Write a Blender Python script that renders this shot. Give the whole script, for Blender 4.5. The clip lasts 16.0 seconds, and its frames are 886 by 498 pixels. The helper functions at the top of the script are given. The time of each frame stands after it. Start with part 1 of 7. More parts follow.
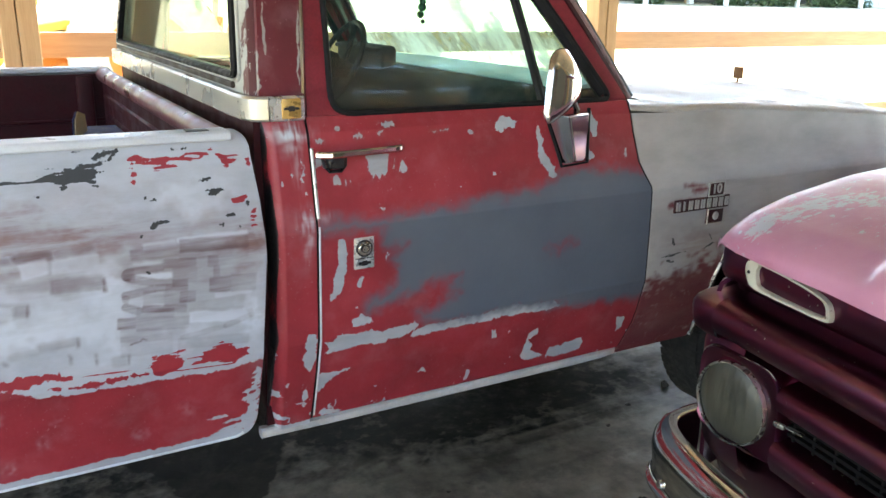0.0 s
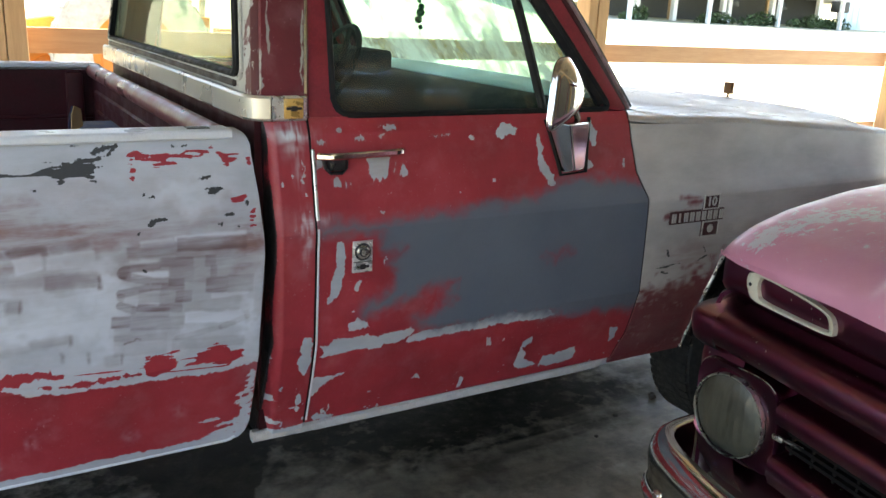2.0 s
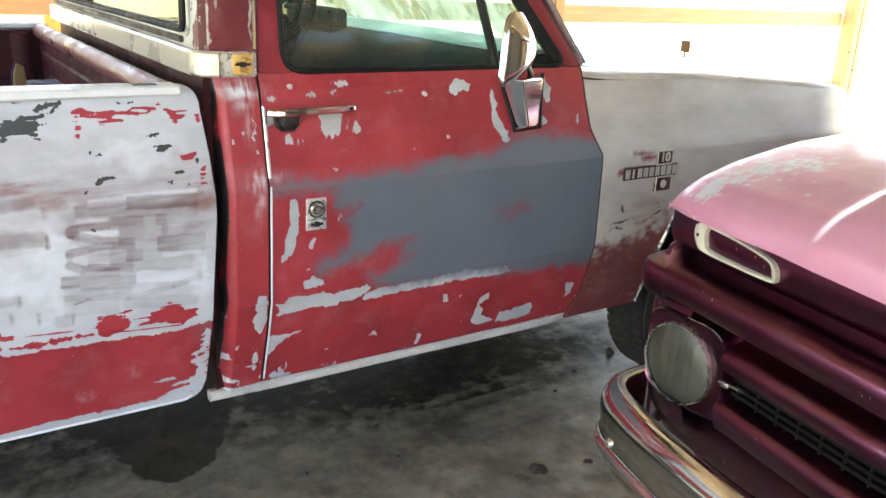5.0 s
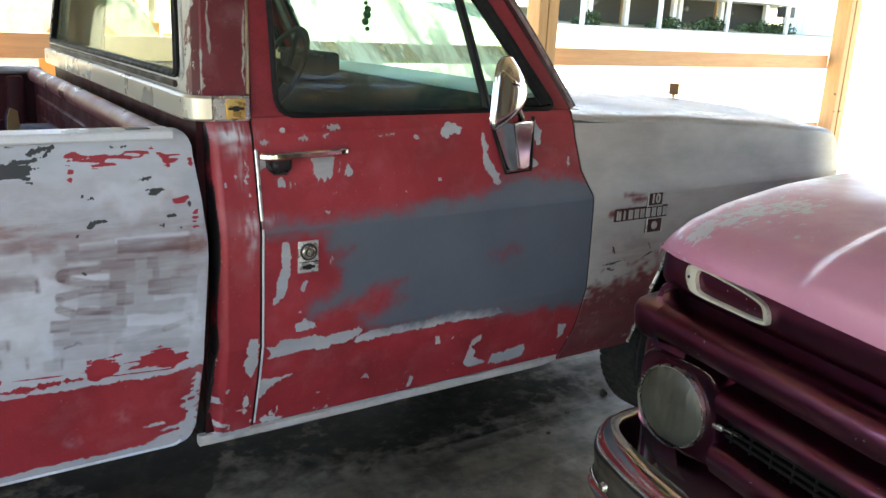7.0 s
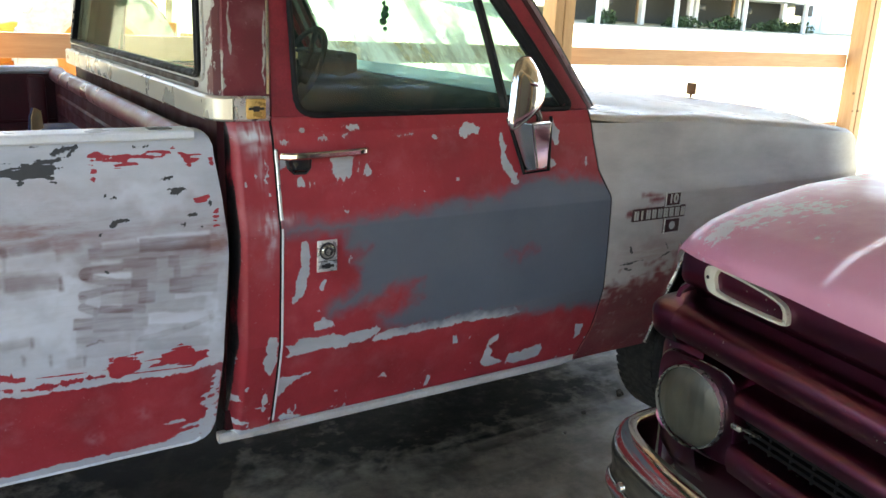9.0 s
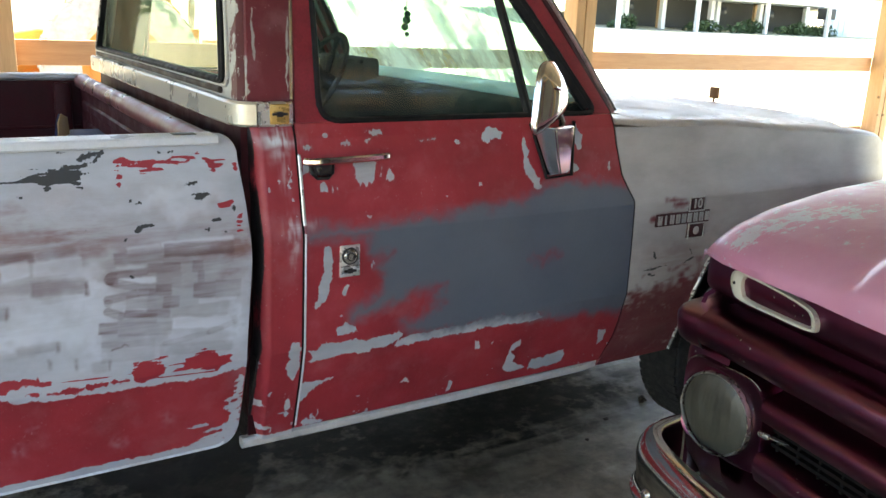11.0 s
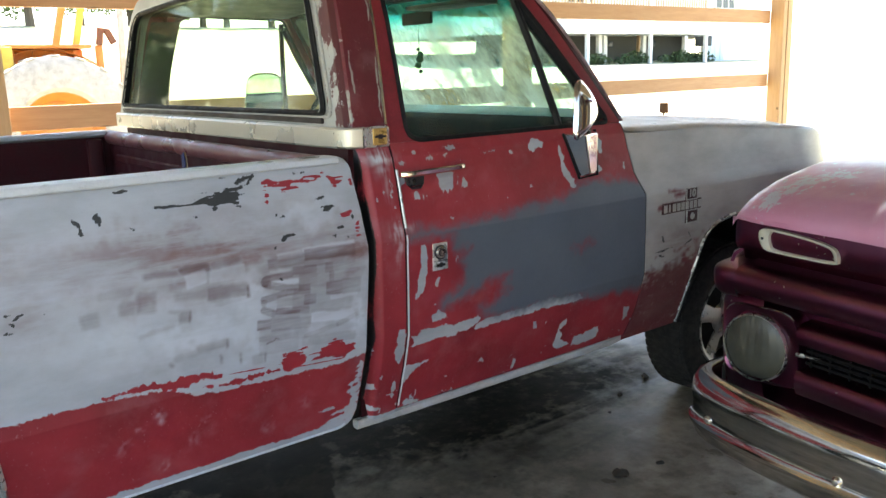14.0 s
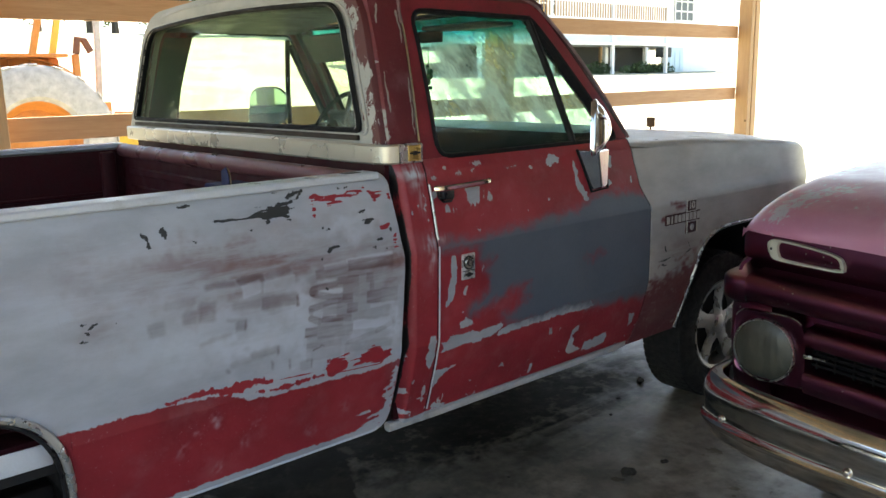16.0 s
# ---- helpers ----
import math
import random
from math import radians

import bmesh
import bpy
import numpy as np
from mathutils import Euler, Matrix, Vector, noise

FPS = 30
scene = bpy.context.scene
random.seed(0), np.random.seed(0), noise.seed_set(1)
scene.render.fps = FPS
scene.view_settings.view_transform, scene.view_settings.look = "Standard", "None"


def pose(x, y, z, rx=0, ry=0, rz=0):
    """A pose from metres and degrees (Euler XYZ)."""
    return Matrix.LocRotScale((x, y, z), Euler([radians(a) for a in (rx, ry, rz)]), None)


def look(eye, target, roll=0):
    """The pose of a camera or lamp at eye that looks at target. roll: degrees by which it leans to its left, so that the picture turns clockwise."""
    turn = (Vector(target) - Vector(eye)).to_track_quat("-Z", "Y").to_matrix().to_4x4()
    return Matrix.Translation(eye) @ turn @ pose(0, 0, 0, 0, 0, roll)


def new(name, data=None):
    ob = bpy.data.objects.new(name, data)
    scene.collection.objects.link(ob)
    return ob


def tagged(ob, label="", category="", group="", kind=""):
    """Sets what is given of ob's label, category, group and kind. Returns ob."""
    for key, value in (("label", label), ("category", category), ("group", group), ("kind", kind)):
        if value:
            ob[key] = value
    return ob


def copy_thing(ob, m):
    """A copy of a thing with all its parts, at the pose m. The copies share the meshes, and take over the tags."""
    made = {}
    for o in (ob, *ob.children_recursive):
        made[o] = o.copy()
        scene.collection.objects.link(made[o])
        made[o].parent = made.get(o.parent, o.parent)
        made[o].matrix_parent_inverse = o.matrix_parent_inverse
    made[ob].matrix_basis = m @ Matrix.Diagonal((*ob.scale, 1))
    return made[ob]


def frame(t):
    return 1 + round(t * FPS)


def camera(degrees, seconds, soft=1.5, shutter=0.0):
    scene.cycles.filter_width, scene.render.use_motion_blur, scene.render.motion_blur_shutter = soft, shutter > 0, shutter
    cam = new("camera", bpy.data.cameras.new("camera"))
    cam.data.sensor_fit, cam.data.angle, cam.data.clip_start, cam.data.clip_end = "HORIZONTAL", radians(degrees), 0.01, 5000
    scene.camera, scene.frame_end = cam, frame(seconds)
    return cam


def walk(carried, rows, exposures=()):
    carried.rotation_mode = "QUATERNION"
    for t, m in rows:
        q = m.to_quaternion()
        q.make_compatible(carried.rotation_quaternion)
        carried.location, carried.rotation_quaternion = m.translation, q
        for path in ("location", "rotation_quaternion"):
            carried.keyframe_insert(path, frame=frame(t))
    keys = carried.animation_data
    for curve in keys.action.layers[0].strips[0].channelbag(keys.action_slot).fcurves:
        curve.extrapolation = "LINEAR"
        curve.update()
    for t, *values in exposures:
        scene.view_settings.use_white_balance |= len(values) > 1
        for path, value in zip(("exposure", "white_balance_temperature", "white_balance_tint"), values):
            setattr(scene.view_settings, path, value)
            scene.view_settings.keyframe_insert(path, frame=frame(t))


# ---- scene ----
cam = camera(56.4, 16.0)
PATH = [
    (0, (-0.68, -1.826, 1.525), (0.262, -0.157, 0.952), 1.0),
    (0.5, (-0.719, -1.827, 1.534), (0.189, -0.119, 1.029), 1.0),
    (1, (-0.713, -1.815, 1.523), (0.24, -0.129, 1.026), 1.3),
    (1.5, (-0.704, -1.794, 1.517), (0.291, -0.14, 0.992), 1.6),
    (2, (-0.719, -1.789, 1.511), (0.271, -0.141, 0.96), 2.8),
    (2.5, (-0.732, -1.796, 1.496), (0.196, -0.122, 0.917), 3.0),
    (3, (-0.735, -1.802, 1.485), (0.11, -0.098, 0.866), 2.3),
    (3.5, (-0.706, -1.806, 1.473), (0.152, -0.128, 0.804), 1.8),
    (4, (-0.718, -1.818, 1.478), (0.186, -0.174, 0.786), 2.3),
    (4.5, (-0.709, -1.821, 1.483), (0.271, -0.21, 0.816), 2.6),
    (4.7, (-0.7, -1.819, 1.489), (0.331, -0.234, 0.839), 2.5),
    (7, (-0.698, -1.819, 1.499), (0.377, -0.22, 0.965), 2.7),
    (7.5, (-0.7, -1.826, 1.504), (0.367, -0.22, 0.975), 2.4),
    (8, (-0.707, -1.827, 1.501), (0.348, -0.213, 0.971), 2.2),
    (8.5, (-0.711, -1.825, 1.5), (0.334, -0.206, 0.965), 2.5),
    (9, (-0.71, -1.819, 1.501), (0.336, -0.202, 0.964), 2.6),
    (9.2, (-0.715, -1.821, 1.5), (0.334, -0.206, 0.959), 2.4),
    (11.5, (-0.714, -1.805, 1.498), (0.271, -0.147, 0.966), 1.7),
    (12, (-0.771, -1.786, 1.474), (0.179, -0.115, 0.92), -0.2),
    (12.5, (-0.834, -1.741, 1.464), (0.108, -0.036, 1.008), -1.8),
    (13, (-0.935, -1.821, 1.458), (0.103, -0.183, 0.967), -1.5),
    (13.5, (-1.094, -1.908, 1.447), (-0.022, -0.276, 1.014), -3.7),
    (14, (-1.331, -1.889, 1.451), (-0.131, -0.345, 1.032), -1.7),
    (14.5, (-1.514, -1.862, 1.471), (-0.281, -0.343, 1.052), -1.9),
    (15, (-1.538, -1.872, 1.489), (-0.274, -0.373, 1.096), -1.6),
    (15.5, (-1.556, -1.869, 1.498), (-0.27, -0.382, 1.132), -1.7),
    (16, (-1.567, -1.857, 1.49), (-0.292, -0.369, 1.088), -1.3),
]
EXPOSURES = [(0, 3.28, 7200, 10), (0.5, 2.84, 7200, 10), (1, 2.75, 7200, 10), (2, 2.8, 7200, 10), (2.5, 2.93, 7300, 10), (3, 3.23, 7500, 10), (3.5, 3.65, 7800, 10), (4.7, 3.84, 7900, 10), (6.8, 2.96, 7200, 10), (9, 2.96, 7200, 10), (12, 2.87, 7200, 10), (13.5, 2.78, 7200, 10), (14.5, 2.68, 7100, 10), (15, 2.54, 7100, 10), (16, 2.2, 7100, 10)]
walk(cam, [(t, look(eye, target, roll)) for t, eye, target, roll in PATH], EXPOSURES)

# ---- world, sun, exposure ----
world = bpy.data.worlds.new("world")
scene.world = world
world.use_nodes = True
wt = world.node_tree
sky = wt.nodes.new("ShaderNodeTexSky")
sky.sky_type, sky.sun_disc = "NISHITA", False
sky.sun_elevation, sky.sun_rotation = radians(58), radians(40)
wt.links.new(sky.outputs[0], wt.nodes["Background"].inputs[0])
wt.nodes["Background"].inputs[1].default_value = 0.15
sun_data = bpy.data.lights.new("sun", "SUN")
sun_data.energy, sun_data.angle, sun_data.color = 5.0, radians(0.5), (1.0, 0.95, 0.86)
sun = new("sun", sun_data)
sun.matrix_world = look((20, 24, 50), (0, 0, 0))

W = 2.08          # width of the red truck


# ---- material helpers ----
def mk(name, color=(0.5, 0.5, 0.5), rough=0.5, metal=0.0, **more):
    m = bpy.data.materials.new(name)
    m.use_nodes = True
    nt = m.node_tree
    b = nt.nodes["Principled BSDF"]
    b.inputs["Base Color"].default_value = (*color, 1)
    b.inputs["Roughness"].default_value = rough
    b.inputs["Metallic"].default_value = metal
    for k, v in more.items():
        b.inputs[k.replace("_", " ")].default_value = v
    return m, nt, b


def nd(nt, kind, inputs=(), **props):
    n = nt.nodes.new("ShaderNode" + kind)
    for k, v in props.items():
        setattr(n, k, v)
    for k, v in dict(inputs).items():
        if isinstance(v, bpy.types.NodeSocket):
            nt.links.new(v, n.inputs[k])
        else:
            n.inputs[k].default_value = v
    return n


def coords(nt, scale=(1, 1, 1), space="Object"):
    tc = nd(nt, "TexCoord")
    return nd(nt, "Mapping", {"Vector": tc.outputs[space], "Scale": scale}).outputs[0]


def noise_of(nt, scale, detail=4.0, rough=0.55, stretch=(1, 1, 1), dist=0.0):
    return nd(nt, "TexNoise", {"Vector": coords(nt, stretch), "Scale": scale, "Detail": detail, "Roughness": rough, "Distortion": dist}).outputs["Fac"]


def ramp(nt, fac, stops):
    r = nd(nt, "ValToRGB", {"Fac": fac})
    while len(r.color_ramp.elements) < len(stops):
        r.color_ramp.elements.new(0.5)
    for e, (p, c) in zip(r.color_ramp.elements, stops):
        e.position, e.color = p, (*c, 1) if len(c) == 3 else c
    return r.outputs["Color"]


def math_(nt, op, a, b=0.0, c=0.0, clamp=False):
    return nd(nt, "Math", {0: a, 1: b, 2: c}, operation=op, use_clamp=clamp).outputs[0]


def mix(nt, fac, a, b, blend="MIX"):
    n = nd(nt, "Mix", data_type="RGBA", blend_type=blend)
    for i, v in ((0, fac), (6, a), (7, b)):
        if isinstance(v, bpy.types.NodeSocket):
            nt.links.new(v, n.inputs[i])
        else:
            n.inputs[i].default_value = v if i == 0 else (*v, 1)
    return n.outputs[2]


def remap(nt, v, lo, hi, a=0.0, b=1.0, smooth=True):
    n = nd(nt, "MapRange", {"Value": v, "From Min": lo, "From Max": hi, "To Min": a, "To Max": b})
    n.interpolation_type = "SMOOTHSTEP" if smooth else "LINEAR"
    return n.outputs[0]


def bump(nt, b, height, strength=0.3, distance=0.01):
    n = nd(nt, "Bump", {"Height": height, "Strength": strength, "Distance": distance})
    nt.links.new(n.outputs[0], b.inputs["Normal"])


def plain(name, color, rough=0.6, metal=0.0, vary=0.25, scale=9.0, bumpy=0.1, rvary=0.15, **more):
    """A surface of one paint or stuff, uneven at two scales."""
    m, nt, b = mk(name, color, rough, metal, **more)
    big, fine = noise_of(nt, scale, 5), noise_of(nt, scale * 14, 3)
    both = math_(nt, "ADD", math_(nt, "MULTIPLY", big, 0.65), math_(nt, "MULTIPLY", fine, 0.35))
    dark, light = tuple(c * (1 - vary) for c in color), tuple(min(1, c * (1 + vary)) for c in color)
    nt.links.new(ramp(nt, both, [(0.3, dark), (0.7, light)]), b.inputs["Base Color"])
    nt.links.new(remap(nt, big, 0.3, 0.7, max(0.02, rough - rvary), min(1, rough + rvary)), b.inputs["Roughness"])
    if bumpy:
        bump(nt, b, fine, bumpy, 0.004)
    return m


# ---- paint of the red truck: coats laid over each other by fields on the panels ----
def truck_paint(name, red, primer, rough=0.55, soft=0.09, bare=(0.030, 0.033, 0.036)):
    m, nt, b = mk(name, red, rough)
    big = noise_of(nt, 5, 5)
    fine = noise_of(nt, 110, 8, 0.75, (1, 1, 0.6), 0.2)
    grit = noise_of(nt, 260, 3)
    scr = noise_of(nt, 30, 4, 0.6, (1, 1, 0.12))
    wob = math_(nt, "ADD", math_(nt, "MULTIPLY", math_(nt, "SUBTRACT", fine, 0.5), 1.0), math_(nt, "MULTIPLY", math_(nt, "SUBTRACT", scr, 0.5), 0.7))

    def field(attr):
        return nd(nt, "Attribute", attribute_name=attr).outputs["Fac"]

    def coat(below, attr, color, hard=soft, wobble=1.0, amount=1.0, vary=None):
        v = math_(nt, "MULTIPLY_ADD", wob, wobble, field(attr))
        f = math_(nt, "MULTIPLY", remap(nt, v, -hard, hard), amount)
        if vary:
            f = math_(nt, "MULTIPLY", f, vary)
        return mix(nt, f, below, color)

    r2 = tuple(c * 0.72 for c in red)
    r3 = tuple(min(1, c * 1.15 + 0.02) for c in red)
    col = ramp(nt, big, [(0.3, r2), (0.55, red), (0.75, r3)])
    # dusty bloom on the old red
    bloom = remap(nt, noise_of(nt, 9, 5, 0.6), 0.50, 0.74, 0.015, 0.15)
    col = mix(nt, bloom, col, (0.5, 0.33, 0.34))
    dust = remap(nt, noise_of(nt, 150, 3, 0.6), 0.66, 0.72, 0, 0.45)
    col = mix(nt, math_(nt, "MULTIPLY", dust, remap(nt, noise_of(nt, 4, 3), 0.4, 0.6)), col, (0.48, 0.36, 0.36))
    p2 = tuple(c * 0.76 for c in primer)
    prim = ramp(nt, noise_of(nt, 7, 6, 0.6, (0.6, 1, 1.4)), [(0.32, p2), (0.62, primer)])
    prim = mix(nt, remap(nt, grit, 0.55, 0.8, 0, 0.22), prim, tuple(c * 0.6 for c in primer))
    col = coat(col, "primer", prim)
    streak = noise_of(nt, 9, 6, 0.65, (0.5, 1, 3.2), 0.3)
    thin = remap(nt, streak, 0.34, 0.62, 0.25, 1.0)
    col = mix(nt, math_(nt, "MULTIPLY", math_(nt, "MAXIMUM", field("haze"), 0.0, clamp=True), thin), col, (0.22, 0.125, 0.12))
    sm = math_(nt, "MULTIPLY", math_(nt, "MAXIMUM", field("smear"), 0.0, clamp=True), remap(nt, noise_of(nt, 22, 6, 0.65, (0.25, 1, 2.4)), 0.3, 0.62, 0.6, 1.0))
    col = mix(nt, math_(nt, "MULTIPLY", math_(nt, "MAXIMUM", field("bright"), 0.0, clamp=True), remap(nt, streak, 0.3, 0.6, 0.5, 1.0)), col, tuple(min(1, c * 1.36) for c in primer))
    col = mix(nt, sm, col, (0.128, 0.072, 0.078))
    gray = ramp(nt, noise_of(nt, 4, 4), [(0.3, (0.098, 0.118, 0.152)), (0.7, (0.122, 0.143, 0.178))])
    col = coat(col, "gray", gray, 0.9, 0.22)
    col = coat(col, "redtop", red)
    col = coat(col, "chip", bare, 0.15, 0.9)
    nt.links.new(col, b.inputs["Base Color"])
    nt.links.new(remap(nt, fine, 0.3, 0.7, rough - 0.08, rough + 0.12), b.inputs["Roughness"])
    h = math_(nt, "ADD", math_(nt, "MULTIPLY", grit, 0.25), remap(nt, math_(nt, "MULTIPLY_ADD", wob, 1.0, field("primer")), -0.2, 0.2, 1.0, 0.0))
    bump(nt, b, h, 0.10, 0.003)
    return m


RED = (0.33, 0.022, 0.036)
PAINT_BED = truck_paint("bed paint, red under pale primer", RED, (0.475, 0.51, 0.575), 0.50)
PAINT_CAB = truck_paint("cab paint, red with primer chips", RED, (0.44, 0.475, 0.52), 0.48, 0.09, (0.010, 0.010, 0.011))
PAINT_FENDER = truck_paint("fender paint, gray primer over red", (0.17, 0.020, 0.031), (0.50, 0.485, 0.475), 0.40, 0.8)
PAINT_WHITE = plain("aged white cab paint", (0.44, 0.43, 0.39), 0.5, vary=0.2, scale=14)
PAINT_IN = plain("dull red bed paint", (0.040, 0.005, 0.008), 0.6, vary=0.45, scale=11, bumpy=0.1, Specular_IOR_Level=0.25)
PAINT_RAIL = plain("worn pink-red bed rail", (0.17, 0.062, 0.065), 0.36, vary=0.18, scale=8, bumpy=0.02)
BAND = plain("satin ivory metal trim", (0.60, 0.575, 0.50), 0.30, 0.55, vary=0.025, scale=6, bumpy=0.03, rvary=0.05)
BAND_END = plain("bright brushed metal trim", (0.72, 0.72, 0.70), 0.25, 0.75, vary=0.06, scale=20)
CHROME = plain("chrome", (0.62, 0.62, 0.61), 0.08, 1.0, vary=0.05, scale=18, bumpy=0.02, rvary=0.05)
CHROME_OLD = plain("old pitted chrome", (0.70, 0.675, 0.63), 0.10, 1.0, vary=0.12, scale=25, bumpy=0.015, rvary=0.04)
RUBBER = plain("black rubber", (0.008, 0.008, 0.009), 0.6, vary=0.1, scale=30, bumpy=0.0, Specular_IOR_Level=0.22)
TYRE = plain("tyre rubber", (0.009, 0.009, 0.010), 0.8, vary=0.4, scale=40, bumpy=0.4)
ALLOY = plain("cast alloy", (0.45, 0.435, 0.42), 0.36, 0.8, vary=0.12, scale=22)
DARK = plain("dark painted steel", (0.012, 0.012, 0.013), 0.75, vary=0.5, scale=12)
PLASTIC = plain("black dash plastic", (0.012, 0.015, 0.016), 0.8, vary=0.3, scale=20, Specular_IOR_Level=0.2)
# pad colour raised to carry sky light coming through the windshield
DASH_TOP = plain("turquoise dash pad paled for sky light", (0.36, 0.50, 0.54), 0.45, vary=0.2, scale=10)
SEAT = plain("dark gray-green vinyl", (0.05, 0.06, 0.055), 0.6, vary=0.3, scale=12)
GOLD = plain("gold badge enamel", (0.62, 0.40, 0.13), 0.3, 0.5, vary=0.15, scale=40)
PLATE = plain("brushed steel plate", (0.62, 0.63, 0.63), 0.3, 0.6, vary=0.1, scale=40)
INK = plain("black enamel", (0.012, 0.012, 0.014), 0.4, vary=0.2, scale=40)
SILVER = plain("silver plastic letters", (0.46, 0.45, 0.43), 0.42, 0.3, vary=0.1, scale=60)
LAMP_RING = plain("tarnished lamp ring", (0.34, 0.32, 0.28), 0.3, 0.8, vary=0.3, scale=40)
BADGE_RED = plain("faded badge maroon", (0.05, 0.012, 0.015), 0.5, vary=0.4, scale=60)


# paint wear on the red truck's side, as strokes (x0, z0, x1, z1, half width) and one outline (x, z)
DOOR_TOP = [(0.447, 1.202, 0.449, 1.193, 0.0065), (0.584, 1.218, 0.585, 1.212, 0.0101), (0.537, 1.21, 0.575, 1.218, 0.0134), (0.668, 1.202, 0.669, 1.118, 0.0086), (0.673, 1.12, 0.705, 1.061, 0.0121), (0.855, 1.227, 0.861, 1.164, 0.0108), (0.831, 1.117, 0.847, 1.108, 0.0108), (0.972, 1.118, 0.971, 1.102, 0.0056), (0.512, 1.084, 0.512, 1.08, 0.004), (0.372, 1.032, 0.375, 1.032, 0.003)]
CORNER_MARKS = [(-0.024, 1.17, -0.016, 1.14, 0.0012), (-0.016, 1.14, -0.026, 1.115, 0.0012), (-0.026, 1.115, -0.014, 1.07, 0.0013), (-0.075, 1.13, -0.075, 1.10, 0.002), (-0.05, 1.14, -0.05, 1.12, 0.0018), (-0.023, 0.717, -0.028, 0.636, 0.0125), (-0.026, 0.556, -0.029, 0.493, 0.0049), (-0.12, 0.554, -0.091, 0.546, 0.008), (-0.109, 0.679, -0.107, 0.645, 0.0031), (-0.129, 0.476, -0.074, 0.474, 0.0066), (-0.075, 0.587, -0.077, 0.569, 0.0032), (-0.085, 0.99, -0.03, 0.996, 0.0008)]
GRAY = [(0.003, 1.008), (0.086, 1.003), (0.208, 1.002), (0.371, 1.01), (0.531, 1.019), (0.704, 1.045), (0.746, 1.069), (0.85, 1.072), (0.97, 1.068), (1.037, 1.048), (1.085, 1.001), (1.098, 0.848), (1.111, 0.713), (1.089, 0.635), (0.781, 0.667), (0.572, 0.684), (0.46, 0.677), (0.305, 0.7), (0.278, 0.726), (0.362, 0.745), (0.367, 0.802), (0.34, 0.817), (0.274, 0.799), (0.209, 0.778), (0.123, 0.766), (0.145, 0.795), (0.207, 0.822), (0.225, 0.868), (0.206, 0.893), (0.246, 0.926), (0.182, 0.933), (0.175, 0.974), (0.013, 0.99)]
BED_DARK = [(-0.481, 1.197, -0.437, 1.207, 0.0040), (-0.45, 1.19, -0.435, 1.203, 0.004), (-0.772, 1.204, -0.744, 1.203, 0.0023), (-0.872, 1.151, -0.858, 1.14, 0.0045), (-0.819, 1.16, -0.817, 1.141, 0.0061), (-0.859, 1.133, -0.857, 1.12, 0.003), (-0.752, 1.125, -0.739, 1.119, 0.0023), (-0.535, 1.214, -0.50, 1.213, 0.002), (-0.60, 1.128, -0.592, 1.126, 0.002)]
BED_CHIPS = [(-0.44, 1.208, -0.427, 1.207, 0.0028), (-0.324, 1.205, -0.283, 1.205, 0.0018), (-0.268, 1.131, -0.244, 1.136, 0.0028), (-0.258, 1.11, -0.234, 1.108, 0.0021), (-0.243, 1.101, -0.218, 1.106, 0.0057), (-0.379, 1.038, -0.372, 1.047, 0.0056), (-0.369, 1.046, -0.346, 1.049, 0.0035), (-0.215, 1.049, -0.195, 1.051, 0.0036), (-0.231, 1.033, -0.221, 1.029, 0.0022), (-0.187, 1.021, -0.186, 1.021, 0.0043), (-0.483, 1.056, -0.478, 1.053, 0.0021), (-0.405, 1.023, -0.399, 1.028, 0.0028), (-0.386, 1.101, -0.38, 1.109, 0.0021), (-0.375, 1.099, -0.364, 1.1, 0.0021)]
BED_SPOTS_B = [(-1.038, 0.976, -1.026, 0.976, 0.0022), (-1.021, 0.965, -1.004, 0.974, 0.0022), (-1.028, 0.957, -1.023, 0.953, 0.0022), (-1.039, 0.938, -1.028, 0.935, 0.0022), (-0.959, 0.964, -0.957, 0.963, 0.0015), (-0.402, 0.946, -0.393, 0.941, 0.0025), (-0.165, 1.075, -0.161, 1.069, 0.0053)]
WHITE_STROKE = [(-0.512, 0.694, -0.398, 0.689, 0.0119), (-0.386, 0.679, -0.211, 0.677, 0.0075), (-0.211, 0.677, -0.164, 0.678, 0.0046)]
EDGE_WHITE = [(-0.202, 0.47, -0.277, 0.457, 0.0146), (-0.279, 0.528, -0.232, 0.523, 0.0045), (-0.297, 0.454, -0.449, 0.459, 0.0065)]
TORN = random.Random(12)
for z in np.linspace(0.47, 0.655, 25):
    reach = float(np.interp(z, [0.47, 0.50, 0.56, 0.66], [0.105, 0.080, 0.038, 0.020])) * TORN.uniform(0.35, 1.25)
    EDGE_WHITE.append((-0.15, float(z), -0.150 - 0.03 * (z < 0.5) - reach, float(z) - reach * TORN.uniform(0.05, 0.25), TORN.uniform(0.003, 0.0055)))
FINGERS_A = [(-0.44, 0.949, -0.362, 0.952, 0.0075, 0.75), (-0.438, 0.943, -0.43, 0.94, 0.0125, 0.8), (-0.439, 0.936, -0.385, 0.918, 0.008, 0.65), (-0.448, 0.895, -0.386, 0.905, 0.008, 0.65), (-0.449, 0.888, -0.442, 0.885, 0.0075, 0.6), (-0.45, 0.869, -0.418, 0.852, 0.008, 0.65), (-0.332, 0.775, -0.231, 0.786, 0.0055, 0.3), (-0.231, 0.786, -0.171, 0.804, 0.006, 0.35), (-0.171, 0.804, -0.175, 0.819, 0.006, 0.3)]
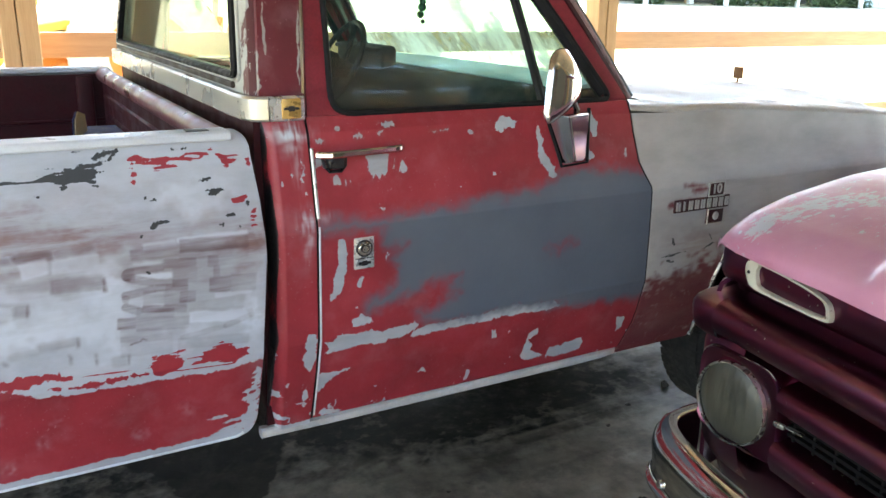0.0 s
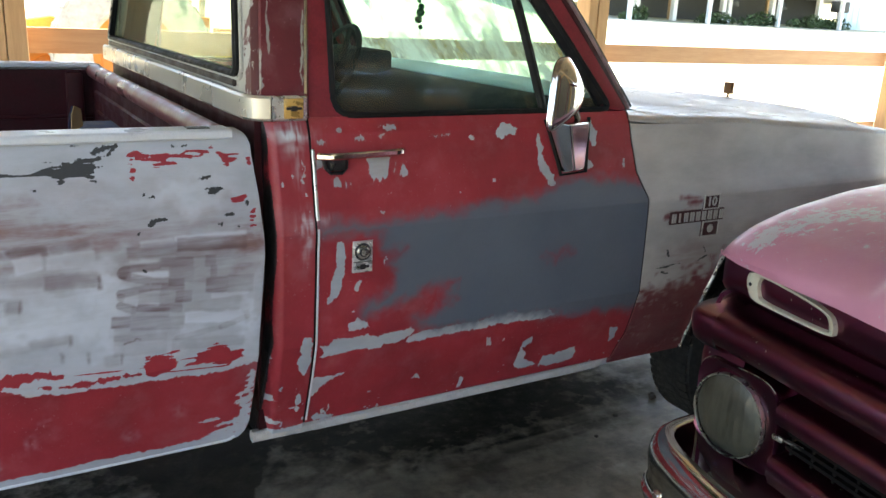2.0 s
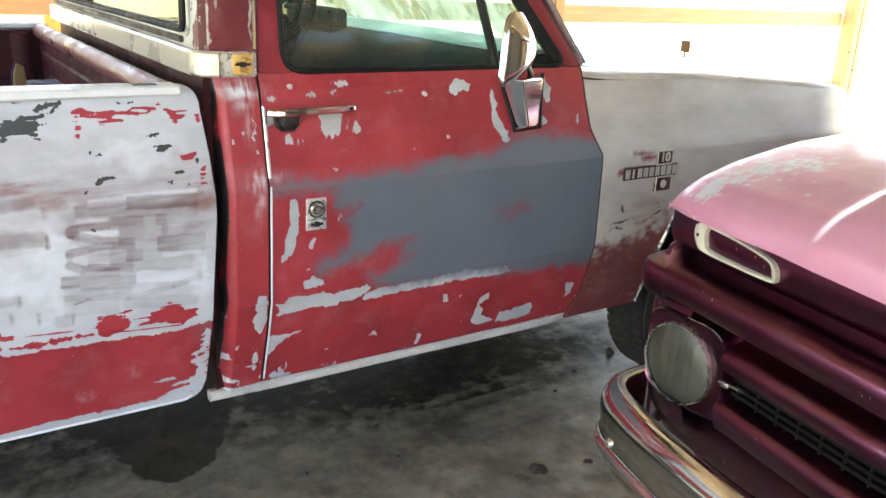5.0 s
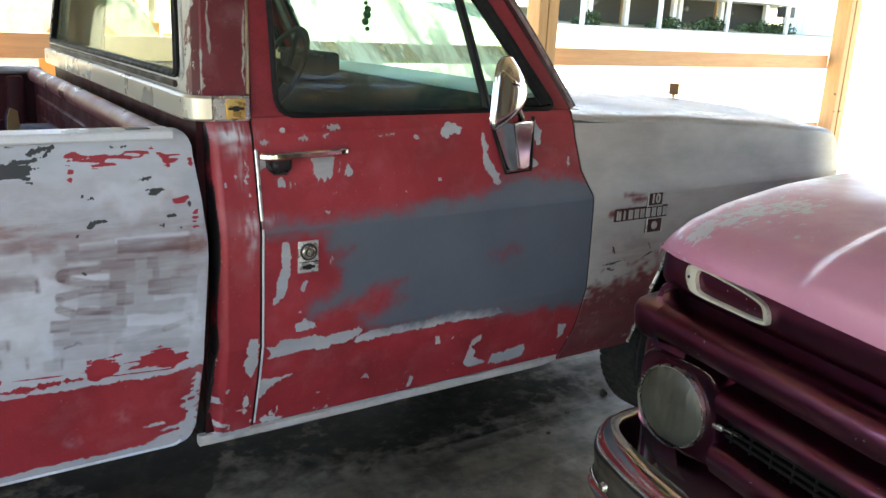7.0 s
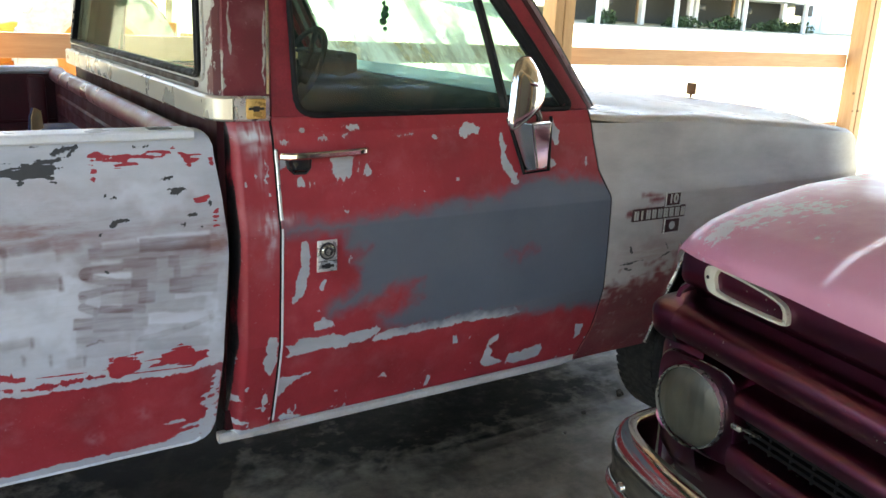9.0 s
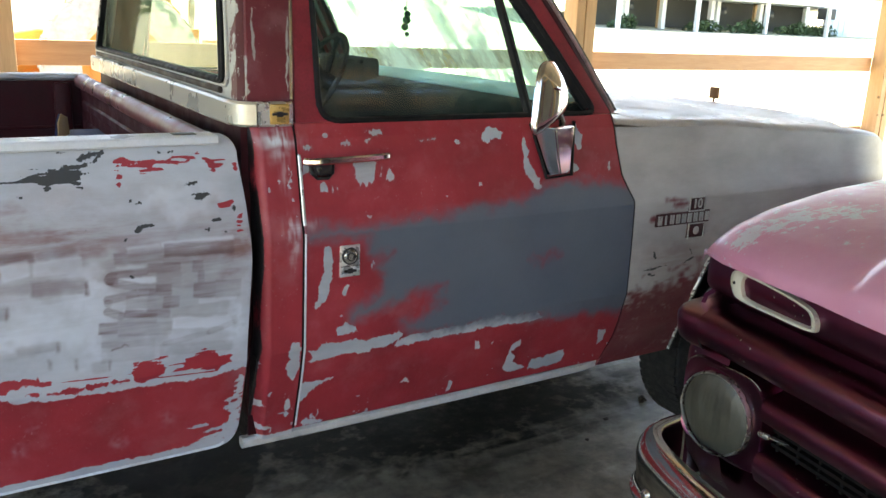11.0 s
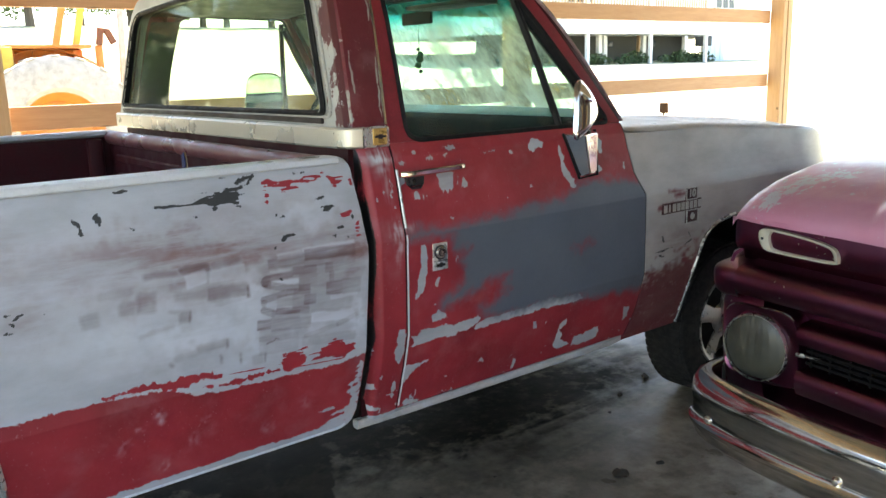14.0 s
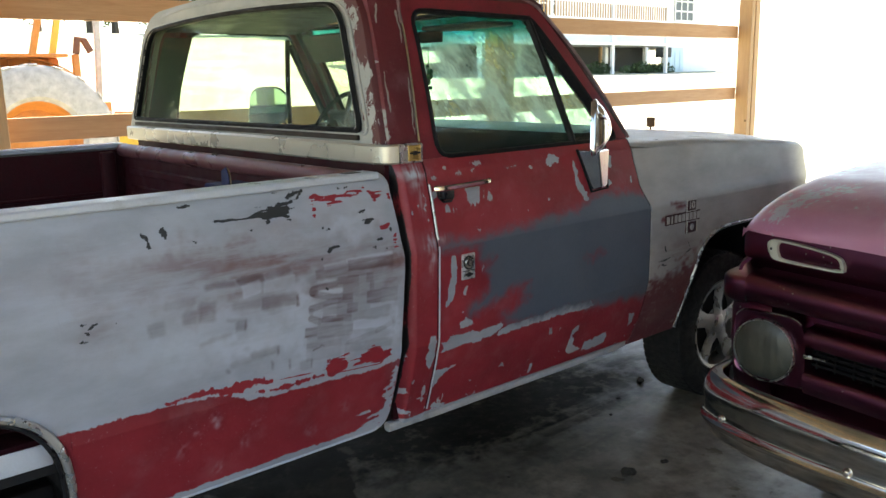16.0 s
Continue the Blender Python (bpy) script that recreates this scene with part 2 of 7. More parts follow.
FINGERS_B = [(-0.431, 0.987, -0.407, 0.987, 0.011, 0.7), (-0.407, 0.989, -0.328, 0.988, 0.0135, 0.45), (-0.327, 0.995, -0.171, 0.988, 0.014, 0.75), (-0.328, 0.98, -0.172, 0.965, 0.0135, 0.3), (-0.362, 0.959, -0.292, 0.953, 0.0095, 0.6), (-0.266, 0.952, -0.242, 0.95, 0.012, 0.5), (-0.385, 0.918, -0.348, 0.913, 0.0065, 0.45), (-0.347, 0.929, -0.292, 0.924, 0.0155, 0.3), (-0.254, 0.925, -0.239, 0.925, 0.012, 0.65), (-0.348, 0.911, -0.314, 0.909, 0.0075, 0.75), (-0.386, 0.905, -0.315, 0.898, 0.008, 0.5), (-0.265, 0.895, -0.215, 0.891, 0.016, 0.7), (-0.215, 0.891, -0.156, 0.887, 0.019, 0.35), (-0.366, 0.883, -0.316, 0.875, 0.0225, 0.4), (-0.334, 0.874, -0.297, 0.871, 0.012, 0.65)]
FINGERS_C = [(-0.412, 0.886, -0.366, 0.881, 0.0155, 0.3), (-0.417, 0.86, -0.319, 0.845, 0.008, 0.7), (-0.429, 0.852, -0.348, 0.839, 0.0105, 0.4), (-0.47, 0.833, -0.431, 0.829, 0.0115, 0.75), (-0.431, 0.824, -0.316, 0.81, 0.0135, 0.4), (-0.466, 0.804, -0.326, 0.785, 0.0135, 0.2), (-0.468, 0.776, -0.357, 0.766, 0.022, 0.22), (-0.315, 0.839, -0.19, 0.825, 0.004, 0.25), (-0.345, 0.761, -0.179, 0.745, 0.0115, 0.2), (-0.447, 0.78, -0.425, 0.783, 0.001, 1.2), (-0.425, 0.783, -0.42, 0.79, 0.001, 1.2), (-0.42, 0.79, -0.411, 0.784, 0.001, 1.2)]
RUBS_A = [(-0.742, 1.007, -0.659, 1.006, 0.0065, 0.6), (-0.66, 1.01, -0.582, 1.006, 0.008, 0.8), (-0.582, 1.007, -0.5, 1.012, 0.0055, 0.45), (-0.593, 0.939, -0.49, 0.936, 0.017, 0.5), (-0.491, 0.947, -0.488, 0.911, 0.0035, 0.9), (-0.588, 0.934, -0.554, 0.936, 0.018, 0.3), (-0.675, 0.949, -0.593, 0.942, 0.01, 0.25), (-0.694, 0.914, -0.639, 0.907, 0.0035, 0.35), (-0.669, 0.897, -0.64, 0.893, 0.015, 0.4), (-0.641, 0.908, -0.641, 0.877, 0.0025, 0.85), (-0.767, 0.866, -0.681, 0.879, 0.005, 0.25), (-0.632, 0.805, -0.554, 0.809, 0.0105, 0.35), (-0.554, 0.82, -0.553, 0.791, 0.0035, 0.65), (-0.689, 0.794, -0.554, 0.805, 0.008, 0.2), (-0.7, 0.786, -0.688, 0.777, 0.0025, 0.6)]
RUBS_B = [(-0.49, 0.744, -0.457, 0.745, 0.014, 0.28), (-0.889, 0.93, -0.849, 0.932, 0.0165, 0.35), (-0.802, 0.942, -0.766, 0.94, 0.0155, 0.35), (-0.763, 0.948, -0.719, 0.944, 0.026, 0.42), (-0.848, 0.981, -0.771, 0.979, 0.011, 0.2), (-0.57, 0.779, -0.572, 0.756, 0.0015, 0.7), (-0.519, 0.772, -0.522, 0.746, 0.0015, 0.7), (-0.452, 0.757, -0.454, 0.732, 0.0015, 0.8)]
WHITE_DABS = [(-0.648, 0.981, -0.595, 0.986, 0.017, 0.6), (-0.76, 0.834, -0.685, 0.841, 0.0105, 0.4), (-0.333, 1.009, -0.17, 1.008, 0.005, 0.8), (-0.428, 0.965, -0.365, 0.965, 0.004, 0.6), (-0.424, 0.936, -0.347, 0.931, 0.006, 1), (-0.42, 0.867, -0.367, 0.862, 0.0035, 1), (-0.421, 0.896, -0.365, 0.893, 0.004, 0.7), (-0.316, 0.82, -0.184, 0.809, 0.014, 0.9), (-0.254, 0.868, -0.166, 0.863, 0.0055, 0.7), (-0.597, 0.871, -0.479, 0.874, 0.03, 0.45), (-0.587, 0.983, -0.493, 0.983, 0.0165, 0.45), (-0.403, 1.003, -0.333, 1.005, 0.007, 0.6)]
PALE_SPOTS = [(-0.737, 0.66, 0.011, 0.013, 0.5), (-0.604, 0.61, 0.012, 0.013, 0.45), (-0.712, 0.505, 0.01, 0.016, 0.45), (-0.781, 0.633, 0.008, 0.011, 0.5), (-0.438, 0.524, 0.016, 0.022, 0.25), (-0.325, 0.577, 0.019, 0.021, 0.22), (-0.643, 0.56, 0.014, 0.014, 0.3), (-0.813, 0.589, 0.011, 0.016, 0.25)]
SWOOSH = [(-0.697, 1.163), (-0.672, 1.165), (-0.633, 1.163), (-0.608, 1.168), (-0.582, 1.175), (-0.565, 1.179), (-0.523, 1.178), (-0.487, 1.186), (-0.464, 1.191), (-0.446, 1.192), (-0.471, 1.182), (-0.451, 1.172), (-0.472, 1.168), (-0.48, 1.16), (-0.479, 1.137), (-0.504, 1.148), (-0.53, 1.148), (-0.547, 1.137), (-0.561, 1.15), (-0.586, 1.155), (-0.619, 1.155), (-0.643, 1.155), (-0.662, 1.156), (-0.678, 1.155)]
# outlines of flaked patches (x, z)
FLAKES_LOW = [[(0.01, 0.692), (0.041, 0.691), (0.048, 0.707), (0.097, 0.702), (0.142, 0.706), (0.168, 0.697), (0.216, 0.701), (0.269, 0.703), (0.288, 0.692), (0.273, 0.676), (0.225, 0.662), (0.195, 0.662), (0.187, 0.651), (0.143, 0.66), (0.101, 0.66), (0.06, 0.657), (0.016, 0.657), (0.026, 0.671)], [(0.268, 0.677), (0.307, 0.689), (0.363, 0.688), (0.439, 0.693), (0.498, 0.692), (0.557, 0.706), (0.665, 0.693), (0.732, 0.69), (0.761, 0.666), (0.724, 0.657), (0.663, 0.66), (0.609, 0.662), (0.566, 0.665), (0.506, 0.659), (0.445, 0.662), (0.387, 0.659), (0.339, 0.661), (0.303, 0.656), (0.257, 0.658)]]
FLAKES_MID = [[(0.051, 0.967), (0.07, 0.968), (0.079, 0.927), (0.079, 0.913), (0.071, 0.868), (0.061, 0.827), (0.046, 0.805), (0.024, 0.792), (0.028, 0.82), (0.038, 0.827), (0.034, 0.859), (0.049, 0.902)], [(0.087, 0.741), (0.116, 0.755), (0.137, 0.741), (0.153, 0.724), (0.121, 0.721), (0.092, 0.721)], [(0.0, 0.565), (0.005, 0.598), (0.025, 0.598), (0.058, 0.594), (0.095, 0.602), (0.099, 0.592), (0.068, 0.585), (0.048, 0.573), (0.033, 0.562), (0.019, 0.541), (0.007, 0.534)], [(-0.037, 0.631), (-0.027, 0.725), (-0.008, 0.725), (-0.004, 0.65), (-0.02, 0.606)], [(0.011, 0.459), (0.03, 0.479), (0.091, 0.46), (0.083, 0.451), (0.041, 0.45)]]
FLAKES_FRONT = [[(0.655, 0.503), (0.663, 0.534), (0.665, 0.589), (0.702, 0.601), (0.702, 0.576), (0.677, 0.564), (0.697, 0.533), (0.69, 0.518), (0.754, 0.492), (0.723, 0.482), (0.678, 0.481)], [(0.758, 0.48), (0.759, 0.514), (0.806, 0.515), (0.885, 0.53), (0.899, 0.507), (0.889, 0.48), (0.843, 0.472), (0.796, 0.471)], [(0.525, 0.627), (0.541, 0.629), (0.557, 0.595), (0.535, 0.596)], [(1.019, 0.541), (1.005, 0.584), (1.046, 0.57), (1.047, 0.535), (1.025, 0.516)], [(0.463, 0.46), (0.469, 0.502), (0.486, 0.492), (0.483, 0.46)], [(0.301, 0.531), (0.317, 0.546), (0.336, 0.523)], [(0.1, 0.829), (0.105, 0.856), (0.121, 0.858), (0.114, 0.827)], [(0.175, 0.879), (0.182, 0.917), (0.19, 0.908), (0.185, 0.873)], [(0.091, 0.773), (0.103, 0.784), (0.11, 0.77)]]
FLAKES_HANDLE = [[(0.143, 1.161), (0.208, 1.163), (0.2, 1.113), (0.19, 1.103), (0.183, 1.114), (0.175, 1.097), (0.165, 1.11), (0.158, 1.095), (0.14, 1.094), (0.153, 1.106), (0.145, 1.117), (0.144, 1.138)], [(0.214, 1.152), (0.225, 1.152), (0.221, 1.115), (0.209, 1.113)], [(0.225, 1.112), (0.231, 1.13), (0.24, 1.151), (0.255, 1.123), (0.253, 1.11)], [(0.011, 1.162), (0.03, 1.166), (0.03, 1.144), (0.016, 1.136), (0.005, 1.14)], [(0.047, 1.113), (0.061, 1.119), (0.071, 1.111), (0.068, 1.096), (0.055, 1.093), (0.047, 1.1)], [(0.079, 1.111), (0.085, 1.111), (0.083, 1.092), (0.079, 1.093)], [(0.091, 1.11), (0.097, 1.11), (0.097, 1.091), (0.092, 1.092)]]
FLAKES_TOP = [[(0.065, 1.229), (0.078, 1.237), (0.086, 1.229), (0.079, 1.218), (0.068, 1.219)], [(0.112, 1.205), (0.13, 1.217), (0.147, 1.214), (0.14, 1.202), (0.119, 1.194)], [(0.181, 1.238), (0.234, 1.24), (0.228, 1.224), (0.206, 1.223), (0.186, 1.203), (0.178, 1.208), (0.2, 1.223)], [(0.015, 1.204), (0.029, 1.208), (0.042, 1.203), (0.039, 1.194), (0.019, 1.191)], [(0.326, 1.211), (0.346, 1.209), (0.365, 1.207), (0.385, 1.214), (0.384, 1.201), (0.338, 1.2)], [(0.442, 1.196), (0.453, 1.204), (0.458, 1.192)], [(0.167, 1.031), (0.182, 1.031), (0.188, 1.024), (0.176, 1.017)]]
SOFT_GRAY = [(-0.023, 1.016, 0.020, 0.026, 0.75), (-0.022, 0.965, 0.010, 0.045, 0.5), (-0.045, 1.222, 0.045, 0.016, 1.0), (-0.04, 1.19, 0.022, 0.022, 0.5), (-0.03, 1.15, 0.012, 0.05, 0.35), (0.015, 1.02, 0.02, 0.012, 0.35)]
BED_RED = [[(-0.413, 1.188), (-0.398, 1.194), (-0.364, 1.187), (-0.298, 1.187), (-0.292, 1.192), (-0.228, 1.199), (-0.242, 1.189), (-0.275, 1.18), (-0.306, 1.172), (-0.319, 1.164), (-0.367, 1.163), (-0.348, 1.17), (-0.383, 1.173), (-0.412, 1.171)], [(-0.223, 1.188), (-0.176, 1.183), (-0.18, 1.173), (-0.197, 1.168), (-0.201, 1.159), (-0.21, 1.162), (-0.212, 1.175)], [(-0.406, 1.164), (-0.399, 1.16), (-0.404, 1.14), (-0.408, 1.143)], [(-0.155, 1.172), (-0.147, 1.175), (-0.149, 1.157), (-0.156, 1.163)], [(-0.196, 1.084), (-0.165, 1.092), (-0.165, 1.079), (-0.187, 1.075)], [(-0.155, 1.055), (-0.146, 1.061), (-0.149, 1.021), (-0.158, 1.022)]]
RED_ISLANDS = [[(-0.417, 0.722), (-0.384, 0.737), (-0.339, 0.732), (-0.338, 0.706), (-0.384, 0.687), (-0.399, 0.693), (-0.405, 0.714)], [(-0.296, 0.705), (-0.29, 0.728), (-0.266, 0.735), (-0.245, 0.746), (-0.213, 0.734), (-0.216, 0.721), (-0.183, 0.719), (-0.179, 0.703), (-0.197, 0.699), (-0.214, 0.688), (-0.267, 0.7), (-0.321, 0.7), (-0.31, 0.707)]]
RED_LINES = [(-0.563, 0.723, -0.431, 0.714, 0.0016), (-0.431, 0.714, -0.326, 0.715, 0.0016), (-0.326, 0.719, -0.179, 0.718, 0.0016), (-0.414, 0.697, -0.207, 0.682, 0.0016), (-0.577, 0.679, -0.402, 0.67, 0.0016)]


# ---- mesh helpers ----
def thing(name, at, label, category, group="", kind=""):
    ob = new(name)
    ob.empty_display_size = 0.1
    ob.location = at
    return tagged(ob, label, category, group, kind)


def base_of(ob):
    v = Vector(ob.location)
    while ob.parent:
        ob = ob.parent
        v = v + Vector(ob.location)
    return v


def smooth(me, angle=35):
    for p in me.polygons:
        p.use_smooth = True
    me.set_sharp_from_angle(angle=radians(angle))


def part(name, bm, material, parent=None, label="", angle=35):
    """Links a bmesh, given in world places, as one mesh under a thing or a part."""
    me = bpy.data.meshes.new(name)
    if parent:
        bmesh.ops.translate(bm, vec=-base_of(parent), verts=bm.verts)
    bmesh.ops.recalc_face_normals(bm, faces=bm.faces)
    bm.to_mesh(me)
    bm.free()
    smooth(me, angle)
    me.materials.append(material)
    ob = new(name, me)
    ob.parent = parent
    if label:
        ob["label"] = label
    return ob


def box(bm, lo, hi, bevel=0.0, seg=2, turn=None, about=None):
    lo, hi = Vector(lo), Vector(hi)
    r = bmesh.ops.create_cube(bm, size=1.0)
    vs = r["verts"]
    for v in vs:
        v.co = Vector([(a + b) / 2 + c * (b - a) for a, b, c in zip(lo, hi, v.co)])
    if bevel:
        es = {e for v in vs for e in v.link_edges}
        nb = bmesh.ops.bevel(bm, geom=list(es), offset=bevel, segments=seg, affect="EDGES", profile=0.5)
        vs = list({v for v in nb["verts"]} | {v for v in vs if v.is_valid})
    if turn is not None:
        c = Vector(about) if about is not None else (lo + hi) / 2
        bmesh.ops.rotate(bm, cent=c, matrix=turn, verts=vs)
    return vs


def sweep(bm, path, section, closed=False, caps=True, up=(0, 0, 1)):
    """Carries a closed cross-section (side, height) along a path of points."""
    path = [Vector(p) for p in path]
    rings = []
    n = len(path)
    for i, p in enumerate(path):
        if closed:
            d = path[(i + 1) % n] - path[i - 1]
        else:
            d = path[min(i + 1, n - 1)] - path[max(i - 1, 0)]
        d.normalize()
        u = Vector(up)
        s = d.cross(u)
        if s.length < 1e-4:
            s = d.cross(Vector((1, 0, 0)))
        s.normalize()
        t = s.cross(d)
        rings.append([bm.verts.new(p + s * a + t * b) for a, b in section])
    m = len(section)
    for i in range(n if closed else n - 1):
        a, b = rings[i], rings[(i + 1) % n]
        for j in range(m):
            bm.faces.new((a[j], a[(j + 1) % m], b[(j + 1) % m], b[j]))
    if caps and not closed:
        bm.faces.new(rings[0][::-1])
        bm.faces.new(rings[-1])


def circle(r, n=10, squash=1.0):
    return [(r * math.cos(2 * math.pi * i / n), squash * r * math.sin(2 * math.pi * i / n)) for i in range(n)]


def rect(w, h, b=0.0):
    w, h = w / 2, h / 2
    if not b:
        return [(-w, -h), (w, -h), (w, h), (-w, h)]
    return [(-w + b, -h), (w - b, -h), (w, -h + b), (w, h - b), (w - b, h), (-w + b, h), (-w, h - b), (-w, -h + b)]


def tube(bm, path, r, n=10, closed=False, squash=1.0):
    sweep(bm, path, circle(r, n, squash), closed)


def spline(pts, n=8, closed=False):
    """Catmull-Rom through the points."""
    pts = [Vector(p) for p in pts]
    k = len(pts)
    out = []
    for i in range(k if closed else k - 1):
        if closed:
            p0, p1, p2, p3 = pts[i - 1], pts[i], pts[(i + 1) % k], pts[(i + 2) % k]
        else:
            p0, p1, p2, p3 = pts[max(i - 1, 0)], pts[i], pts[i + 1], pts[min(i + 2, k - 1)]
        for j in range(n):
            t = j / n
            out.append(0.5 * (2 * p1 + (p2 - p0) * t + (2 * p0 - 5 * p1 + 4 * p2 - p3) * t * t + (3 * p1 - p0 - 3 * p2 + p3) * t ** 3))
    if not closed:
        out.append(pts[-1])
    return out


def rounded(corners, radii, n=6, along=8):
    """A closed outline with rounded corners: the same number of points for every outline of as many corners."""
    out = []
    k = len(corners)
    cs = [Vector(c) for c in corners]
    ends = []
    for i in range(k):
        a, b, c = cs[i - 1], cs[i], cs[(i + 1) % k]
        r = radii[i]
        p, q = b + (a - b).normalized() * r, b + (c - b).normalized() * r
        ends.append((p, b, q))
    for i in range(k):
        p, b, q = ends[i]
        for j in range(n + 1):
            t = j / n
            out.append((1 - t) ** 2 * p + 2 * t * (1 - t) * b + t * t * q)
        nxt = ends[(i + 1) % k][0]
        for j in range(1, along):
            out.append(q.lerp(nxt, j / along))
    return out


def skin(bm, rings, closed=True, cap0=False, cap1=False):
    """Faces between rows of points of equal count."""
    vs = [[bm.verts.new(p) for p in r] for r in rings]
    for a, b in zip(vs, vs[1:]):
        m = len(a)
        for j in range(m if closed else m - 1):
            bm.faces.new((a[j], a[(j + 1) % m], b[(j + 1) % m], b[j]))
    if cap0:
        bm.faces.new(vs[0][::-1])
    if cap1:
        bm.faces.new(vs[-1])
    return vs


def lathe(bm, profile, centre, axis="y", n=32):
    """Turns (radius, along) round an axis through centre."""
    rings = []
    for i in range(n):
        a = 2 * math.pi * i / n
        ring = []
        for r, s in profile:
            c, d = r * math.cos(a), r * math.sin(a)
            ring.append(Vector(centre) + Vector({"y": (c, s, d), "x": (s, c, d), "z": (c, d, s)}[axis]))
        rings.append(ring)
    vs = [[bm.verts.new(p) for p in r] for r in rings]
    for i in range(n):
        a, b = vs[i], vs[(i + 1) % n]
        for j in range(len(profile) - 1):
            bm.faces.new((a[j], a[j + 1], b[j + 1], b[j]))
    bmesh.ops.remove_doubles(bm, verts=bm.verts, dist=1e-5)


def thicken(bm, t):
    bmesh.ops.recalc_face_normals(bm, faces=bm.faces)
    bmesh.ops.solidify(bm, geom=bm.faces[:], thickness=t)


# ---- the side of the red truck: its bulge, and the paint fields on it ----
def bulge(z):
    return np.interp(z, [.2, .3, .45, .60, .70, .85, .95, .99, 1.005, 1.04, 1.14, 1.22, 1.27, 1.45, 1.60, 1.75],
                     [.2, .14, .078, .03, .004, -.003, -.006, -.009, -.006, .004, .024, .043, .068, .12, .17, .235])


def tear(X, Z):
    """How torn an edge is from place to place: fine, and drawn out upwards."""
    where = np.clip(0.55 + 0.9 * grain(X, Z, 0.07, 37), 0.12, 1.2)
    return where * (0.6 * grain(X, Z * 0.6, 0.011, 31) + 0.5 * grain(X, Z * 0.35, 0.005, 33)) + 0.3 * grain(X, Z, 0.024, 35)


def stroke(X, Z, rows, unit=0.012):
    best = np.full(X.shape, -3.0)
    torn = tear(X, Z)
    for x0, z0, x1, z1, w in rows:
        dx, dz = x1 - x0, z1 - z0
        t = np.clip(((X - x0) * dx + (Z - z0) * dz) / (dx * dx + dz * dz + 1e-9), 0, 1)
        d = np.hypot(X - x0 - t * dx, Z - z0 - t * dz)
        wide = 1.1 + 0.45 * torn - 0.45 * (2 * t - 1) ** 4
        best = np.maximum(best, (w * wide - d) / unit)
    return best


def outline(X, Z, pts, unit=0.012):
    inside = np.zeros(X.shape, bool)
    dist = np.full(X.shape, 9.0)
    for (x0, z0), (x1, z1) in zip(pts, pts[1:] + pts[:1]):
        hit = (z0 > Z) != (z1 > Z)
        inside ^= hit & (X < (x1 - x0) * (Z - z0) / (z1 - z0 + 1e-12) + x0)
        dx, dz = x1 - x0, z1 - z0
        t = np.clip(((X - x0) * dx + (Z - z0) * dz) / (dx * dx + dz * dz + 1e-9), 0, 1)
        dist = np.minimum(dist, np.hypot(X - x0 - t * dx, Z - z0 - t * dz))
    return np.where(inside, dist, -dist) / unit


LATTICE = np.random.RandomState(5).rand(128, 128)


def grain(X, Z, size, seed=0):
    """Smooth noise between -1 and 1 with features of about that size."""
    x, z = X / size + seed * 17.3, Z / size + seed * 9.7
    i, j = np.floor(x).astype(int), np.floor(z).astype(int)
    u, v = x - i, z - j
    u, v = u * u * (3 - 2 * u), v * v * (3 - 2 * v)
    g = LATTICE
    a = g[i % 128, j % 128] * (1 - u) + g[(i + 1) % 128, j % 128] * u
    b = g[i % 128, (j + 1) % 128] * (1 - u) + g[(i + 1) % 128, (j + 1) % 128] * u
    return 2 * (a * (1 - v) + b * v) - 1


def ragged(X, Z, a, seed=0):
    """Places pushed about, so that the edges of strokes come out torn."""
    dx = grain(X, Z, 0.045, seed) + 0.7 * grain(X, Z, 0.019, seed + 1) + 0.45 * grain(X, Z, 0.010, seed + 2)
    dz = grain(X, Z, 0.045, seed + 3) + 0.7 * grain(X, Z, 0.019, seed + 4) + 0.45 * grain(X, Z, 0.010, seed + 5)
    return X + a * dx, Z + a * dz


def shards(X, Z, size, seed=0, pull=0.75):
    """Places drawn to the seeds of small cells, so that edges break off in angular flakes."""
    x, z = X / size + seed * 7.1, Z / size + seed * 3.3
    i, j = np.floor(x).astype(int), np.floor(z).astype(int)
    best, sx, sz = np.full(X.shape, 9.0), np.array(x), np.array(z)
    for a in (-1, 0, 1):
        for b in (-1, 0, 1):
            px = i + a + LATTICE[(i + a) % 128, (j + b) % 128]
            pz = j + b + LATTICE[(j + b + 41) % 128, (i + a + 17) % 128]
            d = (px - x) ** 2 + (pz - z) ** 2
            near = d < best
            best, sx, sz = np.where(near, d, best), np.where(near, px, sx), np.where(near, pz, sz)
    return X + pull * (sx - x) * size, Z + pull * (sz - z) * size


